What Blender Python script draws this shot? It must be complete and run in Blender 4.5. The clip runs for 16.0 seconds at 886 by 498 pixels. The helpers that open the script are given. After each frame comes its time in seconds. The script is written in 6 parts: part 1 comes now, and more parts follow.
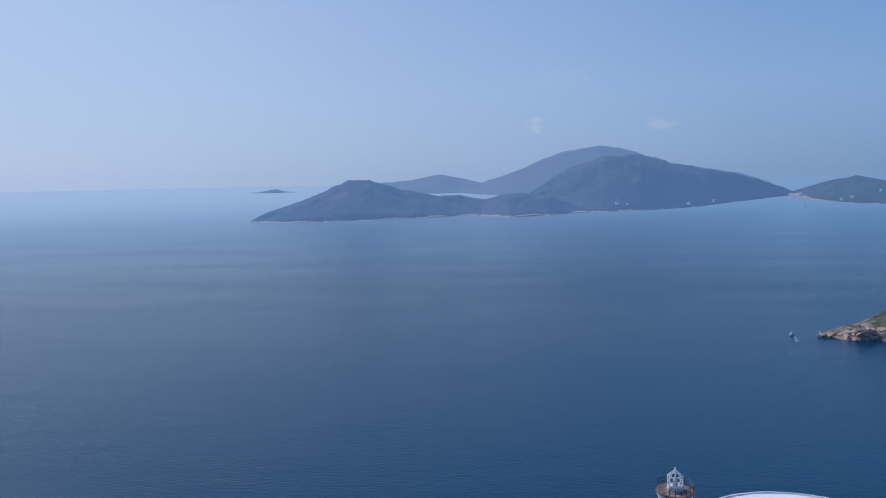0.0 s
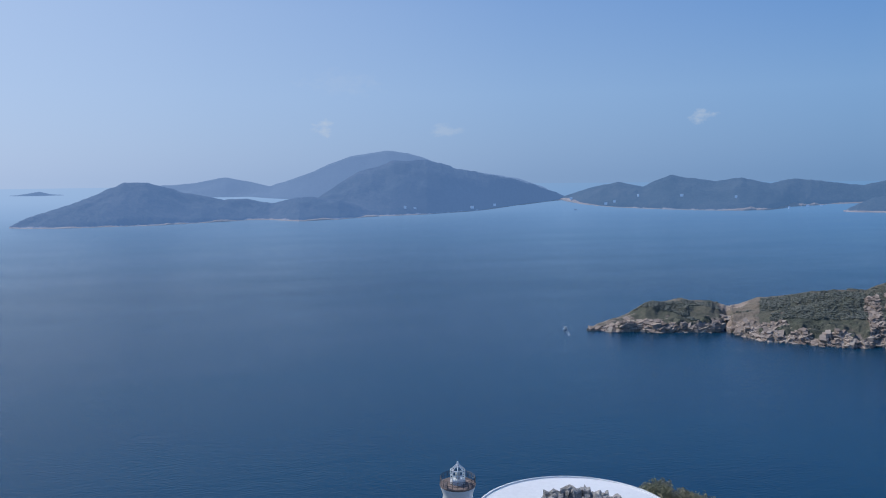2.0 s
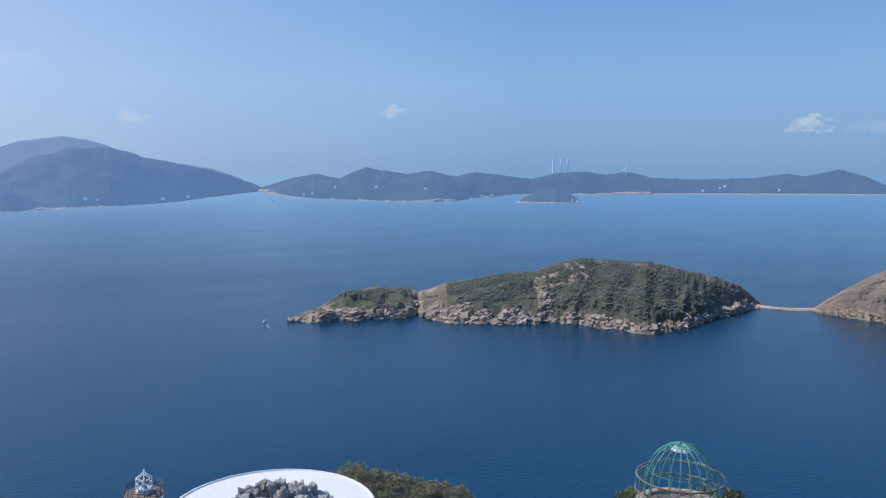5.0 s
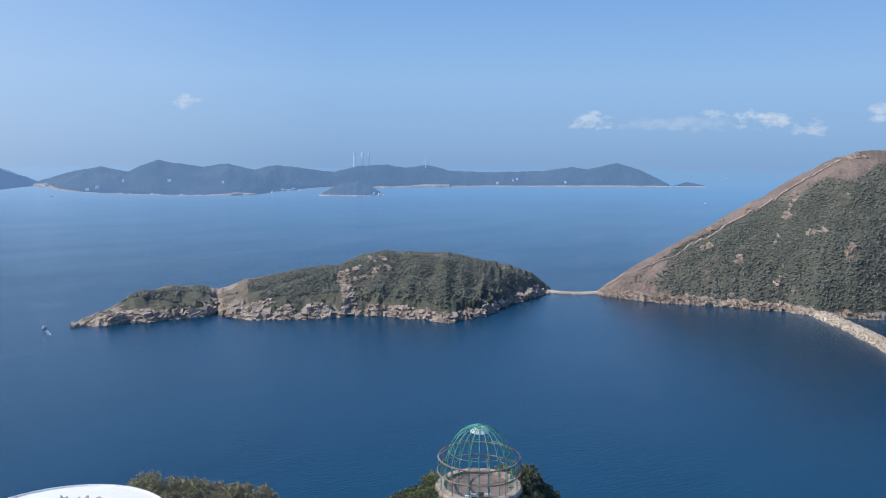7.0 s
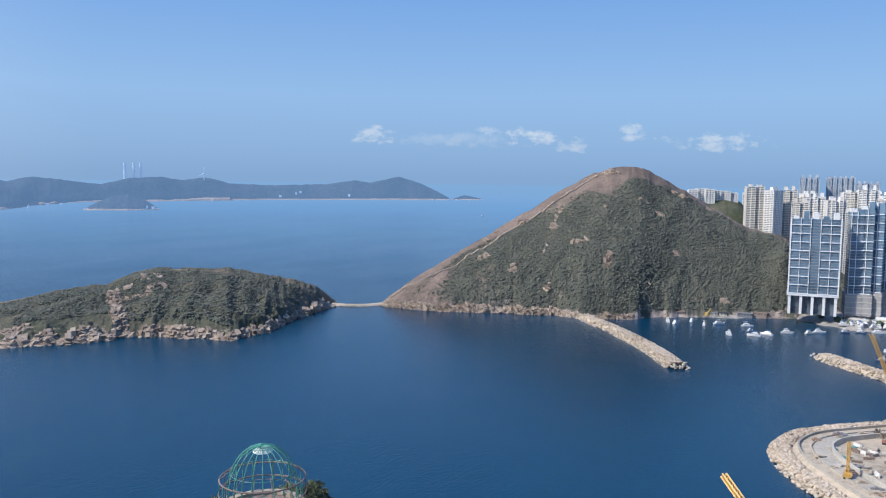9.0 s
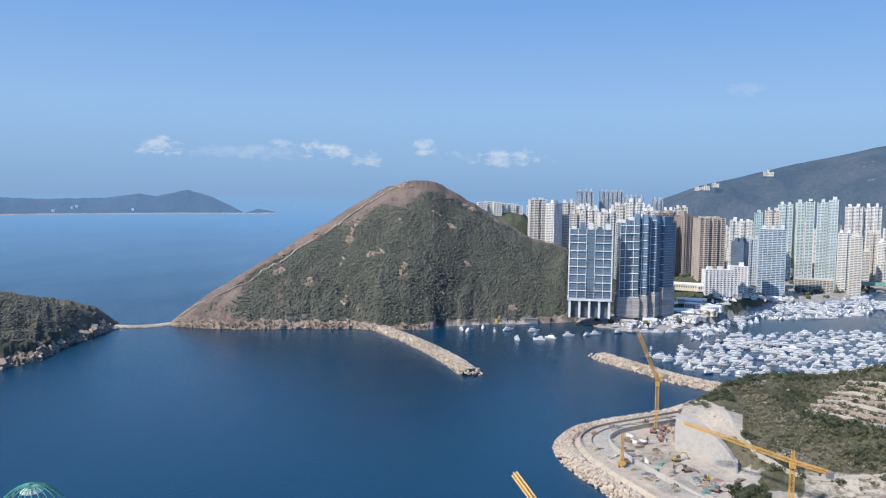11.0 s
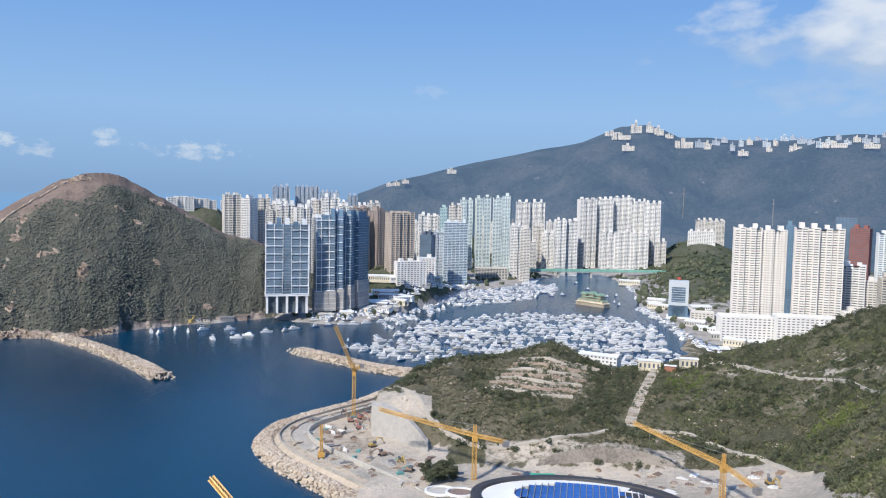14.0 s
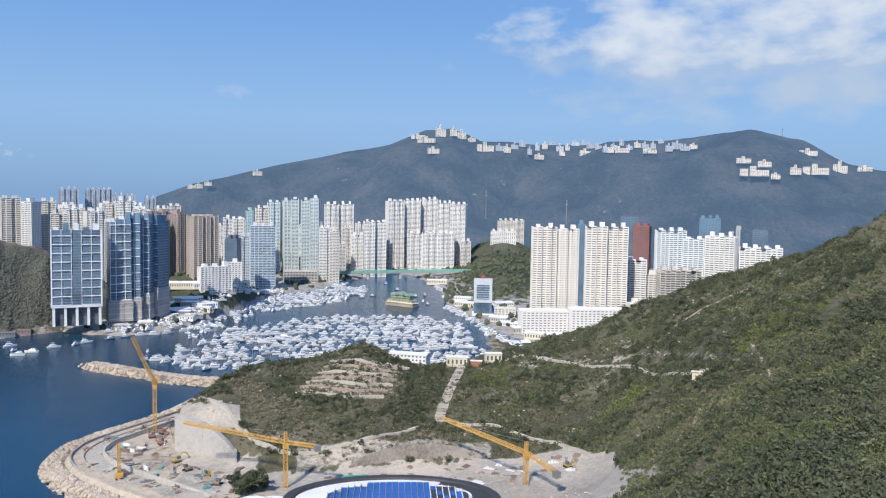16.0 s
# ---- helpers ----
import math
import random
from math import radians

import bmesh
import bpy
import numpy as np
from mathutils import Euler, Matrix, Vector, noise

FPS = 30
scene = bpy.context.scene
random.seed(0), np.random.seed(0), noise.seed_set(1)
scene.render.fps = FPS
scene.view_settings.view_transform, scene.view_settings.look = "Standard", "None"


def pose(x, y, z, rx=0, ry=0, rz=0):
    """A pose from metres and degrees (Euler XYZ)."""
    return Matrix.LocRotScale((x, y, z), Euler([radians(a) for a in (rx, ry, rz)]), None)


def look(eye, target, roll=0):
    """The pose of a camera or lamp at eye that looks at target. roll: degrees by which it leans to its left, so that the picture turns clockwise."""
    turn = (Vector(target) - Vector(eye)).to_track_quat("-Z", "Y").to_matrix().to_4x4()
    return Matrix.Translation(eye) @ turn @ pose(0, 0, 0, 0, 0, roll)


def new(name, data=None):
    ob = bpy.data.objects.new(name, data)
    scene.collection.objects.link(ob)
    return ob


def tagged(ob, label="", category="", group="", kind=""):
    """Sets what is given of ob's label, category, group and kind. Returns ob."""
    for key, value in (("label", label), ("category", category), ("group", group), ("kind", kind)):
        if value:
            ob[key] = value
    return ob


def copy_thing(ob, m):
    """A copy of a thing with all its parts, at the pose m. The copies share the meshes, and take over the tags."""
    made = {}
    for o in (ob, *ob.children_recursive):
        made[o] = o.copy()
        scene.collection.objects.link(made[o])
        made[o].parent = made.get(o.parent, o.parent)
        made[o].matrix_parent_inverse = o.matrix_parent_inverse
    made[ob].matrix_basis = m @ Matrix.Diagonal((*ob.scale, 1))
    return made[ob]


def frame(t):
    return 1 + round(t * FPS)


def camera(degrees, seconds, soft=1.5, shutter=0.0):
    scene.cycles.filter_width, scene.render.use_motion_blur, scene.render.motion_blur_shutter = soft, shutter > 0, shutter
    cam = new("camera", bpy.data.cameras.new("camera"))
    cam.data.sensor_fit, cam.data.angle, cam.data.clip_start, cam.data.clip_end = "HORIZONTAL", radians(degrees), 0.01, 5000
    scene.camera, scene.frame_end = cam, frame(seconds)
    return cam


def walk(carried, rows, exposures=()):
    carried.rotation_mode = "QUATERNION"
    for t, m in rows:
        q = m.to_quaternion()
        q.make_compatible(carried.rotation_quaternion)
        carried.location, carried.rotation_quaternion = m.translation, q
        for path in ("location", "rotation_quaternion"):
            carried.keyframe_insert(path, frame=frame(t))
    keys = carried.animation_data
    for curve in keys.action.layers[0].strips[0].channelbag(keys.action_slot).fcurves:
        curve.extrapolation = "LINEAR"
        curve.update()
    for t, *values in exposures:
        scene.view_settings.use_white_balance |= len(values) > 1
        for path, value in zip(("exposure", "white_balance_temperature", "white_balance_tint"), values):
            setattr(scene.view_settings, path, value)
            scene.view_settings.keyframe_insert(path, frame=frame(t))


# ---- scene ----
EYE, RING = 172.0, 4.0  # height over the sea, radius of the turning cabin
cam = camera(58.0, 16.0, 1.1)
TURNS = [  # seconds, yaw, pitch, roll
    (0.0, 0.01, -5.19, 1.09),
    (0.5, -3.72, -5.24, 1.09),
    (1.0, -7.42, -5.18, 1.05),
    (1.5, -10.95, -5.13, 0.89),
    (2.0, -14.93, -5.12, 0.55),
    (2.5, -19.03, -5.04, 0.12),
    (3.0, -23.18, -4.96, -0.25),
    (3.5, -26.63, -5.06, -0.44),
    (4.0, -29.73, -5.33, -0.45),
    (6.5, -46.68, -6.21, -0.17),
    (7.0, -50.32, -6.21, -0.38),
    (7.5, -54.35, -5.91, -0.49),
    (8.0, -58.22, -5.60, -0.58),
    (8.5, -62.41, -5.28, -0.74),
    (9.0, -65.66, -5.12, -0.76),
    (9.5, -69.11, -4.66, -0.66),
    (12.0, -87.42, -3.77, -1.04),
    (12.5, -90.87, -3.64, -1.06),
    (13.0, -94.18, -3.70, -1.09),
    (13.5, -97.75, -3.86, -1.06),
    (14.0, -101.60, -3.95, -1.16),
    (14.5, -105.12, -3.97, -1.07),
    (15.0, -108.43, -3.84, -0.84),
    (15.5, -111.87, -3.78, -0.90),
    (16.0, -115.22, -3.56, -0.91),
]
walk(cam, [(t, pose(-RING * math.sin(radians(a)), RING * math.cos(radians(a)), EYE, 90 + p, r, a)) for t, a, p, r in TURNS],
     [(0, -0.40, 5950, 11), (3.5, -0.18, 6150, 10), (7, 0.13, 6480, 10), (12, 0.18, 6550, 10), (16, 0.14, 6550, 10)])

# ---- sky and sun ----
SUN_BEARING, SUN_HEIGHT = -42.0, 44.0
world = bpy.data.worlds.new("sky")
scene.world = world
world.use_nodes = True
nt = world.node_tree
nt.nodes.clear()
sky = nt.nodes.new("ShaderNodeTexSky")
sky.sky_type, sky.sun_disc = "NISHITA", False
sky.sun_elevation, sky.sun_rotation = radians(SUN_HEIGHT), radians(SUN_BEARING)
sky.altitude, sky.air_density, sky.dust_density, sky.ozone_density = 100, 1.0, 1.6, 2.5


def node(tree, kind, **inputs):
    n = tree.nodes.new(kind)
    for key, value in inputs.items():
        n.inputs[int(key[1:]) if key[0] == "i" and key[1:].isdigit() else key].default_value = value
    return n


def ramp(tree, stops, fac):
    n = tree.nodes.new("ShaderNodeValToRGB")
    while len(n.color_ramp.elements) < len(stops):
        n.color_ramp.elements.new(0.5)
    for e, (p, c) in zip(n.color_ramp.elements, stops):
        e.position, e.color = p, (*c, 1) if len(c) == 3 else c
    tree.links.new(fac, n.inputs[0])
    return n.outputs[0]


def math_node(tree, op, a, b=0.0, clamp=False):
    n = tree.nodes.new("ShaderNodeMath")
    n.operation, n.use_clamp = op, clamp
    for socket, v in zip(n.inputs, (a, b)):
        if isinstance(v, (int, float)):
            socket.default_value = v
        else:
            tree.links.new(v, socket)
    return n.outputs[0]


def mix(tree, fac, a, b, blend="MIX"):
    n = tree.nodes.new("ShaderNodeMix")
    n.data_type, n.blend_type = "RGBA", blend
    for socket, v in zip((n.inputs[0], n.inputs[6], n.inputs[7]), (fac, a, b)):
        if isinstance(v, (int, float)):
            socket.default_value = v
        elif isinstance(v, tuple):
            socket.default_value = (*v, 1)
        else:
            tree.links.new(v, socket)
    return n.outputs[2]


tc = nt.nodes.new("ShaderNodeTexCoord")
sep = nt.nodes.new("ShaderNodeSeparateXYZ")
nt.links.new(tc.outputs["Generated"], sep.inputs[0])
up = sep.outputs[2]
# hazy sky, whiter low down and towards the sun
clear = ramp(nt, [(0.0, (0.215, 0.385, 0.65)), (0.02, (0.22, 0.40, 0.68)), (0.10, (0.26, 0.46, 0.77)), (0.22, (0.165, 0.36, 0.74)), (0.38, (0.13, 0.30, 0.66)), (0.7, (0.085, 0.215, 0.56))], up)
sx, sy = math.sin(radians(SUN_BEARING)), math.cos(radians(SUN_BEARING))
toward = math_node(nt, "ADD", math_node(nt, "MULTIPLY", sep.outputs[0], sx), math_node(nt, "MULTIPLY", sep.outputs[1], sy))
veil = ramp(nt, [(0.10, (0, 0, 0)), (0.45, (0.25, 0.25, 0.25)), (0.75, (0.60, 0.60, 0.60)), (1.0, (1, 1, 1))], toward)
low_air = ramp(nt, [(0.20, (1, 1, 1)), (0.48, (0.1, 0.1, 0.1))], up)
hazy = mix(nt, math_node(nt, "MULTIPLY", veil, low_air), clear, (0.59, 0.74, 1.0))
# fair-weather clouds: one low bank, one large cloud over the hills
place = nt.nodes.new("ShaderNodeVectorMath")
place.operation = "MULTIPLY"
place.inputs[1].default_value = (14, 14, 30)
nt.links.new(tc.outputs["Generated"], place.inputs[0])
puff = node(nt, "ShaderNodeTexNoise", Scale=1.0, Detail=5.0, Roughness=0.5)
nt.links.new(place.outputs[0], puff.inputs["Vector"])


fine_place = nt.nodes.new("ShaderNodeVectorMath")
fine_place.operation = "MULTIPLY"
fine_place.inputs[1].default_value = (50, 50, 95)
nt.links.new(tc.outputs["Generated"], fine_place.inputs[0])
wisp = node(nt, "ShaderNodeTexNoise", Scale=1.0, Detail=7.0, Roughness=0.62)
nt.links.new(fine_place.outputs[0], wisp.inputs["Vector"])


def cloud(color, bearing, height, wide, tall, edge, strength, tint):
    b, h = radians(bearing), radians(height)
    off = nt.nodes.new("ShaderNodeVectorMath")
    off.operation = "SUBTRACT"
    off.inputs[1].default_value = (math.sin(b) * math.cos(h), math.cos(b) * math.cos(h), math.sin(h))
    nt.links.new(tc.outputs["Generated"], off.inputs[0])
    s = nt.nodes.new("ShaderNodeSeparateXYZ")
    nt.links.new(off.outputs[0], s.inputs[0])
    side = math_node(nt, "ADD", math_node(nt, "MULTIPLY", s.outputs[0], math.cos(b)), math_node(nt, "MULTIPLY", s.outputs[1], -math.sin(b)))
    u = math_node(nt, "POWER", math_node(nt, "DIVIDE", side, math.sin(radians(wide))), 2)
    v = math_node(nt, "POWER", math_node(nt, "ABSOLUTE", math_node(nt, "DIVIDE", s.outputs[2], math.sin(radians(tall)))), 2)
    body = math_node(nt, "SUBTRACT", 1.0, math_node(nt, "ADD", u, v))
    body = math_node(nt, "ADD", body, math_node(nt, "MULTIPLY", math_node(nt, "SUBTRACT", puff.outputs[0] if wide > 8 else wisp.outputs[0], 0.56), edge))
    ahead = math_node(nt, "ADD", math_node(nt, "MULTIPLY", s.outputs[0], math.sin(b)), math_node(nt, "MULTIPLY", s.outputs[1], math.cos(b)))
    body = math_node(nt, "MULTIPLY", body, math_node(nt, "GREATER_THAN", ahead, -0.7))
    return mix(nt, math_node(nt, "MULTIPLY", math_node(nt, "MULTIPLY", body, 1.0, True), strength, True), color, tint)


both = hazy
for spot in ((6.4, 3.5, 1.1, 0.7, 5.0, 0.5), (15.0, 3.3, 1.4, 0.6, 5.0, 0.28), (32.8, 4.0, 1.1, 0.6, 5.0, 0.5), (60.6, 2.9, 1.6, 0.8, 5.5, 0.5), (67.0, 2.7, 5.5, 0.6, 4.0, 0.22), (68.6, 3.4, 1.0, 0.35, 4.0, 0.5),
             (71.9, 2.9, 2.1, 0.8, 5.0, 0.6), (74.6, 2.4, 1.3, 0.7, 5.0, 0.4), (78.8, 3.2, 1.1, 0.8, 5.0, 0.5), (84.0, 2.6, 3.6, 0.7, 5.0, 0.5), (100.5, 7.2, 1.4, 0.6, 4.0, 0.15), (8.0, 6.6, 3.5, 1.0, 4.0, 0.12)):
    both = cloud(both, *spot, (0.70, 0.76, 0.84))
both = cloud(both, 138.0, 10.2, 20.0, 5.4, 2.6, 0.9, (0.45, 0.54, 0.69))
both = cloud(both, 136.0, 12.2, 17.0, 3.6, 3.4, 0.85, (0.72, 0.77, 0.85))
back = node(nt, "ShaderNodeBackground", Strength=1.0)
soft_sky = mix(nt, 1.0, sky.outputs[0], (0.10, 0.10, 0.10), "MULTIPLY")
nt.links.new(mix(nt, 0.85, soft_sky, both), back.inputs[0])
nt.links.new(back.outputs[0], nt.nodes.new("ShaderNodeOutputWorld").inputs[0])

sun = new("sun", bpy.data.lights.new("sun", "SUN"))
sun.data.energy, sun.data.angle, sun.data.color = 4.2, radians(0.6), (1.0, 0.93, 0.84)
sb, sh = radians(SUN_BEARING), radians(SUN_HEIGHT)
sun.matrix_world = look((math.sin(sb) * math.cos(sh) * 900, math.cos(sb) * math.cos(sh) * 900, math.sin(sh) * 900), (0, 0, 0))


# ---- materials ----
def plain(name, color, rough=0.7, metal=0.0, vary=0.12, scale=0.6, bump=0.0, bump_scale=3.0, glow=None):
    m = bpy.data.materials.new(name)
    m.use_nodes = True
    t = m.node_tree
    p = t.nodes["Principled BSDF"]
    co = t.nodes.new("ShaderNodeTexCoord").outputs["Object"]
    big = node(t, "ShaderNodeTexNoise", Scale=scale * 0.15, Detail=4.0)
    small = node(t, "ShaderNodeTexNoise", Scale=scale * 2, Detail=6.0, Roughness=0.65)
    for n in (big, small):
        t.links.new(co, n.inputs["Vector"])
    dark = tuple(c * (1 - vary * 2) for c in color)
    light = tuple(min(1, c * (1 + vary)) for c in color)
    f = math_node(t, "ADD", math_node(t, "MULTIPLY", big.outputs[0], 0.5), math_node(t, "MULTIPLY", small.outputs[0], 0.5))
    t.links.new(ramp(t, [(0.32, dark), (0.5, color), (0.68, light)], f), p.inputs["Base Color"])
    p.inputs["Roughness"].default_value, p.inputs["Metallic"].default_value = rough, metal
    if bump:
        b = node(t, "ShaderNodeBump", Strength=bump, Distance=0.3)
        n = node(t, "ShaderNodeTexNoise", Scale=bump_scale, Detail=5.0)
        t.links.new(co, n.inputs["Vector"])
        t.links.new(n.outputs[0], b.inputs["Height"])
        t.links.new(b.outputs[0], p.inputs["Normal"])
    # glow: emission that imitates haze on far surfaces
    if glow:
        p.inputs["Emission Color"].default_value, p.inputs["Emission Strength"].default_value = (*glow, 1), 1.0
    return m


def land(name, green, dry, rock, size=1.0, shore=14.0, steep=0.62, bare=0.45, glow=None, relief=0.8, grass=None):
    """Wooded land: green and dry scrub in patches, bare rock at the shore and where it is steep.
    With grass, the mesh's cover value tells scrub (1) from grass or bare earth (0) and rock (-1)."""
    m = bpy.data.materials.new(name)
    m.use_nodes = True
    t = m.node_tree
    p = t.nodes["Principled BSDF"]
    geo = t.nodes.new("ShaderNodeNewGeometry")
    xyz = t.nodes.new("ShaderNodeSeparateXYZ")
    t.links.new(geo.outputs["Position"], xyz.inputs[0])
    nrm = t.nodes.new("ShaderNodeSeparateXYZ")
    t.links.new(geo.outputs["Normal"], nrm.inputs[0])

    def tex(scale, detail=6.0, rough=0.6):
        n = node(t, "ShaderNodeTexNoise", Scale=scale / size, Detail=detail, Roughness=rough)
        t.links.new(geo.outputs["Position"], n.inputs["Vector"])
        return n.outputs[0]
    patch, leaf, crack = tex(0.012), tex(0.22, 8.0, 0.7), tex(0.09, 10.0, 0.75)
    mottled = math_node(t, "ADD", math_node(t, "MULTIPLY", patch, 0.55), math_node(t, "MULTIPLY", leaf, 0.45))
    dark = tuple(c * 0.5 for c in green)
    veg = ramp(t, [(0.36, dark), (0.47, green), (0.56, tuple((a + b) / 2 for a, b in zip(green, dry))), (0.66, dry)], mottled)
    stone = ramp(t, [(0.33, tuple(c * 0.35 for c in rock)), (0.47, tuple(c * 0.8 for c in rock)), (0.6, rock), (0.75, tuple(min(1, c * 1.3) for c in rock))], crack)
    low = math_node(t, "SUBTRACT", 1.0, math_node(t, "DIVIDE", xyz.outputs[2], shore)) if shore > 0 else 0.0
    cliff = math_node(t, "MULTIPLY", math_node(t, "SUBTRACT", steep, nrm.outputs[2]), 4.0)
    where = math_node(t, "ADD", math_node(t, "MAXIMUM", math_node(t, "MULTIPLY", low, 1.5), cliff), math_node(t, "MULTIPLY", math_node(t, "SUBTRACT", tex(0.05, 8.0, 0.7), bare), 5.0))
    rocky = ramp(t, [(0.35, (0, 0, 0)), (0.75, (1, 1, 1))], where)
    if grass:
        cov = t.nodes.new("ShaderNodeAttribute")
        cov.attribute_name = "cover"
        fray = math_node(t, "MULTIPLY", math_node(t, "SUBTRACT", tex(0.13, 8.0, 0.7), 0.5), 1.6)
        grown = ramp(t, [(0.35, (0, 0, 0)), (0.65, (1, 1, 1))], math_node(t, "ADD", cov.outputs["Fac"], fray))
        earth = ramp(t, [(0.36, tuple(c * 0.75 for c in grass[0])), (0.48, grass[0]), (0.56, grass[1]), (0.7, tuple(min(1, c * 1.15) for c in grass[1]))], mottled)
        veg = mix(t, grown, earth, veg)
        outcrop = math_node(t, "MULTIPLY", math_node(t, "MULTIPLY", cov.outputs["Fac"], -1.0, True), 3.0)
        rocky = ramp(t, [(0.35, (0, 0, 0)), (0.75, (1, 1, 1))], math_node(t, "ADD", where, math_node(t, "MULTIPLY", outcrop, math_node(t, "ADD", fray, 0.9))))
    t.links.new(mix(t, rocky, veg, stone), p.inputs["Base Color"])
    p.inputs["Roughness"].default_value = 0.9
    p.inputs["Specular IOR Level"].default_value = 0.15
    b = node(t, "ShaderNodeBump", Strength=relief, Distance=2.5 * size)
    t.links.new(math_node(t, "ADD", leaf, crack), b.inputs["Height"])
    t.links.new(b.outputs[0], p.inputs["Normal"])
    # glow: distance haze painted as emission
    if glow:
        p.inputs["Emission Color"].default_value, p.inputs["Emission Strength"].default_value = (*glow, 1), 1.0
    return m


def foliage(name, *shades):
    m = bpy.data.materials.new(name)
    m.use_nodes = True
    t = m.node_tree
    p = t.nodes["Principled BSDF"]
    g = t.nodes.new("ShaderNodeNewGeometry")
    n = node(t, "ShaderNodeTexNoise", Scale=0.9, Detail=6.0)
    t.links.new(g.outputs["Position"], n.inputs["Vector"])
    wide = node(t, "ShaderNodeTexNoise", Scale=0.018, Detail=3.0)
    t.links.new(g.outputs["Position"], wide.inputs["Vector"])
    f = math_node(t, "ADD", math_node(t, "MULTIPLY", g.outputs["Random Per Island"], 0.35), math_node(t, "ADD", math_node(t, "MULTIPLY", n.outputs[0], 0.25), math_node(t, "MULTIPLY", wide.outputs[0], 0.6)))
    k = len(shades)
    t.links.new(ramp(t, [(0.3 + 0.55 * i / (k - 1), c) for i, c in enumerate(shades)], f), p.inputs["Base Color"])
    p.inputs["Roughness"].default_value = 0.85
    p.inputs["Specular IOR Level"].default_value = 0.2
    return m


def water(name):
    m = bpy.data.materials.new(name)
    m.use_nodes = True
    t = m.node_tree
    p = t.nodes["Principled BSDF"]
    g = t.nodes.new("ShaderNodeNewGeometry")
    drift = node(t, "ShaderNodeTexNoise", Scale=0.0022, Detail=4.0)
    chop = node(t, "ShaderNodeTexNoise", Scale=0.22, Detail=4.0, Roughness=0.6)
    swell = node(t, "ShaderNodeTexNoise", Scale=0.016, Detail=5.0, Roughness=0.6)
    stretch = t.nodes.new("ShaderNodeMapping")
    stretch.inputs["Rotation"].default_value[2] = radians(25)
    stretch.inputs["Scale"].default_value = (1, 2.6, 1)
    t.links.new(g.outputs["Position"], stretch.inputs[0])
    for n in (drift, chop, swell):
        t.links.new(stretch.outputs[0], n.inputs["Vector"])
    t.links.new(ramp(t, [(0.3, (0.0012, 0.034, 0.078)), (0.7, (0.003, 0.048, 0.098))], drift.outputs[0]), p.inputs["Base Color"])
    t.links.new(ramp(t, [(0.35, (0.13, 0.13, 0.13)), (0.65, (0.22, 0.22, 0.22))], drift.outputs[0]), p.inputs["Roughness"])
    p.inputs["IOR"].default_value = 1.33
    b = node(t, "ShaderNodeBump", Strength=0.34, Distance=1.0)
    t.links.new(math_node(t, "ADD", math_node(t, "MULTIPLY", chop.outputs[0], 0.85), swell.outputs[0]), b.inputs["Height"])
    t.links.new(b.outputs[0], p.inputs["Normal"])
    return m


SEA = water("sea_water")
# far hills: blue emission stands in for haze, brighter on the sunward ones
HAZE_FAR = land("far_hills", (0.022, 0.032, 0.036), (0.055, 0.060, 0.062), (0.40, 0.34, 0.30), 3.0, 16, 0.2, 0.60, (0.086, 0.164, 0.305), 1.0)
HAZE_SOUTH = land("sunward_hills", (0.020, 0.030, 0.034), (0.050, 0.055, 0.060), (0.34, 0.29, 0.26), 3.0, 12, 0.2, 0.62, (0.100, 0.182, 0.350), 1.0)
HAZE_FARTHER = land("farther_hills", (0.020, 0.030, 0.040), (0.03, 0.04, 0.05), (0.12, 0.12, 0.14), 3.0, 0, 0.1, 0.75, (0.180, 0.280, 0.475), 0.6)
# woods with the ridge's blue haze added as emission
MOUNTAIN = land("hazed_mountain_woods", (0.030, 0.042, 0.036), (0.100, 0.098, 0.086), (0.36, 0.33, 0.30), 2.2, 0, 0.35, 0.58, (0.054, 0.095, 0.174), 1.4)
# island and hill scrub: colours lifted and greyed to imitate haze
ISLAND = land("island_scrub", (0.095, 0.104, 0.078), (0.165, 0.150, 0.115), (0.43, 0.35, 0.285), 1.0, 18, 0.62, 0.61, grass=((0.165, 0.145, 0.112), (0.23, 0.19, 0.148)))
HILL = land("hill_scrub", (0.100, 0.108, 0.090), (0.150, 0.146, 0.120), (0.45, 0.38, 0.335), 1.0, 18, 0.56, 0.62, grass=((0.200, 0.158, 0.135), (0.265, 0.208, 0.176)))
HEAD = land("headland_scrub", (0.100, 0.100, 0.062), (0.235, 0.205, 0.150), (0.42, 0.36, 0.28), 0.6, 4, 0.50, 0.66, grass=((0.44, 0.405, 0.35), (0.56, 0.50, 0.42)))
TOWN = land("town_ground", (0.075, 0.09, 0.055), (0.15, 0.145, 0.11), (0.44, 0.42, 0.39), 1.0, 12, 0.3, 0.45)
# shore rock of the far islands, with haze painted in as blue emission
STRAND = plain("hazed_shore_rock", (0.27, 0.22, 0.20), 0.9, vary=0.25, scale=0.05, glow=(0.06, 0.11, 0.19))
BUSH = foliage("scrub_leaves", (0.054, 0.074, 0.040), (0.100, 0.124, 0.062), (0.160, 0.180, 0.086), (0.25, 0.235, 0.14))
BUSH_DARK = foliage("dark_leaves", (0.050, 0.064, 0.042), (0.086, 0.104, 0.064), (0.142, 0.148, 0.092))
# leaf colours paled and greyed, with the channel haze painted in
BUSH_COOL = foliage("haze_greyed_leaves", (0.100, 0.110, 0.094), (0.130, 0.140, 0.116), (0.178, 0.178, 0.144))
BUSH_BRIGHT = foliage("bright_leaves", (0.075, 0.110, 0.032), (0.125, 0.170, 0.050), (0.19, 0.22, 0.080))
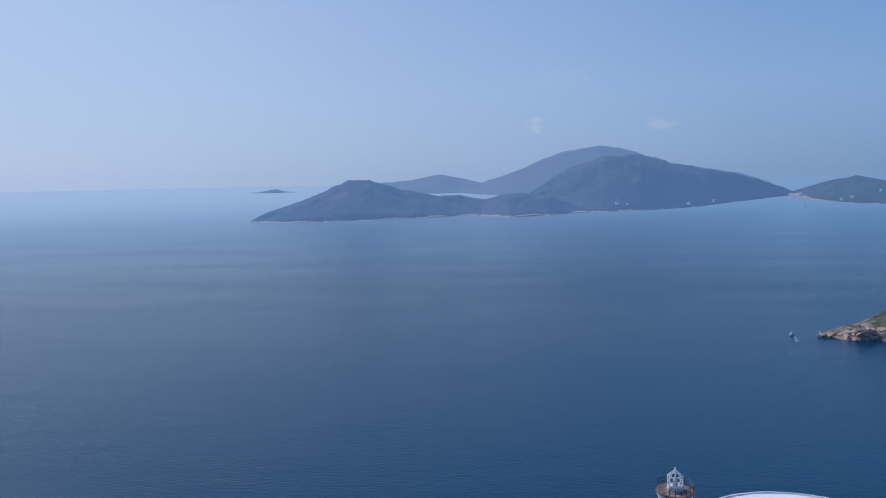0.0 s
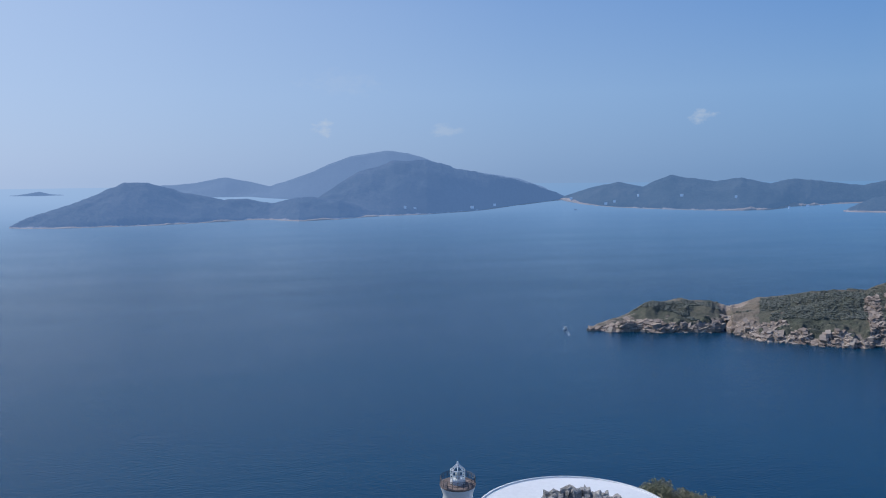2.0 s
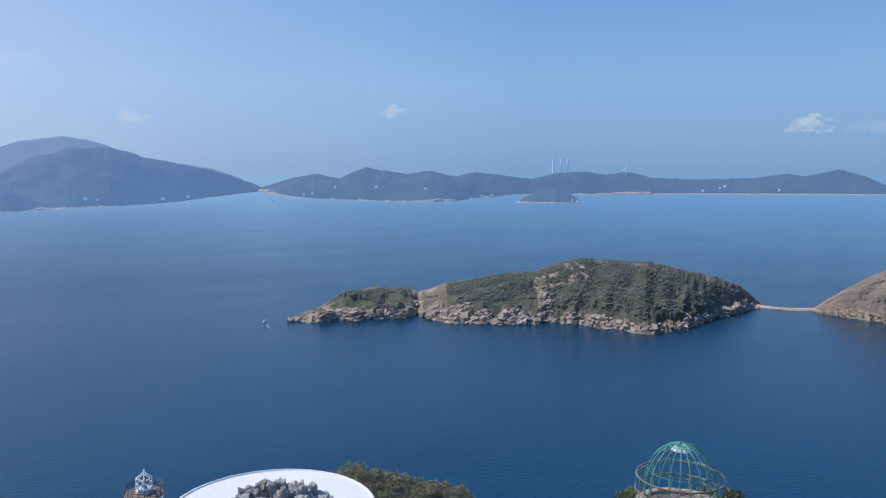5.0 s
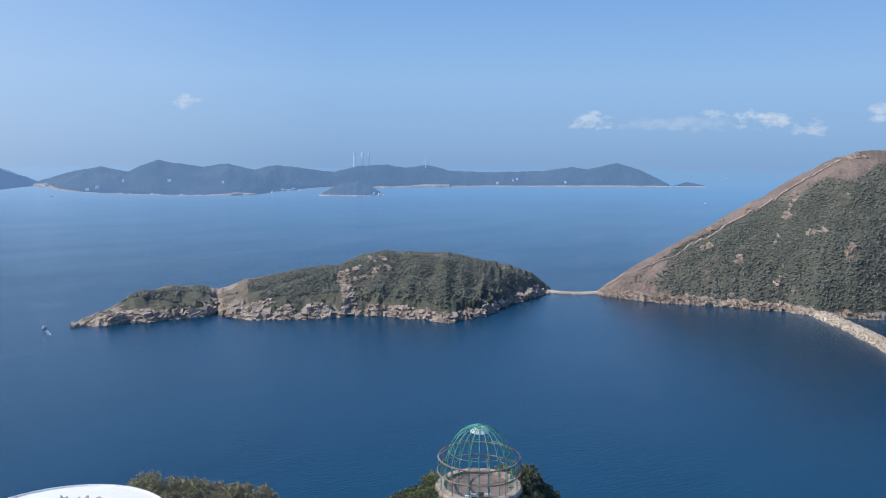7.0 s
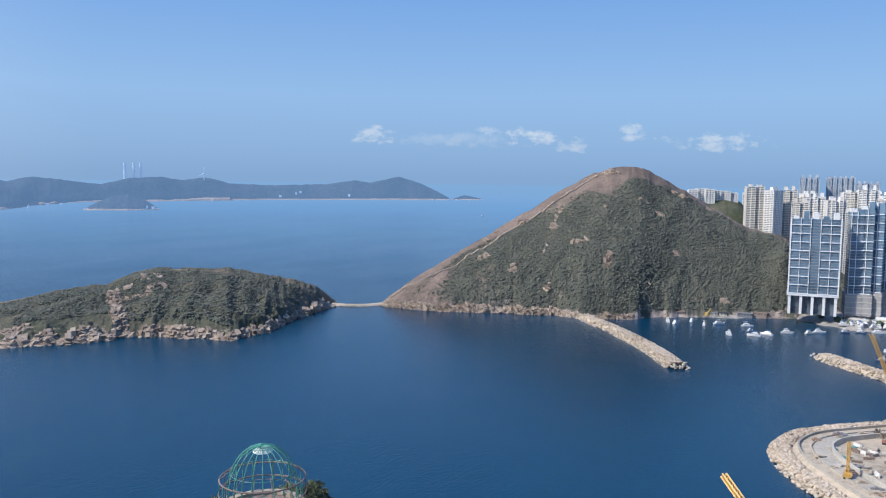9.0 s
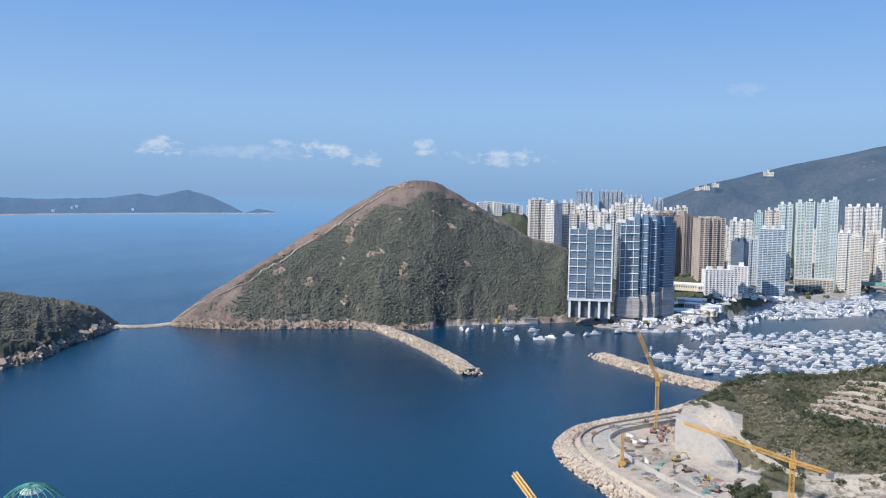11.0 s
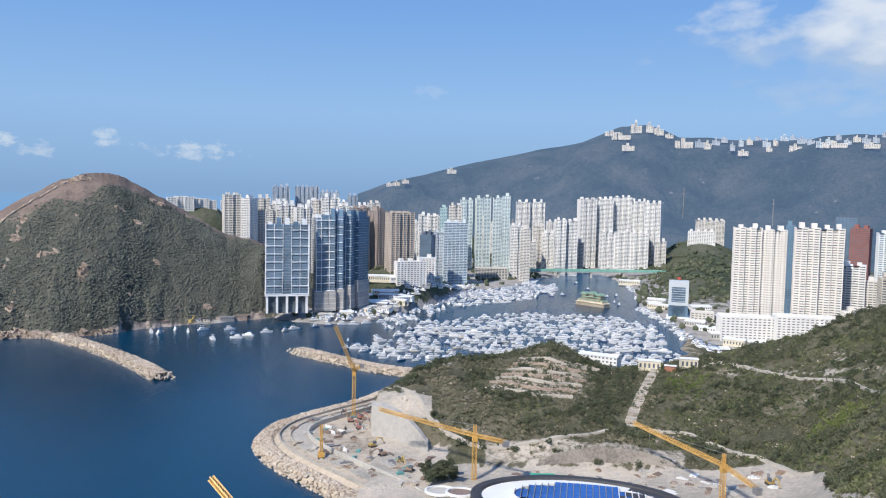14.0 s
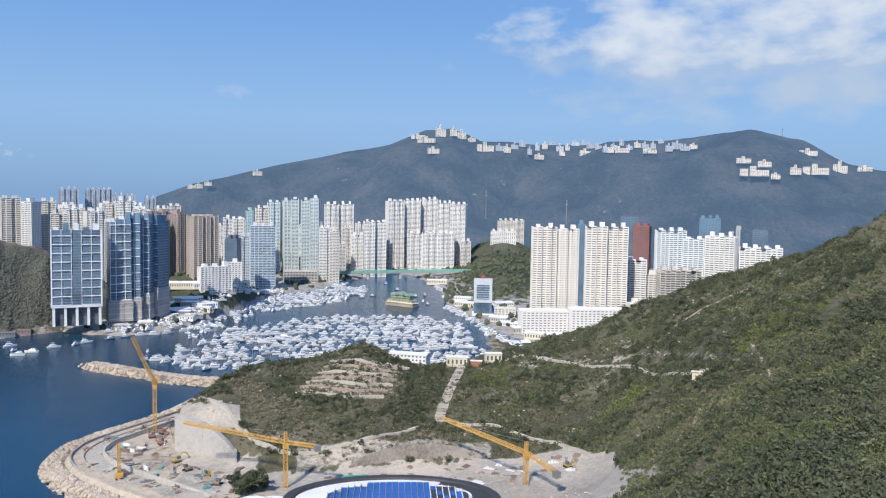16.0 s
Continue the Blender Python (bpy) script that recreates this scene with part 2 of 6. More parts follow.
BUSH_OLIVE = foliage("olive_leaves", (0.062, 0.074, 0.046), (0.118, 0.126, 0.078), (0.20, 0.19, 0.125))
BUSH_PALE = foliage("feathery_leaves", (0.10, 0.115, 0.055), (0.20, 0.20, 0.105), (0.30, 0.28, 0.17), (0.42, 0.37, 0.25))
ROCK_DARK = plain("cut_rock", (0.25, 0.225, 0.20), 0.95, vary=0.35, scale=0.3, bump=0.9, bump_scale=0.8)
SITE_WALL = plain("raw_concrete", (0.42, 0.39, 0.34), 0.9, vary=0.25, scale=0.3)
BUSH_DRY = foliage("dry_leaves", (0.10, 0.10, 0.065), (0.21, 0.195, 0.135), (0.35, 0.305, 0.22))
STONE = plain("rubble_stone", (0.47, 0.40, 0.31), 0.9, vary=0.3, scale=0.5)
CONCRETE = plain("concrete", (0.50, 0.48, 0.44), 0.85, vary=0.15, scale=0.3, bump=0.2)
SHOTCRETE = plain("sprayed_concrete", (0.40, 0.385, 0.36), 0.9, vary=0.22, scale=0.15, bump=0.5, bump_scale=0.6)
SAND = plain("site_sand", (0.46, 0.395, 0.315), 0.95, vary=0.3, scale=0.12, bump=0.3, bump_scale=0.5)
WHITE = plain("white_paint", (0.80, 0.80, 0.78), 0.5, vary=0.05, scale=0.5)
YELLOW = plain("crane_yellow", (0.62, 0.37, 0.10), 0.5, vary=0.12)
STEEL = plain("grey_steel", (0.30, 0.30, 0.31), 0.5, 0.4, 0.12)
DARK = plain("dark_roofing", (0.05, 0.05, 0.055), 0.6, vary=0.2)
GREEN_STEEL = plain("green_painted_steel", (0.10, 0.36, 0.28), 0.5, vary=0.2)
RUST = plain("rusty_steel", (0.24, 0.18, 0.15), 0.7, vary=0.3)
BLUE_GLASS = plain("blue_panes", (0.03, 0.12, 0.42), 0.12, vary=0.3, scale=0.2)
GLASS_DARK = plain("window_glass", (0.125, 0.150, 0.175), 0.18, vary=0.4, scale=0.4)
GLASS_BLUE = plain("facade_glass", (0.19, 0.30, 0.41), 0.14, 0.3, vary=0.3, scale=0.25)


# ---- shapes ----
def mesh_from(name, verts, faces, material, smooth=False):
    me = bpy.data.meshes.new(name)
    me.from_pydata([tuple(v) for v in verts], [], faces)
    me.materials.append(material)
    if smooth:
        me.shade_smooth()
    me.update()
    return me


def part(name, shape, material, parent=None, label="", smooth=False):
    """Links one mesh object, from (verts, faces), under a thing or a part."""
    ob = new(name, mesh_from(name, shape[0], shape[1], material, smooth))
    ob.parent = parent
    return tagged(ob, label)


def thing(name, m, label, category, group="", kind=""):
    ob = new(name)
    ob.matrix_world = m
    return tagged(ob, label, category, group, kind)


def box(x0, x1, y0, y1, z0, z1):
    v = [(x, y, z) for z in (z0, z1) for y in (y0, y1) for x in (x0, x1)]
    return v, [(0, 2, 3, 1), (4, 5, 7, 6), (0, 1, 5, 4), (2, 6, 7, 3), (0, 4, 6, 2), (1, 3, 7, 5)]


def join(*shapes):
    verts, faces = [], []
    for v, f in shapes:
        k = len(verts)
        verts += list(v)
        faces += [tuple(i + k for i in q) for q in f]
    return verts, faces


def lathe(profile, n=24, cap=True):
    verts = [(r * math.cos(2 * math.pi * i / n), r * math.sin(2 * math.pi * i / n), z) for r, z in profile for i in range(n)]
    faces = [(j * n + i, j * n + (i + 1) % n, (j + 1) * n + (i + 1) % n, (j + 1) * n + i) for j in range(len(profile) - 1) for i in range(n)]
    if cap:
        faces += [tuple(range(n))[::-1], tuple((len(profile) - 1) * n + i for i in range(n))]
    return verts, faces


def rod(a, b, r, n=5):
    a, b = Vector(a), Vector(b)
    q = (b - a).to_track_quat("Z", "Y").to_matrix()
    ring = [q @ Vector((r * math.cos(2 * math.pi * i / n), r * math.sin(2 * math.pi * i / n), 0)) for i in range(n)]
    v = [a + p for p in ring] + [b + p for p in ring]
    return v, [(i, (i + 1) % n, n + (i + 1) % n, n + i) for i in range(n)] + [tuple(range(n))[::-1], tuple(range(n, 2 * n))]


def tube(points, r, n=6, closed=False):
    k = len(points)
    segs = [rod(points[i], points[(i + 1) % k], r, n) for i in range(k if closed else k - 1)]
    return join(*segs)


def polar(b, d, z=0.0):
    return Vector((d * math.sin(radians(b)), d * math.cos(radians(b)), z))


def facing(b, d, z, twist=0.0):
    """A pose at a bearing and distance from the tower whose -y side looks at the tower."""
    p = polar(b, d, z)
    return pose(p.x, p.y, p.z, 0, 0, -b + twist)


def fbm(x, y, z=0.0, octaves=5):
    return noise.fractal(Vector((x, y, z)), 0.9, 2.1, octaves)


def sea_level(d):
    """The sea is flat, and lifts a little far out so that its rim stands where the true horizon is."""
    return 0.0 if d < 4000 else 131 * ((d - 4000) / 950) ** 2


def grid_faces(rows, cols):
    return [(i * cols + j, i * cols + j + 1, (i + 1) * cols + j + 1, (i + 1) * cols + j) for i in range(rows - 1) for j in range(cols - 1)]


def bumps(n, rnd, tris=20):
    """A small irregular clump or stone about one unit in radius."""
    bm = bmesh.new()
    bmesh.ops.create_icosphere(bm, subdivisions=1 if tris <= 20 else 2, radius=1.0)
    for v in bm.verts:
        v.co *= rnd.uniform(0.72, 1.18)
    vs = np.array([v.co[:] for v in bm.verts])
    fs = np.array([[v.index for v in f.verts] for f in bm.faces])
    bm.free()
    return vs, fs


def clumps(name, spots, material, seed, label, category, squash=0.75, tris=20, kind="stuff", smooth=False):
    """Many leaf clumps or stones in one mesh; spots are (x, y, z, radius)."""
    rnd = random.Random(seed)
    shapes = [bumps(0, rnd, tris) for _ in range(6)]
    vs, fs, k = [], [], 0
    for x, y, z, r in spots:
        v, f = shapes[rnd.randrange(6)]
        a = rnd.uniform(0, 6.283)
        c, s = math.cos(a), math.sin(a)
        w = np.empty_like(v)
        w[:, 0] = (v[:, 0] * c - v[:, 1] * s) * r * rnd.uniform(0.8, 1.25) + x
        w[:, 1] = (v[:, 0] * s + v[:, 1] * c) * r + y
        w[:, 2] = v[:, 2] * r * squash + z
        vs.append(w)
        fs.append(f + k)
        k += len(v)
    me = bpy.data.meshes.new(name)
    me.from_pydata(np.concatenate(vs).tolist(), [], np.concatenate(fs).tolist())
    me.materials.append(material)
    if smooth:
        me.shade_smooth()
    return tagged(new(name, me), label, category, "", kind)


def spread_cover(ob, values):
    ob.data.attributes.new("cover", "FLOAT", "POINT").data.foreach_set("value", np.array(values, np.float32))


def slabs(name, spots, material, seed, label, category, dip=18.0, kind="stuff"):
    """Broken angular rock slabs in one mesh, all dipping about the same way."""
    rnd = np.random.RandomState(seed)
    cube = np.array([(x, y, z) for z in (-1, 1) for y in (-1, 1) for x in (-1, 1)], float)
    quads = np.array([(0, 2, 3, 1), (4, 5, 7, 6), (0, 1, 5, 4), (2, 6, 7, 3), (0, 4, 6, 2), (1, 3, 7, 5)])
    vs, fs = [], []
    for k, (x, y, z, r) in enumerate(spots):
        v = (cube + rnd.uniform(-0.38, 0.38, (8, 3))) * np.array([rnd.uniform(1.0, 2.2), rnd.uniform(0.6, 1.1), rnd.uniform(0.4, 0.95)]) * r
        a, t = math.atan2(-y, x) + 1.57 + rnd.normal(0, 0.5), radians(dip) + rnd.normal(0, 0.16)
        v = v @ np.array([[math.cos(t), 0, math.sin(t)], [0, 1, 0], [-math.sin(t), 0, math.cos(t)]])
        v = v @ np.array([[math.cos(a), math.sin(a), 0], [-math.sin(a), math.cos(a), 0], [0, 0, 1]])
        vs.append(v + np.array([x, y, z]))
        fs.append(quads + 8 * k)
    me = bpy.data.meshes.new(name)
    me.from_pydata(np.concatenate(vs).tolist(), [], np.concatenate(fs).tolist())
    me.materials.append(material)
    return tagged(new(name, me), label, category, "", kind)


def hill(name, stations, material, label, nb=200, nd=60, cliff=0.15, power=0.8, rough=6.0, coast=8.0, grain=60.0, back=1.1, category="hill", streak=0.5, strand=0.0, shelf=0.07, crag=0.0, cover=None):
    """Land given by stations (bearing, near shore, ridge distance, ridge elevation in degrees as seen from the tower)."""
    st = np.array(stations, float)
    P = np.zeros((nb, nd, 3))
    for i in range(nb):
        b = st[0, 0] + (st[-1, 0] - st[0, 0]) * i / (nb - 1)
        near, far, el = (np.interp(b, st[:, 0], st[:, k]) for k in (1, 2, 3))
        arc = radians(b) * near
        jitter = coast * fbm(arc / grain, 3.3) * 1.5
        top = EYE + far * math.tan(radians(el))
        step = cliff(b) if callable(cliff) else cliff
        jag = min(rough, 55) * 0.35 * fbm(arc / grain * 2, 9.1)
        end = far + (far - near) * back
        for j in range(nd):
            u = j / (nd - 1) * (1 + back)
            d = near + (far - near) * u + jitter * max(0, 1 - u * 3) ** 2 if u <= 1 else far + (end - far) * (u - 1) / back
            base = sea_level(near) - 4
            if u <= 1:
                s = step * min(1, u / shelf) + (1 - step) * (math.sin(u * math.pi / 2) ** (1 / power) if power < 1 else u ** power)
            else:
                s = math.cos((u - 1) / back * math.pi / 2)
            w = math.sin(min(1, u) * math.pi) if u <= 1 else 0.3 * s * min(1, 55 / rough)
            if rough > 55 and u <= 1:
                w *= 1.2 * (1 - u) ** 0.5
            p = polar(b, d)
            n = fbm(p.x / grain, p.y / grain, 1.7)
            gully = -abs(noise.noise(Vector((arc / grain * 1.1, d / grain * streak, 5.0))))
            P[i, j] = p.x, p.y, base + (top - base) * s + jag * s ** 5 + (crag * fbm(p.x / 14, p.y / 14, base + s * 3) * max(0, 1 - abs(u - 0.16) / 0.2) if crag else 0) + w * rough * (n + gully * 0.9)
    ob = new(name, mesh_from(name, P.reshape(-1, 3), grid_faces(nb, nd), material, True))
    if cover:
        spread_cover(ob, [cover(P[i, j], i / nb, j / nd) for i in range(nb) for j in range(nd)])
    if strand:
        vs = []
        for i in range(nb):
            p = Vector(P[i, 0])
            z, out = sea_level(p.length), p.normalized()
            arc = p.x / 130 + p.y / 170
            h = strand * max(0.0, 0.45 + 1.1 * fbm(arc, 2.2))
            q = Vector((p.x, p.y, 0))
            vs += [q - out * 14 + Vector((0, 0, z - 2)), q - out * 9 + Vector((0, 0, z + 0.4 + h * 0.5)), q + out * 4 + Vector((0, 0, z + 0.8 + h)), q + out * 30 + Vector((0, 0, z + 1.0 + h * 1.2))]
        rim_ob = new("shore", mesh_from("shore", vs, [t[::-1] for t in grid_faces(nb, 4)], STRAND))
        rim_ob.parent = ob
    return tagged(ob, label, category, "", "structure"), P


def on_grid(P, n, rnd, low, high, keep=None, upto=1.0):
    """Random spots on a grid of points, with radii from low to high."""
    nb, nd = P.shape[:2]
    spots = []
    while len(spots) < n:
        i, j = rnd.uniform(0, nb - 1.001), rnd.uniform(0, (nd - 1.001) * upto)
        a, b = int(i), int(j)
        u, v = i - a, j - b
        p = (P[a, b] * (1 - u) + P[a + 1, b] * u) * (1 - v) + (P[a, b + 1] * (1 - u) + P[a + 1, b + 1] * u) * v
        if keep and not keep(p, i / nb, j / nd):
            if rnd.random() < 0.001:
                n -= 1
            continue
        r = low + (high - low) * rnd.random() ** 2
        spots.append((p[0], p[1], p[2] + r * 0.25, r))
    return spots


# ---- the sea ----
FAR_SEA = water("hazed_far_sea")
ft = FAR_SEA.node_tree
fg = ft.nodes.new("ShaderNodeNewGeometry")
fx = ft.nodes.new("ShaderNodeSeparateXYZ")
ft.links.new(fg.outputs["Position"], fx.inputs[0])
# painted haze: emission colour, paler towards the sun and the rim
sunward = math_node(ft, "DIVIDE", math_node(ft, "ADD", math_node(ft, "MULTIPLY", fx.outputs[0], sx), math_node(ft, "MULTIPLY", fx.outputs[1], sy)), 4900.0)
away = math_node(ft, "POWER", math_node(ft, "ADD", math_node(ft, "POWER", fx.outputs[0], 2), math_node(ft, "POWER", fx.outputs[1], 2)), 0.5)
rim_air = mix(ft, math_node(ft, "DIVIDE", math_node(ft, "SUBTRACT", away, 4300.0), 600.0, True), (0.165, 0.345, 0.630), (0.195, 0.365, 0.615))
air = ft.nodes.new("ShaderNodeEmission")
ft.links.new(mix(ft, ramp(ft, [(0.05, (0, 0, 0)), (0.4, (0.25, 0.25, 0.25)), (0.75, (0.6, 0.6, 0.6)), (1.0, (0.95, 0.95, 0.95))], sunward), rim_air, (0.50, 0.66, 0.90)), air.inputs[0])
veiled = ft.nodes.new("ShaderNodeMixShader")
# share of haze emission over the water, growing with distance
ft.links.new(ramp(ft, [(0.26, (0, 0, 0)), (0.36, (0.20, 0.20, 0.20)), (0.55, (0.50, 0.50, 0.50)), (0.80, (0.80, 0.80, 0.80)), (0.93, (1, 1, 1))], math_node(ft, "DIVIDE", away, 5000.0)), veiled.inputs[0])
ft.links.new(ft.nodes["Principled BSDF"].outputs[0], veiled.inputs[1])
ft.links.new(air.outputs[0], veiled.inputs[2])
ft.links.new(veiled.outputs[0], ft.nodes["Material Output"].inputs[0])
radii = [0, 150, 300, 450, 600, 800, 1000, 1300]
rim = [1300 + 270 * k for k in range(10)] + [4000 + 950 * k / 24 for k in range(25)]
n = 240
verts = [(r * math.sin(2 * math.pi * i / n), r * math.cos(2 * math.pi * i / n), sea_level(r)) for r in radii for i in range(n)]
faces = [(j * n + i, (j + 1) * n + i, (j + 1) * n + (i + 1) % n, j * n + (i + 1) % n) for j in range(len(radii) - 1) for i in range(n)]
tagged(new("water", mesh_from("water", verts, [f[::-1] for f in faces], SEA, True)), "calm deep blue sea with fine wind ripples", "sea", "", "structure")

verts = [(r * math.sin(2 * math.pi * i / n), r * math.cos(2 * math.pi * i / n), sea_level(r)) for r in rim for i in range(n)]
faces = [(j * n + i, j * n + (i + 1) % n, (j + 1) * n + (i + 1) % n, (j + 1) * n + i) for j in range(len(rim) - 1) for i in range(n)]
tagged(new("backdrop_sea", mesh_from("backdrop_sea", verts, faces, FAR_SEA, True)), "far sea with painted pale haze out to the horizon", "sea", "", "structure")

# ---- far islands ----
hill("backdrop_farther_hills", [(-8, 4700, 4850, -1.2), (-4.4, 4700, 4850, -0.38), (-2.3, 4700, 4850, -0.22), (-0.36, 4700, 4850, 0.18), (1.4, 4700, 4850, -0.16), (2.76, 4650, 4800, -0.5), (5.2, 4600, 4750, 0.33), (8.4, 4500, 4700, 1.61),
     (11, 4450, 4650, 1.97), (12.4, 4450, 4650, 1.82), (15.6, 4500, 4680, 0.69), (18, 4500, 4650, 0.25), (20.2, 4500, 4650, -0.06), (22, 4550, 4650, -0.72), (23.3, 4560, 4640, -1.4)], HAZE_FARTHER, "distant hills in painted pale blue haze behind the near island ridge", 220, 26, 0.05, 1.0, 14, 0, 200, 0.3)
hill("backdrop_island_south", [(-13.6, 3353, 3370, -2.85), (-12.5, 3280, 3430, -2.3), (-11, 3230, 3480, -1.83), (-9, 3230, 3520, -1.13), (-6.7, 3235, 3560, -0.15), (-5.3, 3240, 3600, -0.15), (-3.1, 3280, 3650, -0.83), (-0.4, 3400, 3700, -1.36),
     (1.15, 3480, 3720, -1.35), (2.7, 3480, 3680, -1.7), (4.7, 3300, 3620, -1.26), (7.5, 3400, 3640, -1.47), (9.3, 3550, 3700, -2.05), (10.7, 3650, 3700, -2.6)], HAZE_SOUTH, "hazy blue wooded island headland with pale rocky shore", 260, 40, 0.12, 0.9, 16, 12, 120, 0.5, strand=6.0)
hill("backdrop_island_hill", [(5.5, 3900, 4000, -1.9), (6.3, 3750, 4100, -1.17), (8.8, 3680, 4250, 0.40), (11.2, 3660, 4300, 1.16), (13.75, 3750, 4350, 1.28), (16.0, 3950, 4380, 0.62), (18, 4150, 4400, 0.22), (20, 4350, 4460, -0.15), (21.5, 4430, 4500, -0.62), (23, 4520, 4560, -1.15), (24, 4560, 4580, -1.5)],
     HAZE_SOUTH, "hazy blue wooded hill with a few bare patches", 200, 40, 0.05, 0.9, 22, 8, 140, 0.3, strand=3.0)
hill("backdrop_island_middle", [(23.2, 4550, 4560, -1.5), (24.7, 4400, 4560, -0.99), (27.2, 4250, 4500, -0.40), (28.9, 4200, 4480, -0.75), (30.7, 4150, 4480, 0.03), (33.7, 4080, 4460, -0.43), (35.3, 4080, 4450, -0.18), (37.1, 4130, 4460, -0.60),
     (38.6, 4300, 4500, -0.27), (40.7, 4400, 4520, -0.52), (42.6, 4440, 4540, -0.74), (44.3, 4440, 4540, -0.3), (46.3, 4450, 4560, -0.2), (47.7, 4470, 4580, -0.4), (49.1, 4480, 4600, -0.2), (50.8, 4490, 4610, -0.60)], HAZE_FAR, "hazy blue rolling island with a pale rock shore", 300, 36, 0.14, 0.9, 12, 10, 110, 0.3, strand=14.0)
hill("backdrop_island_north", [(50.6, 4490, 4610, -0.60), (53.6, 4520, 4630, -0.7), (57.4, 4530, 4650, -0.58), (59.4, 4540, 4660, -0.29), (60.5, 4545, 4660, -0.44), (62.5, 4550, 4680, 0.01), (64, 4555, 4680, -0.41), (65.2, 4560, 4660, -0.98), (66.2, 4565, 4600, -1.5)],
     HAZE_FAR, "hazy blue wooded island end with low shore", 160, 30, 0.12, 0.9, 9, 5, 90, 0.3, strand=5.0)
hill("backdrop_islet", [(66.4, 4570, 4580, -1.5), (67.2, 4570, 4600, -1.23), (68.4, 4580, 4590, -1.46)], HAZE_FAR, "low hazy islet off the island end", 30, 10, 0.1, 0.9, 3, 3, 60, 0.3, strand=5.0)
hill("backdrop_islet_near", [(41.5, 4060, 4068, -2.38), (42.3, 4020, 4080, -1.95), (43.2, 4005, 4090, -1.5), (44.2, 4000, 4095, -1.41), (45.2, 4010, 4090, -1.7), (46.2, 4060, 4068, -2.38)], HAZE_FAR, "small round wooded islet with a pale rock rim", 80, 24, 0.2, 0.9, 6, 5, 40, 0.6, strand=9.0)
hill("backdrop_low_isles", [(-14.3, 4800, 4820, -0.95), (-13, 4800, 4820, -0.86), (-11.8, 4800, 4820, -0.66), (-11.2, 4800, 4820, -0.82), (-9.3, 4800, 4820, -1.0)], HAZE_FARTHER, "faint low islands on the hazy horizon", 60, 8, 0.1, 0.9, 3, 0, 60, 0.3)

# ---- the rocky island and the hill across the channel ----
def island_cover(p, u, v):
    b = math.degrees(math.atan2(p[0], p[1]))
    n = noise.noise(Vector((p[0] / 22, p[1] / 22, p[2] / 22)))
    if abs(b - 43.45 + (v - 0.2) * 1.5) < 0.38 + 0.25 * n and v < 0.36:
        return -1.0
    if 43.9 < b < 47 and 0.24 < v < 0.44 and noise.noise(Vector((p[0] / 9, p[1] / 9, 4))) > 0.28:
        return -0.8
    return 0.95 + 0.7 * n - (0.75 if 34 < b < 36.6 else 0.0) - 3.5 * max(0, v - 0.40) - (0.5 if b > 55.5 else 0)


def hill_cover(p, u, v):
    n = noise.noise(Vector((p[0] / 45, p[1] / 45, 2)))
    limit = 0.476 * float(np.interp(u, [0, 0.3, 0.5, 0.6, 1], [0.76, 0.88, 0.74, 0.95, 1.1]))
    c = min((u - 0.10) * 5, (limit - v) * 9, 1.0) + 0.8 * n
    if 0.22 < u < 0.75 and v > 0.05 and noise.noise(Vector((p[0] / 17, p[1] / 17, 8))) > (0.50 if v < 0.42 else 0.42):
        return -1.0
    return max(0.0, c + 0.25)


_, API = hill("rocky_island", [(25.3, 902, 915, -10.6), (27.3, 890, 950, -9.93), (29.1, 895, 975, -8.84), (31.3, 900, 1000, -8.56), (33.5, 908, 1005, -8.61), (34.0, 915, 1005, -8.7), (34.5, 962, 1005, -8.8), (34.9, 915, 1005, -8.8), (35.2, 900, 1005, -8.79), (36.2, 884, 1010, -8.43), (39.7, 880, 1020, -7.73), (42.9, 880, 1030, -7.37), (43.7, 892, 1035, -7.0), (44.6, 896, 1040, -6.58), (45.6, 884, 1042, -6.5),
     (47, 880, 1045, -6.42), (50.6, 856, 1045, -6.45), (53.1, 880, 1045, -6.95), (55.1, 960, 1060, -7.33), (56.7, 1015, 1080, -7.78), (58.2, 1065, 1085, -8.95)], ISLAND, "small scrub-covered island with pale layered sea cliffs", 460, 120, lambda b: 0.34 if b < 35 else 0.27, 0.85, 6, 12, 36, 0.9, "island", shelf=0.13, crag=7.0, cover=island_cover)
_, JOHN = hill("channel_hill", [(61.0, 1072, 1080, -9.1), (62.1, 1055, 1086, -8.2), (64.6, 1032, 1100, -6.66), (67.1, 1018, 1128, -5.15), (69.3, 1015, 1155, -3.80), (71.5, 1016, 1185, -2.38), (73.6, 1010, 1215, -1.08), (75.5, 1000, 1238, 0.0), (76.6, 1000, 1244, 0.48), (77.5, 1000, 1250, 0.80), (78.4, 1003, 1254, 0.93), (79.6, 1010, 1255, 0.80),
     (81, 1030, 1252, 0.05), (82.8, 1046, 1250, -0.92), (85.4, 1062, 1250, -2.48), (86.6, 1068, 1250, -3.05), (88.9, 1085, 1242, -3.62), (91.5, 1130, 1240, -5.4), (94, 1180, 1250, -6.6)], HILL, "steep conical hill of green and brown scrub over rock", 420, 130, lambda b: float(np.interp(b, [61, 70, 77, 81], [0.22, 0.14, 0.09, 0.03])), 0.95, 8, 8, 55, 0.9, "hill", shelf=0.09, crag=5.0, cover=hill_cover)
rnd = random.Random(4)
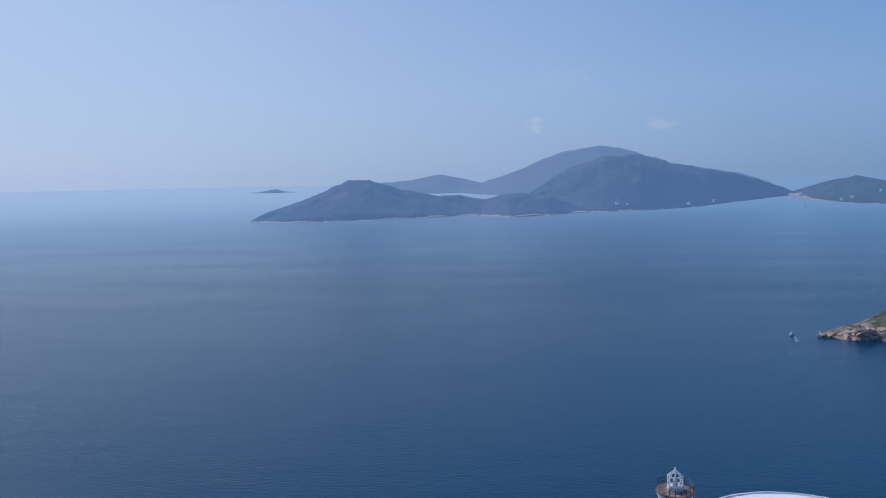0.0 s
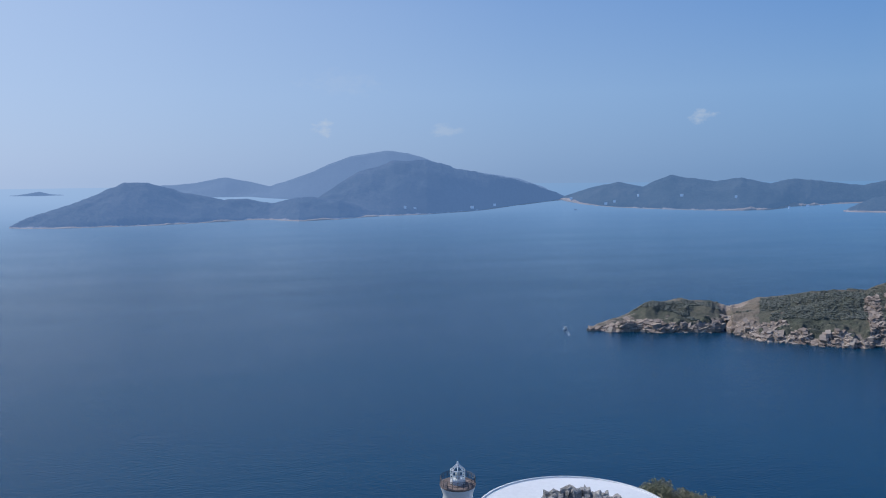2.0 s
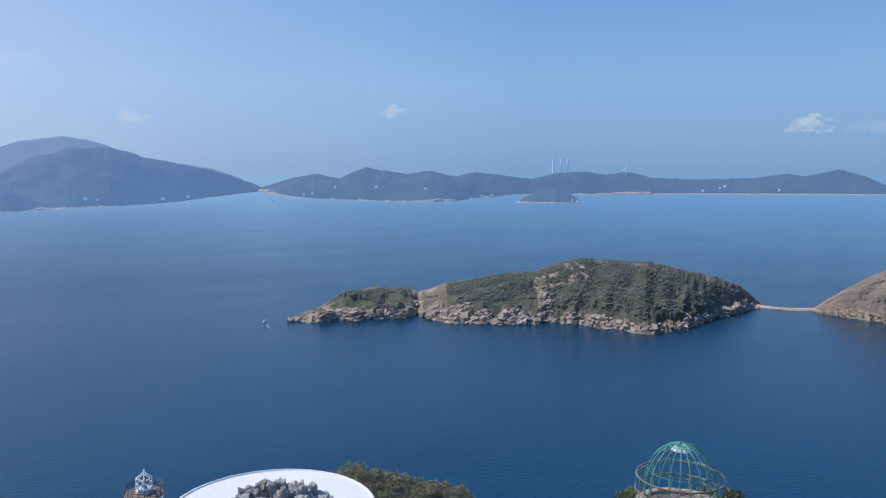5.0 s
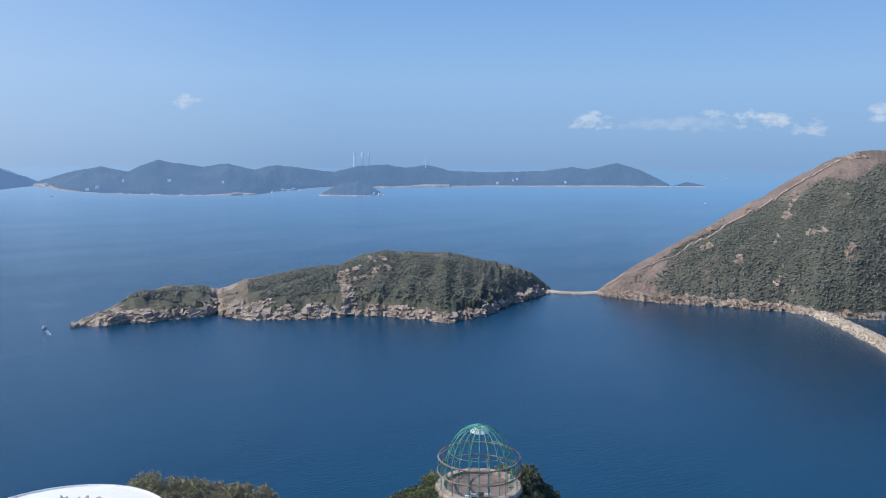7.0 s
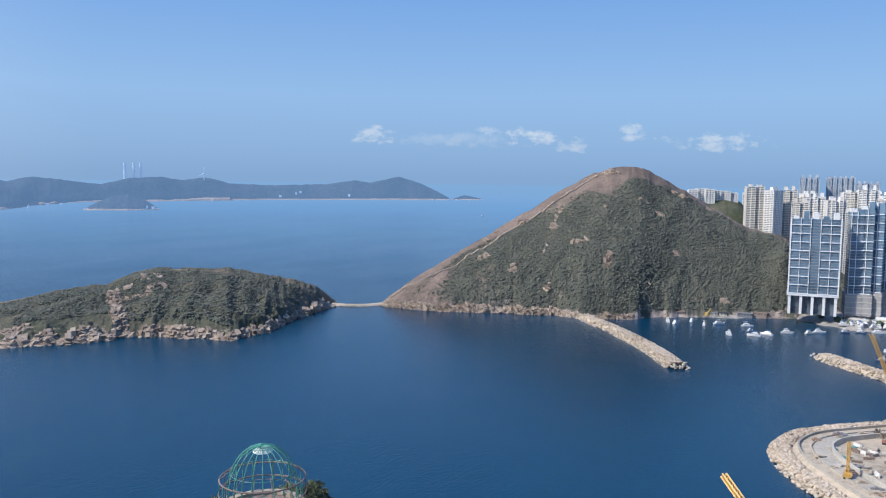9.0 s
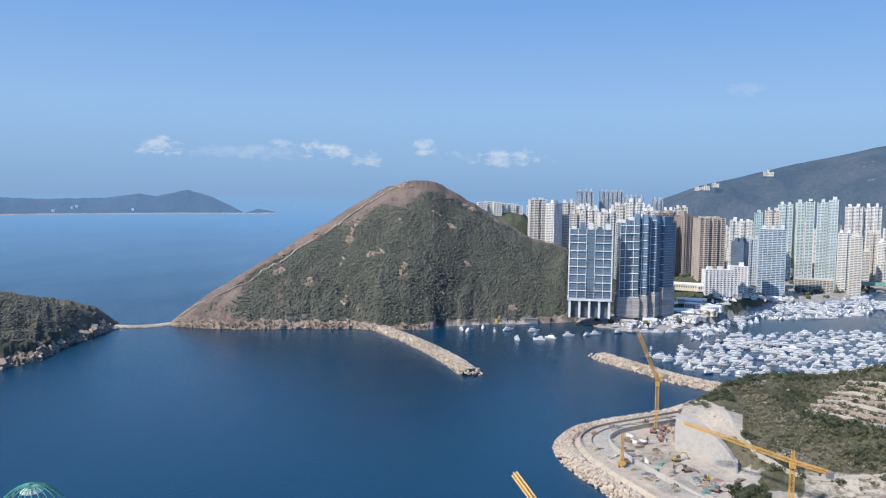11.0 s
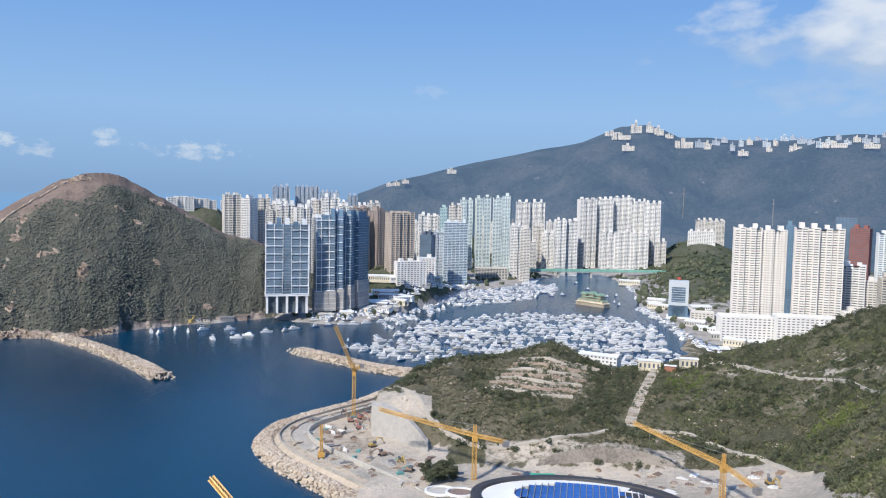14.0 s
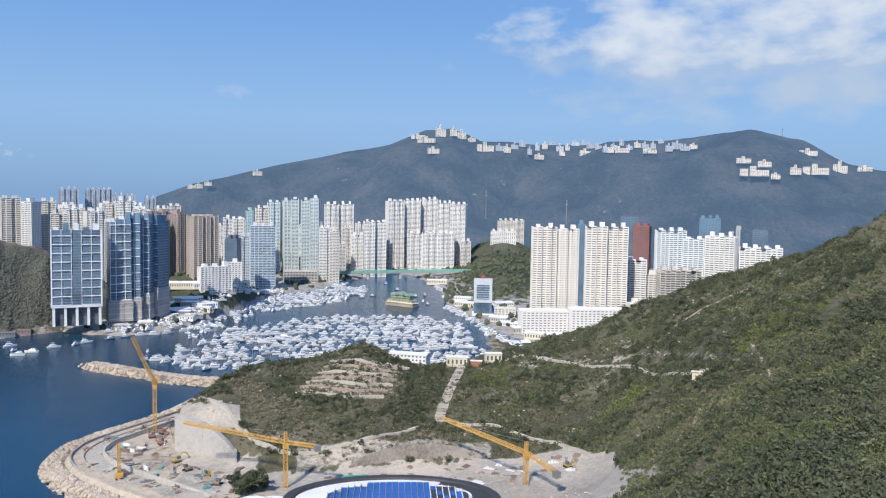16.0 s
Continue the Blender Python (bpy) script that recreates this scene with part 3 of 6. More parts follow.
clumps("island_bushes", on_grid(API, 15000, rnd, 0.7, 1.9, lambda p, u, v: p[2] > 17 + 12 * noise.noise(Vector((p[0] / 30, p[1] / 30, 0))) and island_cover(p, u, v) > rnd.uniform(0.3, 1.3), 0.62), BUSH_COOL, 5, "low dark green bushes on the rocky island", "bushes", 0.55)
clumps("hill_bushes", on_grid(JOHN, 30000, rnd, 0.7, 2.0, lambda p, u, v: p[2] > 9 and hill_cover(p, u, v) > rnd.uniform(0.35, 1.1), 0.55), BUSH_COOL, 6, "dense dark green scrub on the hillside", "bushes", 0.7)

# ---- town ground and the mountain behind ----
TG = [(76, 1060), (82, 1052), (86, 1066), (89.5, 1100), (91.5, 1060), (93.4, 1042), (96.3, 1068), (99, 1142), (101.3, 1262), (103.5, 1420), (106.3, 1500), (108.5, 1640), (111, 1830), (113, 1800), (115.2, 1540), (115.6, 1290), (117.5, 1165), (118.5, 1070), (120.2, 985), (123, 930), (150, 900)]
def town_height(b, d):
    shore = np.interp(b, [q[0] for q in TG], [q[1] for q in TG])
    u = d - shore
    rise = 3.5 * min(1, max(-1, u / 8)) + max(0, d - 1850) * 0.05 + max(0, d - 2300) * 0.08
    knoll = 48 * math.exp(-((b - 98) / 3.8) ** 2 - ((d - 1290) / 105) ** 2) + 30 * math.exp(-((b - 120) / 2.6) ** 2 - ((d - 1600) / 220) ** 2) + 62 * math.exp(-((b - 119.6) / 2.9) ** 2 - ((d - 2000) / 190) ** 2)
    return rise + (knoll if u > 0 else 0)
cols = [930 + 20 * k for k in range(90)]
verts, nb = [], 230
for i in range(nb):
    b = 76 + 74 * i / (nb - 1)
    verts += [polar(b, d, town_height(b, d)) for d in cols]
tagged(new("ground_town", mesh_from("ground_town", verts, grid_faces(nb, len(cols)), TOWN, True)), "flat paved harbour town ground with trees", "ground", "", "structure")
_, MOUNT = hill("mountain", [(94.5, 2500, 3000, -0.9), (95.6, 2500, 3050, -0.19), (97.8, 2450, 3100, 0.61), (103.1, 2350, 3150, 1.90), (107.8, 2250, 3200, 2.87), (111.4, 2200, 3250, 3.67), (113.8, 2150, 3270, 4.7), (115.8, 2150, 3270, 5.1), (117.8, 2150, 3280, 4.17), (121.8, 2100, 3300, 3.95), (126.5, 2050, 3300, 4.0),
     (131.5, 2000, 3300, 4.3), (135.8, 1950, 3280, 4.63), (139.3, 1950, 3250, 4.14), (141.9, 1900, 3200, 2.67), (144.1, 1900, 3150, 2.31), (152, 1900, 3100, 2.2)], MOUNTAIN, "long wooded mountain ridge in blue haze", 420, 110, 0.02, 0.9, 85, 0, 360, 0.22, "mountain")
hill("town_hill", [(79, 1430, 1560, -4.5), (81.5, 1420, 1600, -1.6), (83, 1410, 1610, -1.08), (85, 1410, 1610, -1.05), (85.9, 1405, 1610, -1.35), (87, 1400, 1600, -2.2), (90, 1400, 1560, -4.5)], TOWN, "bare brown cut hillside behind the conical hill", 90, 50, 0.1, 0.95, 8, 4, 50, 0.9, "hill")


# ---- the headland below the tower ----
SECTIONS = []
def section(bearing, *knots):
    SECTIONS.append((bearing, [k[0] for k in knots], [k[1] for k in knots]))
section(-80, (0, 112), (150, 100), (330, -6))
section(0, (0, 112), (120, 106), (170, 84), (300, -6))
section(18, (0, 112), (150, 104), (170, 98), (320, -6))
section(30, (0, 112), (150, 109), (168, 108.5), (200, 90), (330, -6))
section(38, (0, 112), (150, 102), (170, 100.5), (205, 82), (330, -6))
section(43, (0, 112), (150, 86), (215, 70), (250, 56), (335, -6))
section(49.5, (0, 112), (150, 90), (210, 82), (240, 76), (262, 58), (340, -6))
section(57, (0, 112), (150, 90), (205, 82), (240, 78), (285, 48), (350, -6))
section(61, (0, 110), (150, 82), (235, 60), (300, 28), (345, -6))
section(72, (0, 110), (150, 78), (240, 36), (330, -6))
section(84, (0, 110), (150, 78), (240, 40), (330, 7), (360, 6), (380, -6))
section(92, (0, 110), (150, 78), (250, 40), (340, 7), (430, 5), (450, -6))
section(96.4, (0, 110), (150, 80), (260, 40), (360, 7), (520, 4), (560, 3), (600, -6))
section(97.2, (0, 110), (150, 80), (260, 40), (360, 8), (548, 6), (562, 24), (590, 25), (660, -6))
section(100, (0, 110), (150, 80), (260, 40), (360, 8), (530, 7), (552, 27), (620, 34), (730, -6))
section(101.4, (0, 110), (150, 80), (260, 40), (360, 8), (500, 8), (530, 20), (640, 36), (755, -6))
section(103, (0, 110), (150, 80), (260, 40), (360, 8), (480, 9), (515, 21), (660, 38), (780, -6))
section(109.5, (0, 110), (150, 82), (260, 42), (360, 10), (465, 11), (500, 20), (710, 41), (820, -6))
section(114.4, (0, 110), (150, 84), (260, 44), (360, 12), (465, 12), (500, 20), (690, 26), (810, -6))
section(120, (0, 112), (150, 85), (300, 40), (400, 16), (480, 17), (520, 22), (720, 36), (860, 4), (930, 2))
section(126, (0, 112), (150, 88), (300, 50), (420, 24), (520, 30), (720, 62), (880, 8), (960, 3))
section(130, (0, 112), (150, 92), (300, 64), (420, 46), (560, 60), (720, 87), (900, 15), (980, 3))
section(133.6, (0, 112), (150, 98), (300, 80), (420, 72), (560, 90), (700, 111), (900, 30), (1000, 4))
section(137, (0, 114), (150, 102), (300, 92), (420, 92), (560, 112), (680, 126), (900, 40), (1020, 4))
section(144, (0, 116), (150, 108), (300, 104), (420, 118), (620, 165), (900, 60), (1100, 4))
section(160, (0, 118), (150, 116), (300, 126), (420, 150), (620, 190), (900, 80), (1100, 4))
section(205, (0, 116), (150, 118), (300, 125), (600, 150), (900, 70), (1100, 4))
section(280, (0, 112), (150, 100), (330, -6))
def headland(b, d):
    for (b0, d0, z0), (b1, d1, z1) in zip(SECTIONS, SECTIONS[1:]):
        if b0 <= b <= b1:
            u = (b - b0) / (b1 - b0)
            return float(np.interp(d, d0, z0) * (1 - u) + np.interp(d, d1, z1) * u)
    return -6.0
bearings = sorted({*[-80 + 6 * k for k in range(14)], *[2 + 0.8 * k for k in range(110)], *[88 + 0.3 * k for k in range(200)], *[146 + 6 * k for k in range(23)]})
dist = [4, 20, 40] + [60 + 6 * k for k in range(180)]
HP = np.zeros((len(bearings), len(dist), 3))
for i, b in enumerate(bearings):
    for j, d in enumerate(dist):
        p = polar(b, d)
        z = headland(b, d)
        wild = 0.35 if z < 12 else 1.0
        HP[i, j] = p.x, p.y, z + wild * 2.2 * fbm(p.x / 40, p.y / 40, 0.5)
me = mesh_from("ground_headland", HP.reshape(-1, 3), grid_faces(len(bearings), len(dist)), HEAD, True)
def head_cover(x, y):
    d, b = math.hypot(x, y), math.degrees(math.atan2(x, y))
    edge = 10 * noise.noise(Vector((x / 20, y / 20, 7)))
    if 96.2 < b < 101.0 and 543 < d < 592 - (b - 96.2) * 6 + edge * 0.5:
        return -0.6
    slab = 0.0 if noise.noise(Vector((x / 15, y / 15, 3))) < 0.32 else -0.35
    if 117.5 < b < 131 and 330 < d < np.interp(b, [117.5, 122, 124.3, 127.6, 128.4, 130.4, 131], [478, 476, 482, 444, 392, 356, 330]) + edge * 0.4:
        return slab
    if 105 < b < 119 and 474 < d < 500:
        return 0.45
    if 88 < b < 120 and 330 < d < 474 + edge * 0.6 or 88 < b < 102.3 and d <= 550 - max(0, b - 97) * 10:
        return slab
    worn = 0.6 * noise.noise(Vector((x / 30, y / 30, 15))) + 0.3 * noise.noise(Vector((x / 9, y / 9, 15)))
    bank = max(0.0, 1 - abs(d - np.interp(b, [121, 123.4, 127, 129.8, 131.6, 133.8, 136], [690, 656, 622, 588, 552, 490, 446])) / 8) if 121 < b < 136 else 0.0
    row = (d - 578) / 13
    if 0 < row < 7.5 and 104.6 + 0.42 * row < b < 111.4 + 0.30 * row:
        return 0.62
    return 1.0 - max(0.0, worn) * 1.0 - bank * 0.6


me.update()
tagged(ground := new("ground_headland", me), "scrub-covered headland slopes with paths and bare earth", "ground", "", "structure")
spread_cover(ground, [head_cover(p[0], p[1]) for p in HP.reshape(-1, 3)])
def ground_z(b, d):
    p = polar(b, d)
    z = headland(b, d)
    return z + (0.35 if z < 12 else 1.0) * 2.2 * fbm(p.x / 40, p.y / 40, 0.5)
rnd = random.Random(8)
def leafy(name, spots, mat, seed, label, leaves=260, leaf=0.26):
    """Bushes of many small leaf blades; spots are (x, y, z, radius, height)."""
    rnd = np.random.RandomState(seed)
    vs, fs, k = [], [], 0
    for x, y, z, r, h in spots:
        n = max(8, int(leaves * r * r / 4))
        q = rnd.normal(size=(n, 3))
        q /= np.linalg.norm(q, axis=1)[:, None]
        lump = 0.75 + 0.35 * np.sin(q[:, :1] * 5 + x) * np.cos(q[:, 1:2] * 4 + y)
        c = q * (rnd.uniform(0.55, 1.0, (n, 1)) * lump) * np.array([r, r, h / 2]) + np.array([x, y, z + h / 2])
        a, b = rnd.normal(size=(n, 3)), rnd.normal(size=(n, 3))
        a /= np.linalg.norm(a, axis=1)[:, None]
        b /= np.linalg.norm(b, axis=1)[:, None]
        s = leaf * rnd.uniform(0.6, 1.5, (n, 1))
        vs.append(np.stack([c - a * s, c + b * s * 0.6, c + a * s, c - b * s * 0.6], 1).reshape(-1, 3))
        fs.append(np.arange(4 * n).reshape(-1, 4) + k)
        k += 4 * n
    me = bpy.data.meshes.new(name)
    me.from_pydata(np.concatenate(vs).tolist(), [], np.concatenate(fs).tolist())
    me.materials.append(mat)
    return tagged(new(name, me), label, "bushes", "", "stuff")


def scrub(p, u, v):
    d = math.hypot(p[0], p[1])
    b = math.degrees(math.atan2(p[0], p[1]))
    return d > 150 and p[2] > 14 and 95 < b < 150 and not (b < 101.2 and d < 585) and d < 780 and not (d < 474 and b < 117) and noise.noise(Vector((p[0] / 28, p[1] / 28, 4))) > -0.48
spread = {"green": [], "olive": [], "dry": [], "tree": []}
for x, y, z, r in on_grid(HP, 33000, rnd, 0.8, 2.6, scrub):
    b = math.degrees(math.atan2(x, y))
    if head_cover(x, y) < rnd.uniform(0.35, 0.8):
        continue
    wood = noise.noise(Vector((x / 38, y / 38, 21))) + 0.4 * noise.noise(Vector((x / 11, y / 11, 2))) + (0.18 if b > 127 else 0.0)
    dryness = 0.50 - (b - 97) * 0.020 + 0.75 * noise.noise(Vector((x / 48, y / 48, 12))) - 0.35 * wood + rnd.uniform(-0.25, 0.25)
    if wood > 0.12 and rnd.random() < 0.34:
        r = rnd.uniform(1.9, 3.6)
        spread["tree"].append((x, y, z - 0.8, r, r * rnd.uniform(1.3, 1.9)))
    else:
        spread["dry" if dryness > 0.42 else "olive" if dryness > 0.02 else "green"].append((x, y, z - r * 0.4, r, r * rnd.uniform(0.9, 1.6)))
for key, mat, seed, words, leaves, leaf in (("green", BUSH, 9, "dense green scrub on the headland slope", 22, 0.62), ("olive", BUSH_OLIVE, 10, "dark olive scrub on the headland slope", 22, 0.62), ("dry", BUSH_DRY, 11, "dry grey-brown scrub on the headland slope", 20, 0.6),
                                            ("tree", BUSH_DARK, 12, "dark rounded small trees among the scrub", 34, 0.58)):
    leafy("headland_scrub", spread[key], mat, seed, words, leaves, leaf)
# ---- town blocks ----
STYLES = {  # wall colour, glass, band height share, pier spacing, pier share, pier depth
    "white": ((0.74, 0.735, 0.715), GLASS_DARK, 0.62, 5.0, 0.42, 1.1),
    "cream": ((0.66, 0.635, 0.59), GLASS_DARK, 0.60, 5.0, 0.40, 1.1),
    # far: distance haze mixed into the wall colour
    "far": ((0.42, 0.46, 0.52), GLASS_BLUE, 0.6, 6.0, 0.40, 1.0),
    "brown": ((0.34, 0.285, 0.255), GLASS_DARK, 0.6, 5.0, 0.40, 1.2),
    "tan": ((0.48, 0.42, 0.365), GLASS_DARK, 0.6, 5.0, 0.40, 1.2),
    "pale": ((0.55, 0.60, 0.64), GLASS_BLUE, 0.5, 4.0, 0.35, 0.8),
    "teal": ((0.42, 0.56, 0.56), GLASS_BLUE, 0.5, 4.0, 0.35, 0.8),
    "green": ((0.60, 0.665, 0.645), GLASS_BLUE, 0.5, 5.5, 0.40, 1.4),
    "tealwhite": ((0.74, 0.77, 0.76), GLASS_BLUE, 0.5, 5.0, 0.45, 1.0),
    "pinkish": ((0.60, 0.53, 0.48), GLASS_DARK, 0.6, 4.5, 0.40, 1.0),
    "glass": ((0.14, 0.24, 0.32), GLASS_BLUE, 0.25, 5.0, 0.10, 0.3),
    "glassdark": ((0.10, 0.13, 0.18), GLASS_BLUE, 0.3, 5.0, 0.12, 0.3),
    "red": ((0.30, 0.12, 0.10), GLASS_DARK, 0.55, 5.0, 0.15, 0.3),
    "grey": ((0.40, 0.41, 0.43), GLASS_DARK, 0.8, 5.0, 0.6, 0.3),
    "old": ((0.55, 0.52, 0.46), GLASS_DARK, 0.35, 6.0, 0.20, 0.8),
    "twin": ((0.72, 0.69, 0.65), GLASS_DARK, 0.66, 4.6, 0.5, 1.4),
    "bluewhite": ((0.62, 0.68, 0.72), GLASS_BLUE, 0.30, 7.0, 0.10, 0.5),
}
WORDS = {"white": "white", "cream": "cream", "far": "pale hazy", "brown": "dark brown", "tan": "tan", "pale": "pale grey-blue", "teal": "slim teal", "green": "pale green glazed", "tealwhite": "white and teal",
         "pinkish": "pinkish", "glass": "blue glass", "glassdark": "dark glass", "red": "dark red", "grey": "plain grey", "old": "weathered concrete", "twin": "cream ribbed", "bluewhite": "blue-glazed white-framed"}
WALLS = {k: plain("wall_" + k, v[0], 0.8, vary=0.07, scale=0.25) for k, v in STYLES.items()}
def block(style, b, d, w, depth, z0, z1, twist=0, storey=3.0, ground=None):
    color, glass, share, gap, pier, out = STYLES[style]
    wall = WALLS[style]
    z0 = min(z0, town_height(b, d)) - 2 if ground is None else ground
    rnd = random.Random(round(b * 100) + round(d))
    tall = z1 - z0
    kind = "tower" if tall > 45 else "block"
    ob = thing("apartment_" + kind if style not in ("glass", "glassdark", "red") else "office_tower", facing(b, d + depth / 2, z0, twist), f"{WORDS[style]} {'high-rise' if tall > 45 else 'mid-rise'} building with rows of windows", "building", "town buildings")
    x, y = w / 2, depth / 2
    crown = tall - rnd.uniform(2, 5) if tall > 40 else tall
    plan = [(-x, x, -y, crown)]
    if tall > 55 and w > 12 and style not in ("glass", "glassdark", "red", "grey", "bluewhite"):
        bays = max(2, round(w / 6.5))
        plan = []
        for k in range(bays):
            wing = (k + rnd.randrange(2)) % 2 if bays < 4 else k % 2
            plan.append((-x + k * w / bays, -x + (k + 1) * w / bays, -y - (2.6 if wing else 0.0), crown - (0.0 if wing else rnd.uniform(1.0, 3.5))))
    part("glazing", join(*[box(x0 + 0.02, x1 - 0.02, y0, y, 0, c - 0.6) for x0, x1, y0, c in plan]), glass, ob)
    floors = max(2, int(crown / storey))
    near = d < 1100 and tall > 45
    h = share * crown / floors
    bands, piers = [], []
    for x0, x1, y0, c in plan:
        for k in range(floors + 1):
            z = min(c, k * crown / floors)
            bands.append(box(x0 - 0.35 + (0.34 if x0 > -x else 0), x1 + 0.35 - (0.34 if x1 < x else 0), y0 - 0.35, y + 0.35, z - h / 2 if k else 0, max(z - h / 2 + 0.2, min(c, z + h / 2))))
        n = max(1, round((x1 - x0) / gap))
        for k in range(n + 1):
            cx = x0 + k * (x1 - x0) / n
            half = gap * pier / 2 * (0.6 if len(plan) > 1 and k in (0, n) else 1.0)
            lo, hi = max(x0 - 0.36 if x0 == -x else x0, cx - half), min(x1 + 0.36 if x1 == x else x1, cx + half)
            piers.append(box(lo, hi, y0 - out * (1.0 if k % 2 else 0.6), y0 + 0.5, 0, c + (0.8 if k % 2 else 0)))
    n = max(2, round(depth / gap))
    for k in range(n + 1):
        cy = -y + k * depth / n
        for s in (-1, 1):
            piers.append(box(s * x - 0.4 if s > 0 else s * x - out * 0.7, s * x + out * 0.7 if s > 0 else s * x + 0.4, cy - gap * pier / 2, cy + gap * pier / 2, 0, crown))
    if near:
        for q in bands[::len(plan)] if len(plan) == 1 else []:
            part("floor_band", q, wall, ob)
        if len(plan) > 1:
            for k in range(floors + 1):
                part("floor_band", join(*bands[k::floors + 1]), wall, ob)
        for q in piers:
            part("pier", q, wall, ob)
    else:
        tagged(part("banding", join(*bands), wall, ob), "", "", "", "stuff")
        tagged(part("ribbing", join(*piers), wall, ob), "", "", "", "stuff")
    if tall > 40:
        for k in range(max(1, round(w / 14))):
            cx = -x + (k + 0.5) * w / max(1, round(w / 14))
            part("roof_box", box(cx - rnd.uniform(2, 4), cx + rnd.uniform(2, 4), -y * rnd.uniform(0.2, 0.8), y * rnd.uniform(0.2, 0.7), crown - 0.5, tall + rnd.uniform(0, 3)), wall, ob)
    else:
        part("parapet", join(box(-x - 0.5, x + 0.5, -y - 0.5, -y, crown - 0.2, crown + 1), box(-x - 0.5, x + 0.5, y, y + 0.5, crown - 0.2, crown + 1)), wall, ob)
    return ob
block("cream", 86.86, 1500, 28.1, 22, 60.0, 166.3, 10)
block("white", 88.06, 1480, 18.1, 24, 60.0, 162.2, -30)
block("cream", 89.03, 1520, 24.2, 22, 60.0, 162.3, 0)
block("cream", 89.67, 1380, 23.8, 20, 60.0, 144.1, 0)
block("white", 90.50, 1600, 37.3, 22, 60.0, 150.1, 0)
block("white", 91.75, 1560, 31.2, 22, 60.0, 145.0, 15)
block("cream", 92.96, 1640, 35.7, 22, 60.0, 157.9, 0)
block("white", 93.62, 1620, 33.6, 22, 60.0, 165.7, 0)
block("cream", 92.51, 1300, 7.0, 16, 47.6, 132.7, 0)
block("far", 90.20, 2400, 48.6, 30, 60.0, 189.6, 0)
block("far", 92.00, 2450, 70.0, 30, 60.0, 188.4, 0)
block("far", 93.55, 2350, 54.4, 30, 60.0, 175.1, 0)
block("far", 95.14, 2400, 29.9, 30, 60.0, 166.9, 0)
block("white", 94.53, 1560, 25.1, 20, 60.0, 149.9, 0)
block("brown", 95.67, 1500, 30.8, 22, 60.0, 147.1, 20)
block("tan", 96.01, 1330, 11.0, 20, 53.8, 135.8, -25)
block("brown", 97.01, 1350, 22.7, 24, 60.0, 146.3, 35)
block("tan", 98.54, 1260, 37.7, 24, 60.0, 143.3, 25)
block("white", 99.62, 1420, 8.4, 14, 56.5, 91.5, 0)
block("white", 100.21, 1700, 17.9, 18, 60.0, 131.4, 0)
block("white", 100.81, 1750, 27.8, 18, 60.0, 128.0, 0)
block("glassdark", 100.58, 1400, 21.1, 18, 60.0, 104.2, -25)
block("pale", 101.42, 1600, 21.4, 18, 23.9, 99.0, 0)
block("teal", 101.67, 1700, 14.8, 16, 14.6, 147.0, 0)
block("cream", 102.51, 1600, 24.7, 18, 60.0, 154.3, 0)
block("white", 99.37, 1220, 46.6, 14, 49.4, 72.0, 20)
block("white", 100.68, 1260, 19.3, 18, 50.3, 74.6, 0)
block("green", 103.31, 1790, 26.6, 22, 11.0, 163.7, 0)
block("green", 104.18, 1780, 12.5, 22, 11.8, 167.8, 10)
block("green", 104.78, 1780, 14.6, 22, 11.8, 171.8, 0)
block("green", 105.51, 1770, 18.2, 22, 10.2, 169.7, 0)
block("green", 106.20, 1770, 16.9, 22, 10.3, 173.8, -8)
block("old", 105.18, 1600, 65.0, 26, -3.4, 24.7, 0)
block("white", 107.31, 1950, 32.4, 22, 60.0, 160.9, 0)
block("white", 108.36, 1960, 34.1, 22, 60.0, 161.4, 0)
block("white", 106.88, 1620, 22.4, 18, 56.0, 115.1, 0)
block("cream", 107.54, 1580, 18.7, 16, 54.5, 111.1, 0)
block("cream", 107.93, 1760, 22.4, 16, 26.3, 75.9, 10)
block("cream", 108.48, 1820, 25.4, 18, 21.4, 108.6, 0)
block("white", 109.22, 1800, 26.6, 18, 18.1, 93.1, -10)
block("white", 110.02, 1750, 23.3, 18, 60.0, 124.0, 0)
block("white", 110.80, 1760, 24.7, 18, 60.0, 122.8, 0)
block("pinkish", 110.39, 1800, 26.6, 18, 18.4, 80.8, 0)
block("pinkish", 111.20, 1800, 23.2, 18, 18.6, 74.8, 15)
block("white", 111.79, 1900, 38.0, 26, 53.5, 168.9, 15)
block("white", 113.04, 1920, 37.9, 26, 58.2, 172.2, 0)
block("white", 114.25, 1940, 41.1, 26, 60.0, 175.6, 0)
block("white", 115.35, 1940, 35.6, 26, 60.0, 168.0, 0)
block("white", 116.36, 1900, 36.7, 26, 60.0, 165.9, -10)
block("white", 113.25, 1860, 32.9, 22, 9.0, 96.1, 0)
block("white", 114.33, 1860, 34.2, 22, 9.5, 98.0, 0)
block("white", 115.48, 1860, 38.2, 22, 10.1, 97.2, 0)
block("cream", 116.89, 1850, 23.6, 16, 15.7, 80.0, 0)
block("white", 119.57, 1950, 60.0, 20, 60.0, 101.6, 0)
block("cream", 120.09, 2050, 66.0, 20, 60.0, 124.3, 0)
block("glass", 125.08, 1250, 12.0, 16, 7.5, 140.6, 0)
block("white", 128.84, 1120, 28.5, 24, 35.5, 96.0, 0)
block("glassdark", 128.35, 1450, 32.1, 24, 50.2, 150.3, 0)
block("red", 129.23, 1420, 26.9, 24, 53.6, 135.6, -10)
block("tealwhite", 131.11, 1260, 42.8, 24, 60.0, 133.8, 8)
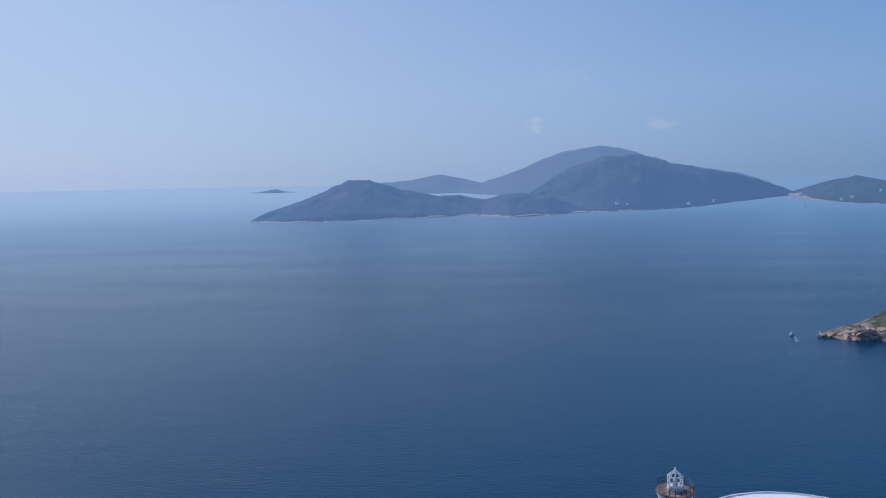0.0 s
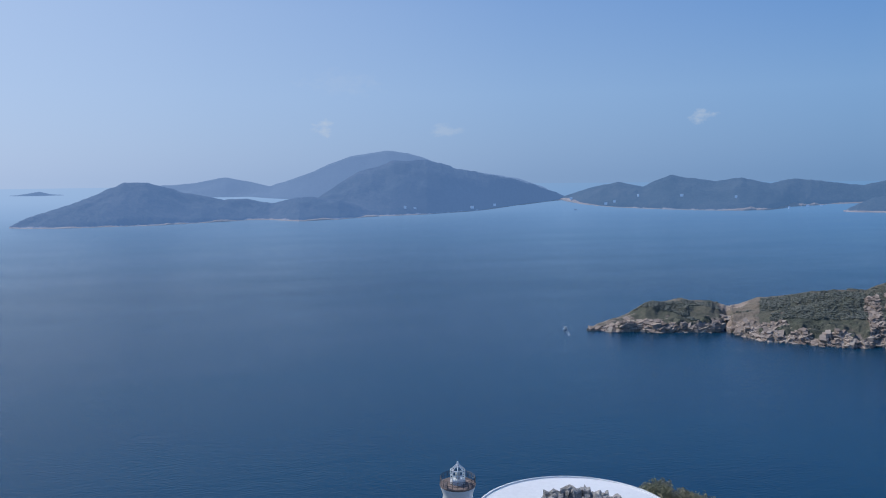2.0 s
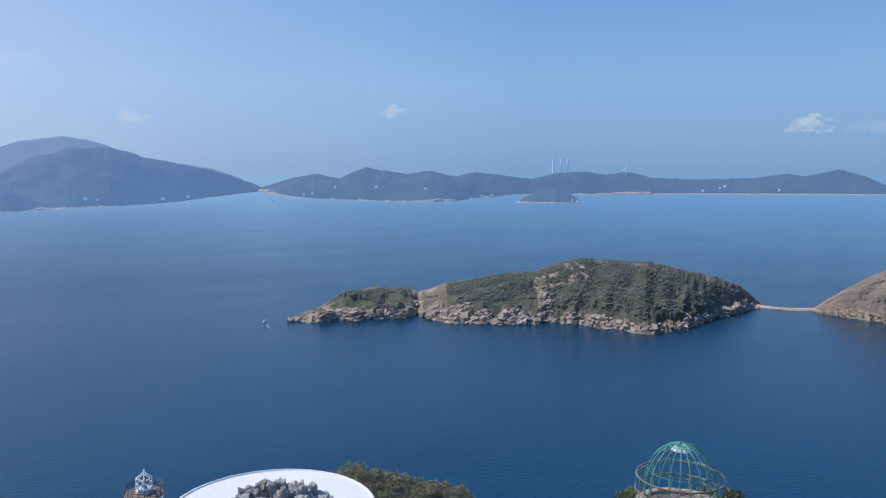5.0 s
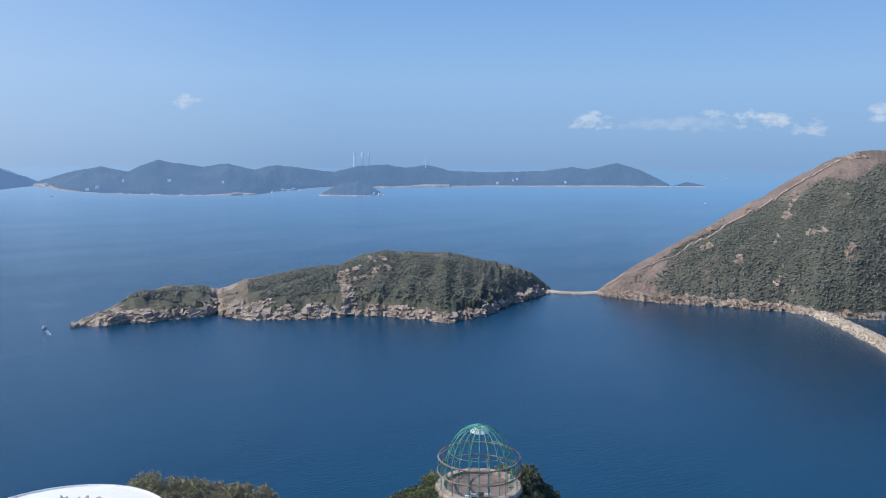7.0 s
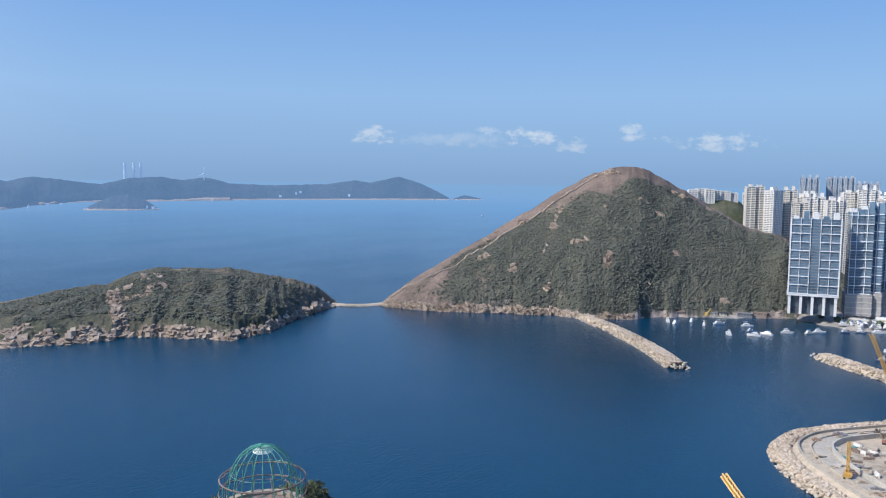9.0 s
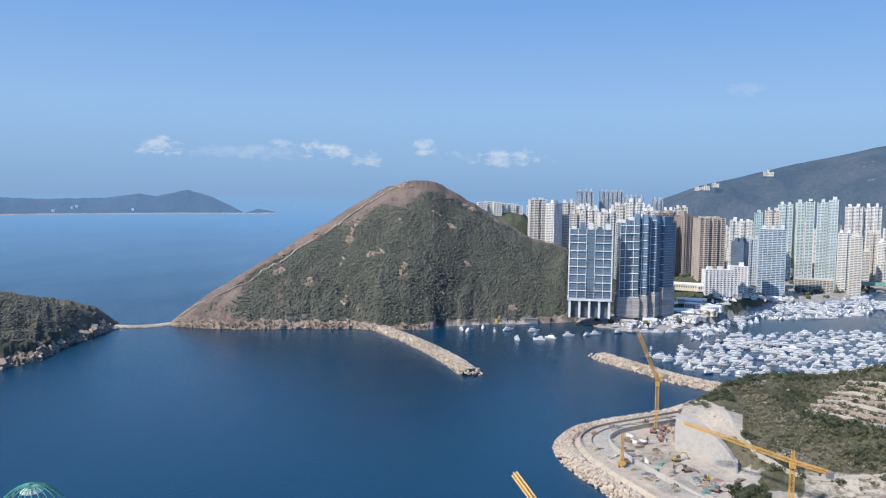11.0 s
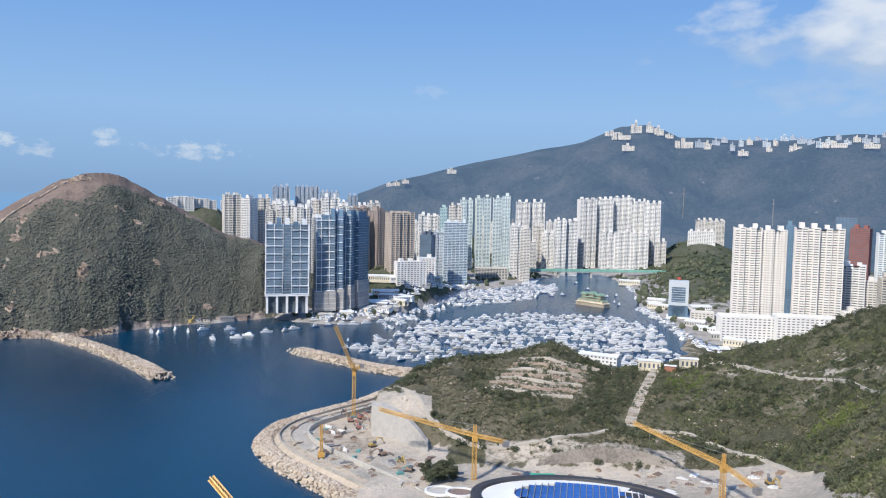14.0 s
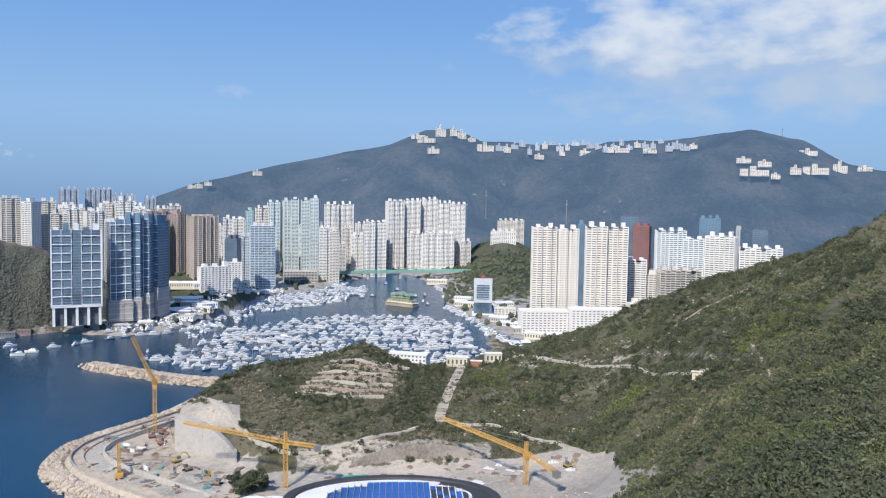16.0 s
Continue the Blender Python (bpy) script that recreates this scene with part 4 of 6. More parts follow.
block("tealwhite", 132.64, 1220, 28.3, 22, 60.0, 122.7, 0)
block("old", 131.71, 1060, 50.2, 26, 60.0, 88.2, 12)
block("white", 134.44, 1180, 39.3, 24, 60.0, 130.9, -10)
block("glass", 133.67, 1500, 35.3, 24, 60.0, 150.4, 0)
block("grey", 135.47, 1230, 5.4, 12, 60.0, 138.0, 0)
block("white", 136.93, 1150, 52.8, 24, 60.0, 116.0, 0)
block("glassdark", 136.86, 1350, 23.1, 20, 60.0, 134.7, 0)
block("cream", 129.90, 1130, 16.5, 16, 47.0, 78.2, 0)
block("twin", 122.45, 1066, 31.0, 24, 21.0, 140.4, 4)
block("twin", 124.08, 1072, 28.0, 24, 21.6, 139.2, 4)
block("twin", 126.08, 1058, 26.0, 24, 27.9, 144.2, 4)
block("twin", 127.53, 1064, 25.5, 24, 28.6, 143.0, 4)
block("bluewhite", 102.58, 1480, 44, 30, 6, 124, 0)
block("white", 122.6, 1015, 62, 30, 2, 32, 12)
block("white", 126.2, 1010, 66, 30, 2, 37, 12)
block("cream", 129.6, 1030, 44, 26, 6, 48, 12)
block("cream", 119.8, 1150, 30, 18, 3, 16, 0)

# low white houses on the cut hillside
for b, d, w, top in ((82.95, 1560, 16, -0.62), (83.5, 1570, 20, -0.55), (84.05, 1565, 15, -0.58), (84.5, 1575, 12, -0.66), (85.0, 1580, 18, -0.68), (85.55, 1585, 14, -0.8)):
    block("white", b, d, w, 14, 0, EYE + d * math.tan(radians(top)), 8, 3.2, 128)

# further rows of town blocks behind
rnd = random.Random(15)
for k in range(26):
    if k < 15:
        b, d = 86.5 + 0.72 * k + rnd.uniform(-0.2, 0.2), rnd.uniform(1690, 1900)
        top = EYE + d * math.tan(radians(rnd.uniform(-1.1, -0.45)))
    else:
        b, d = 98.6 + 1.1 * (k - 15) + rnd.uniform(-0.3, 0.3), rnd.uniform(2020, 2200)
        top = EYE + d * math.tan(radians(rnd.uniform(-2.2, -1.2)))
    block(rnd.choice(("white", "white", "cream", "tealwhite", "pinkish")), b, d, rnd.uniform(18, 30), 20, 20, top, rnd.uniform(-15, 15))

# ---- glazed waterfront towers ----
PODIUM = plain("podium_stone", (0.34, 0.335, 0.34), 0.7, vary=0.2)
FRAME = plain("white_frame", (0.80, 0.81, 0.82), 0.5, vary=0.05)
def glazed_tower(b, d, w, depth, z0, foot, z1, twist, label, columns=True):
    ob = thing("glazed_tower", facing(b, d + depth / 2, z0, twist), label, "building", "glazed towers")
    x, y, h0, h = w / 2, depth / 2, foot - z0, z1 - z0
    part("glazing", box(-x, x, -y, y, h0, h), GLASS_BLUE, ob)
    n = round((h - h0) / 3.5)
    for k in range(n):
        z = h0 + k * (h - h0) / n
        part("floor_band", box(-x - 0.25, x + 0.25, -y - 0.25, y + 0.25, z - 0.3, z + 0.3), STEEL, ob)
    for k in range(0, n + 1, 3):
        z = h0 + k * (h - h0) / n
        for x0, x1 in ((-x - 0.8, -x * 0.22), (x * 0.22, x + 0.8)) if columns else ((-x, x),):
            part("balcony_line", box(x0, x1, -y - 1.4, -y + 0.3, z - 0.35, z + 0.55), FRAME, ob)
    for k, cx in enumerate([-x, -x * 0.6, -x * 0.2, x * 0.2, x * 0.6, x] if columns else [-x * 0.9, 0.0]):
        t = (0.8 if k in (0, 5) else 0.3) if columns else 0.32
        part("frame_post", box(cx - t, cx + t, -y - 1.2, -y + 0.3, h0, h + 1), FRAME, ob)
    for s in (-1, 1) if columns else ():
        for k in range(4):
            cy = -y + depth * k / 3
            part("side_post", box(s * x - 0.5, s * x + 0.5, cy - 0.5, cy + 0.5, h0, h), FRAME, ob)
    rnd = random.Random(int(b * 10))
    for k in range(5 if columns else 2):
        cx = -x + w * (k + 0.5) / (5 if columns else 2)
        part("roof_frame", join(box(cx - 2.8, cx + 2.8, -y, y * 0.6, h, h + rnd.uniform(3, 9))), GLASS_BLUE if k % 2 else FRAME, ob)
    if columns:
        part("foot_slab", box(-x - 1, x + 1, -y - 1, y + 1, h0 - 3, h0), FRAME, ob)
        part("hall", box(-x + 3, x - 3, -y + 5, y, 0, h0 - 3), GLASS_DARK, ob)
        for k in range(5):
            cx = -x + 2 + (w - 4) * k / 4
            part("column", box(cx - 1.5, cx + 1.5, -y, -y + 3, 0, h0 - 3), FRAME, ob)
    else:
        part("podium", box(-x - 2, x + 2, -y - 3, y, 0, h0), PODIUM, ob)
        for k in range(4):
            part("podium_ledge", box(-x - 2.4, x + 2.4, -y - 3.5, y, 3 + k * (h0 - 4) / 3.4, 4 + k * (h0 - 4) / 3.4), CONCRETE, ob)
    return ob
glazed_tower(90.65, 1060, 55, 26, 12, 37.5, 128, 2, "blue glass tower with white floor lines on tall columns")
for k in range(5):
    u = k / 4
    glazed_tower(92.95 + 2.75 * u, 1082 + 30 * u * u, 14.5, 26, 12, 38 + 12 * u * u, 137 + 5 * math.sin(u * 3.14), 8 - 40 * u, "blue glass slice of a curved white-framed tower", False)

# ---- white office tower with a dark glass middle ----
ob = thing("office_tower", facing(118.2, 1178, 2), "white framed office tower with blue glass middle", "building", "town buildings")
part("glazing", box(-9.5, 9.5, -10, 10, 0, 52), GLASS_BLUE, ob)
for k in range(6):
    part("floor_line", box(-9.4, 9.4, -10.3, -9.9, 26 + 3.4 * k, 26.6 + 3.4 * k), WALLS["pale"], ob)
part("frame_top", box(-13.5, 13.5, -11, 11, 46, 54), WALLS["pale"], ob)
for s in (-1, 1):
    part("frame_side", box(s * 11.4 - 2.0, s * 11.4 + 2.0, -11, 11, 24, 46), WALLS["pale"], ob)
part("middle_band", box(-13.5, 13.5, -11, 11, 20, 24.5), WALLS["pale"], ob)
part("lower_glass", box(-13, 13, -10, 10, 4, 20), GLASS_BLUE, ob)
part("base", box(-16, 16, -13, 12, 0, 4), WHITE, ob)
part("roof_sign", box(-2.5, 2.5, -2, 0, 56, 59), plain("red_sign", (0.5, 0.08, 0.06)), ob, "red sign block")

# ---- green bridge over the harbour mouth ----
DECK = plain("bridge_deck", (0.36, 0.38, 0.37), 0.8)
SCREEN = plain("green_screen", (0.22, 0.46, 0.38), 0.5, vary=0.15)
a, b = polar(107.6, 1690, 14), polar(116.6, 1762, 14)
ob = thing("road_bridge", Matrix.Translation(a) @ (b - a).to_track_quat("X", "Z").to_matrix().to_4x4(), "concrete road bridge with green side screens", "bridge")
span = (b - a).length
part("deck", box(-40, span + 60, -7, 7, -2, 0), DECK, ob)
for s in (-1, 1):
    part("screen", box(-40, span + 30, s * 7 - 0.2, s * 7 + 0.2, 0, 4.5), SCREEN, ob, "green side screen")
for k in range(5):
    part("pier", box(span * k / 4 - 2, span * k / 4 + 2, -5, 5, -15, -2), CONCRETE, ob)


# ---- hilltop houses and masts ----
def hilltop(b, low, high, wide, style="cream", d=0):
    col = MOUNT[int((b - 94.5) / 57.5 * 419)]
    for p in col:
        d = math.hypot(p[0], p[1])
        if math.degrees(math.atan2(p[2] - EYE, d)) >= low:
            break
    d -= 45
    for shift, size, drop in ((-0.34, 0.24, 0.35), (-0.06, 0.18, 0.0), (0.24, 0.38, 0.5)):
        block(style, b + wide * shift, d, d * radians(wide) * size, 13, 0, EYE + d * math.tan(radians(high - (high - low) * drop)), 0, 3.6, EYE + d * math.tan(radians(low)) - 6)
for row in ((113.4, 4.35, 4.62, 1.1), (115.0, 4.55, 5.30, 0.8), (115.9, 4.6, 5.2, 0.5), (116.5, 4.4, 4.95, 0.7), (118.2, 3.55, 4.1, 1.3), (114.5, 3.35, 3.75, 0.9), (114.0, 4.1, 4.45, 1.4), (117.2, 4.2, 4.45, 0.6)):
    hilltop(*row)
rnd = random.Random(12)
for k in range(26):
    b = 119.2 + 0.53 * k
    hi = 3.95 + rnd.uniform(-0.15, 0.30) + (0.2 if 124 < b < 132 else 0)
    # the far style brings its haze-tinted walls up here
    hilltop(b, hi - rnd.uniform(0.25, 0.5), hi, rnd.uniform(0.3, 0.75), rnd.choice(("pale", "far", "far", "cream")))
for b, lo, hi, w in ((122.0, 3.05, 3.35, 0.7), (123.6, 3.3, 3.6, 0.4), (125.2, 3.3, 3.7, 0.8), (127.5, 3.55, 3.85, 1.6), (129.6, 3.5, 3.75, 1.0), (135.7, 2.85, 3.15, 1.0), (137.0, 2.6, 2.95, 0.9), (136.4, 2.0, 2.5, 2.0), (138.9, 2.1, 2.6, 0.7), (140.1, 2.1, 2.65, 1.7), (141.5, 2.15, 2.85, 0.9),
                     (139.6, 3.3, 3.65, 1.2), (142.9, 2.3, 2.55, 0.9), (137.7, 1.8, 2.1, 0.6), (102.2, 1.55, 1.85, 0.7), (97.8, 0.55, 0.75, 0.5), (98.3, 0.6, 0.85, 0.5), (98.9, 0.8, 1.0, 0.5)):
    hilltop(b, lo, hi, w)
for b, d, foot, top in ((138.0, 3250, 4.2, 4.95), (118.3, 2300, -0.6, 0.7), (124.0, 2200, -0.9, 0.1)):
    ob = thing("mast", facing(b, d, EYE + d * math.tan(radians(foot)) - 30), "slim grey lattice mast on the mountain slope", "mast", "masts")
    h = d * (math.tan(radians(top)) - math.tan(radians(foot))) + 30
    part("pole", rod((0, 0, 0), (0, 0, h), 1.3, 6), STEEL, ob)
    part("cross_arm", box(-4, 4, -0.8, 0.8, h * 0.8, h * 0.8 + 2), STEEL, ob)

# ---- chimneys and wind turbine on the far island ----
# blue emission paints distance haze onto chimneys, turbine and far houses
PALE = plain("hazed_far_concrete", (0.30, 0.36, 0.44), 0.9, glow=(0.13, 0.21, 0.34))
for b in (44.06, 44.62, 45.06):
    p = polar(b, 4640)
    ob = thing("power_chimney", pose(p.x, p.y, 60), "tall slim pale power station chimney in haze", "chimney", "power station chimneys")
    top = EYE + 4640 * math.tan(radians(0.68)) - 60
    part("shaft", lathe([(9, 0), (6.5, top * 0.98), (6.5, top)], 16), PALE, ob)
    part("cap_ring", lathe([(7.2, top - 6), (7.2, top)], 16), PALE, ob)
p = polar(49.1, 4560)
ob = thing("wind_turbine", pose(p.x, p.y, 100, 0, 0, -49), "white wind turbine on the far island ridge", "turbine")
part("pole", lathe([(2.6, 0), (1.6, 78)], 10), PALE, ob)
for k in range(3):
    a = radians(90 + 120 * k)
    part("blade", rod((0, -3, 78), (30 * math.cos(a), -3, 78 + 30 * math.sin(a)), 1.2, 4), PALE, ob)


# ---- rubble mounds ----
def curve(points, n):
    """A smooth line through (bearing, distance) points, sampled n times."""
    P = [polar(b, d) for b, d in points]
    P = [P[0] * 2 - P[1]] + P + [P[-1] * 2 - P[-2]]
    out = []
    for k in range(n):
        s = k / (n - 1) * (len(P) - 3)
        i = min(int(s), len(P) - 4)
        t = s - i
        a, b, c, d = P[i:i + 4]
        out.append(0.5 * (2 * b + (c - a) * t + (2 * a - 5 * b + 4 * c - d) * t * t + (3 * b - a - 3 * c + d) * t ** 3))
    return out


def sides(line):
    out = []
    for i, p in enumerate(line):
        t = (line[min(i + 1, len(line) - 1)] - line[max(i - 1, 0)]).normalized()
        out.append(Vector((-t.y, t.x, 0)))
    return out


def ribbon(line, profile):
    """Sweeps (offset, height) pairs along a line."""
    sd = sides(line)
    verts = [p + s * o + Vector((0, 0, h)) for p, s in zip(line, sd) for o, h in profile]
    return verts, grid_faces(len(line), len(profile))


def mound(name, points, wide, high, stones, seed, label, size=1.5):
    line = curve(points, 40)
    sd = sides(line)
    ob = thing(name, Matrix(), label, "breakwater", "rubble breakwaters")
    part("core", ribbon(line, [(-wide / 2, -3), (-wide * 0.2, high - 1.4), (wide * 0.2, high - 1.4), (wide / 2, -3)]), STONE, ob)
    rnd = random.Random(seed)
    spots = []
    for _ in range(stones):
        k = rnd.randrange(len(line) - 1)
        u, o = rnd.random(), rnd.uniform(-0.5, 0.5)
        p = line[k].lerp(line[k + 1], u) + sd[k] * (o * wide)
        h = (high - 0.6) * min(1, (0.5 - abs(o)) / 0.28) - 0.6
        spots.append((p.x, p.y, h, rnd.uniform(0.6, 1.0) * size))
    for k in range(40):
        a = rnd.uniform(0, 6.28)
        p = line[-1] + Vector((math.cos(a), math.sin(a), 0)) * rnd.uniform(0.1, 0.5) * wide
        spots.append((p.x, p.y, rnd.uniform(0, high * 0.6), size))
    st = clumps("rubble_stone", spots, RUBBLE, seed, "pale armour stones", "")
    st.parent = ob
    return ob


RUBBLE = foliage("armour_stone", (0.22, 0.175, 0.13), (0.40, 0.33, 0.26), (0.50, 0.43, 0.35), (0.58, 0.52, 0.44))
CLIFF_ROCK = foliage("cliff_rock", (0.13, 0.105, 0.085), (0.27, 0.215, 0.17), (0.38, 0.31, 0.25), (0.46, 0.39, 0.32))
mound("breakwater", [(75.6, 1012), (78.0, 925), (80.6, 830), (82.35, 760)], 24, 6.5, 1500, 21, "long pale rubble-stone breakwater running out from the hill")
mound("breakwater", [(99.8, 752), (97.2, 772), (94.4, 812), (91.5, 862)], 26, 6, 1300, 22, "pale rubble-stone breakwater before the boat harbour")
OUTER = [(98.4, 690), (96.8, 655), (94.6, 628), (92.4, 606), (90.5, 585), (89.45, 562), (89.3, 540), (90.1, 512), (91.8, 484), (94.2, 455), (96.6, 428), (98.6, 400), (99.5, 370)]
mound("revetment", [(b, d) for b, d in OUTER], 17, 5.6, 2600, 23, "curved rubble-stone sea wall round the building site", 1.7)
rnd = random.Random(31)
ob = thing("tombolo", Matrix(), "narrow pale sand and pebble bar joining island and hill", "sandbar")
part("bar", ribbon(curve([(57.9, 1075), (59.0, 1066), (60.2, 1066), (61.4, 1078)], 24), [(-9, -2), (-5, 1.6), (0, 2.6), (5, 1.6), (9, -2)]), SAND, ob)
line = curve([(57.9, 1075), (59.0, 1064), (60.2, 1064), (61.4, 1078)], 60)
clumps("pebbles", [(p.x + rnd.uniform(-6, 6), p.y + rnd.uniform(-6, 6), 0.4, rnd.uniform(0.5, 1.3)) for p in line for _ in range(3)], RUBBLE, 32, "pale shore boulders along the bar", "boulders")
# boulders along the cliffs, the hill's rock faces and its ridge path
def rocks(name, P, n, seed, keep, lo, hi, label, upto=0.6):
    slabs(name, on_grid(P, n, random.Random(seed), lo, hi, keep, upto), CLIFF_ROCK, seed, label, "rocks")
rocks("shore_rocks", API, 4200, 33, lambda p, u, v: p[2] < 7 + 10 * noise.noise(Vector((p[0] / 20, p[1] / 20, 0))), 0.9, 2.8, "broken pale rocks along the island shore", 0.2)
rocks("shore_rocks", JOHN, 2800, 34, lambda p, u, v: p[2] < 6 + 7 * noise.noise(Vector((p[0] / 20, p[1] / 20, 0))) and u < 0.55, 0.9, 2.6, "broken pale rocks along the hill shore", 0.15)
rocks("hill_rocks", JOHN, 700, 35, lambda p, u, v: v < 0.46 and hill_cover(p, u, v) < -0.5, 0.8, 2.2, "bare pale boulders scattered on the hillside")
rocks("island_crags", API, 500, 36, lambda p, u, v: v < 0.44 and island_cover(p, u, v) < -0.5, 0.8, 2.0, "pale rock spur and outcrops on the island")
TRAIL = plain("worn_trail", (0.40, 0.32, 0.255), 0.9, vary=0.25, scale=0.3)
ridge = []
for i in range(8, 212):
    v = float(np.interp(i, [8, 60, 120, 170, 196, 211], [0.34, 0.33, 0.37, 0.42, 0.455, 0.478])) + 0.010 * noise.noise(Vector((i / 5, 0, 3)))
    ridge.append(Vector(JOHN[i, int(v * JOHN.shape[1])].tolist()) + Vector((0, 0, 1.8)))
tagged(part("trail", ribbon(ridge, [(-1.9, -3.6), (-1.6, 0.2), (1.6, 0.2), (1.9, -3.6)]), TRAIL), "pale worn footpath up the hill ridge", "path", "", "structure")


# ---- the building site ----
line = curve(OUTER, 60)
def inset(d, z0, z1, thick):
    return ribbon([p - s * d for p, s in zip(line, sides(line))], [(-thick / 2, z0), (-thick / 2, z1), (thick / 2, z1), (thick / 2, z0)])
flip = -1 if (line[6] - sides(line)[6] * 20).length < line[6].length else 1
tagged(part("site_slab", ribbon([p for p in line], [(flip * 6, 3), (flip * 9, 5.2), (flip * 34, 5.4), (flip * 70, 5.6), (flip * 74, 0)]), SAND), "sandy made ground of the seaside building site", "ground", "", "structure")
for off, high, thick, mat, name in ((9.5, 6.8, 0.9, SITE_WALL, "sea_wall"), (17, 6.2, 0.6, SITE_WALL, "road_kerb"), (29, 8.6, 1.0, CONCRETE, "retaining_wall")):
    tagged(part(name, inset(-flip * off, 3, high, thick), mat), "curved pale concrete " + name.replace("_", " ") + " along the site edge", "wall", "", "structure")
tagged(part("site_road", ribbon([p + s * flip * 23 for p, s in zip(line, sides(line))], [(-5, 5), (-4.8, 5.75), (4.8, 5.75), (5, 5)]), SITE_WALL), "curved pale concrete service road", "road", "", "structure")
# sprayed-concrete cut wall, high at its sea end
foot = curve([(96.75, 543), (98.2, 532), (99.6, 518), (100.9, 500)], 24)
verts, faces = [], []
for k, p in enumerate(foot):
    u = k / 23
    top = 27 - 14 * u ** 2.2 + 0.8 * fbm(p.x / 8, p.y / 8)
    lean = p.normalized() * 3.0
    verts += [p + Vector((0, 0, 4)), p + lean * 0.5 + Vector((0, 0, (4 + top) / 2)), p + lean + Vector((0, 0, top)), p + lean * 3.2 + Vector((0, 0, top + 1))]
tagged(part("cut_wall", (verts, [f[::-1] for f in grid_faces(24, 4)]), SHOTCRETE), "tall grey sprayed-concrete cut slope at the site", "wall", "", "structure")

rnd = random.Random(41)
MACHINE = [plain("machine_red", (0.36, 0.17, 0.14)), plain("machine_yellow", (0.50, 0.36, 0.12)), plain("machine_green", (0.14, 0.34, 0.32)), plain("machine_rust", (0.32, 0.23, 0.17))]
def excavator(b, d, z, turn, mat):
    ob = thing("excavator", facing(b, d, z, turn), "tracked excavator working on the building site", "excavator", "site machines")
    for s in (-1, 1):
        part("track", box(s * 1.5 - 0.45, s * 1.5 + 0.45, -2.4, 2.4, 0, 1.0), DARK, ob)
    part("house", box(-1.6, 1.6, -1.4, 2.6, 1.1, 2.4), mat, ob)
    part("cab", box(-1.6, -0.2, -1.8, 0.4, 2.4, 3.9), GLASS_DARK, ob)
    part("boom", tube([(0.5, -1, 2), (0.5, -4, 5.5), (0.5, -7, 4.5)], 0.4), mat, ob)
    part("arm", tube([(0.5, -7, 4.8), (0.5, -8.5, 1.4)], 0.3), mat, ob)
    part("bucket", box(-0.1, 1.1, -9.2, -8, 0.4, 1.6), STEEL, ob)
for b, d, t, m in ((96.0, 585, 40, 0), (96.9, 520, 120, 1), (97.6, 500, -60, 3), (98.9, 486, 15, 1), (95.9, 560, 200, 0), (95.3, 578, 90, 0), (99.6, 468, 70, 3), (124.5, 448, 30, 1), (94.8, 598, 10, 3)):
    excavator(b, d, max(ground_z(b, d), 5.6) if b > 96.2 else 5.6, t, MACHINE[m])
def stack(name, b, d, w, l, h, mat, label, turn):
    ob = thing(name, facing(b, d, max(ground_z(b, d) - 0.3, 5.5), turn), label, "materials", "site materials")
    for k in range(4):
        part("pack", box(-w / 2, w / 2, -l / 2 + k * l / 4, -l / 2 + (k + 0.85) * l / 4, 0, h * (0.6 + 0.4 * ((k * 7) % 3) / 2)), mat, ob)
for k in range(190):
    b, d = rnd.uniform(91, 101.5), rnd.uniform(440, 650)
    p = polar(b, d)
    near = min(range(60), key=lambda i: (p - line[i]).length)
    if (p - line[near]).dot(sides(line)[near]) * flip < 16 or not (d < 625 if b < 96.5 else d < 500):
        continue
    stack("material_stack", b, d, rnd.uniform(2, 4), rnd.uniform(4, 9), rnd.uniform(0.8, 2.2), rnd.choice([MACHINE[3], MACHINE[2], CONCRETE, SITE_WALL, STEEL, RUST, RUST, CONCRETE, SAND]), "stacked building materials on the sandy site", rnd.uniform(0, 180))
for k in range(24):
    p = line[10] if k < 0 else line[min(58, 14 + k * 2)] + sides(line)[min(58, 14 + k * 2)] * flip * rnd.uniform(36, 60)
    ob = thing("formwork", pose(p.x, p.y, 5.4, 0, 0, rnd.uniform(0, 180)), "timber and steel formwork panels on the site", "formwork", "site formwork")
    part("panel", box(-3, 3, -0.3, 0.3, 0, rnd.uniform(1.2, 2.6)), rnd.choice([WHITE, RUST, STEEL]), ob)
    part("prop", rod((-2, 0, 1), (-2, 2, 0), 0.15), STEEL, ob)
    part("prop", rod((2, 0, 1), (2, 2, 0), 0.15), STEEL, ob)


# ---- cranes ----
def lattice(a, b, w, r=0.22, step=None):
    a, b = Vector(a), Vector(b)
    q = (b - a).to_track_quat("Z", "Y").to_matrix()
    L = (b - a).length
    n = max(2, round(L / (step or w * 1.2)))
    c = [q @ Vector((x * w / 2, y * w / 2, 0)) for x, y in ((-1, -1), (1, -1), (1, 1), (-1, 1))]
    out = [rod(a + p, b + p, r, 4) for p in c]
    ax = (b - a) / n
    for k in range(n):
        for i in range(4):
            j = (i + 1) % 4
            out.append(rod(a + ax * k + c[i], a + ax * (k + 1) + c[j], r * 0.7, 3))
            out.append(rod(a + ax * k + c[i], a + ax * k + c[j], r * 0.6, 3))
    return join(*out)


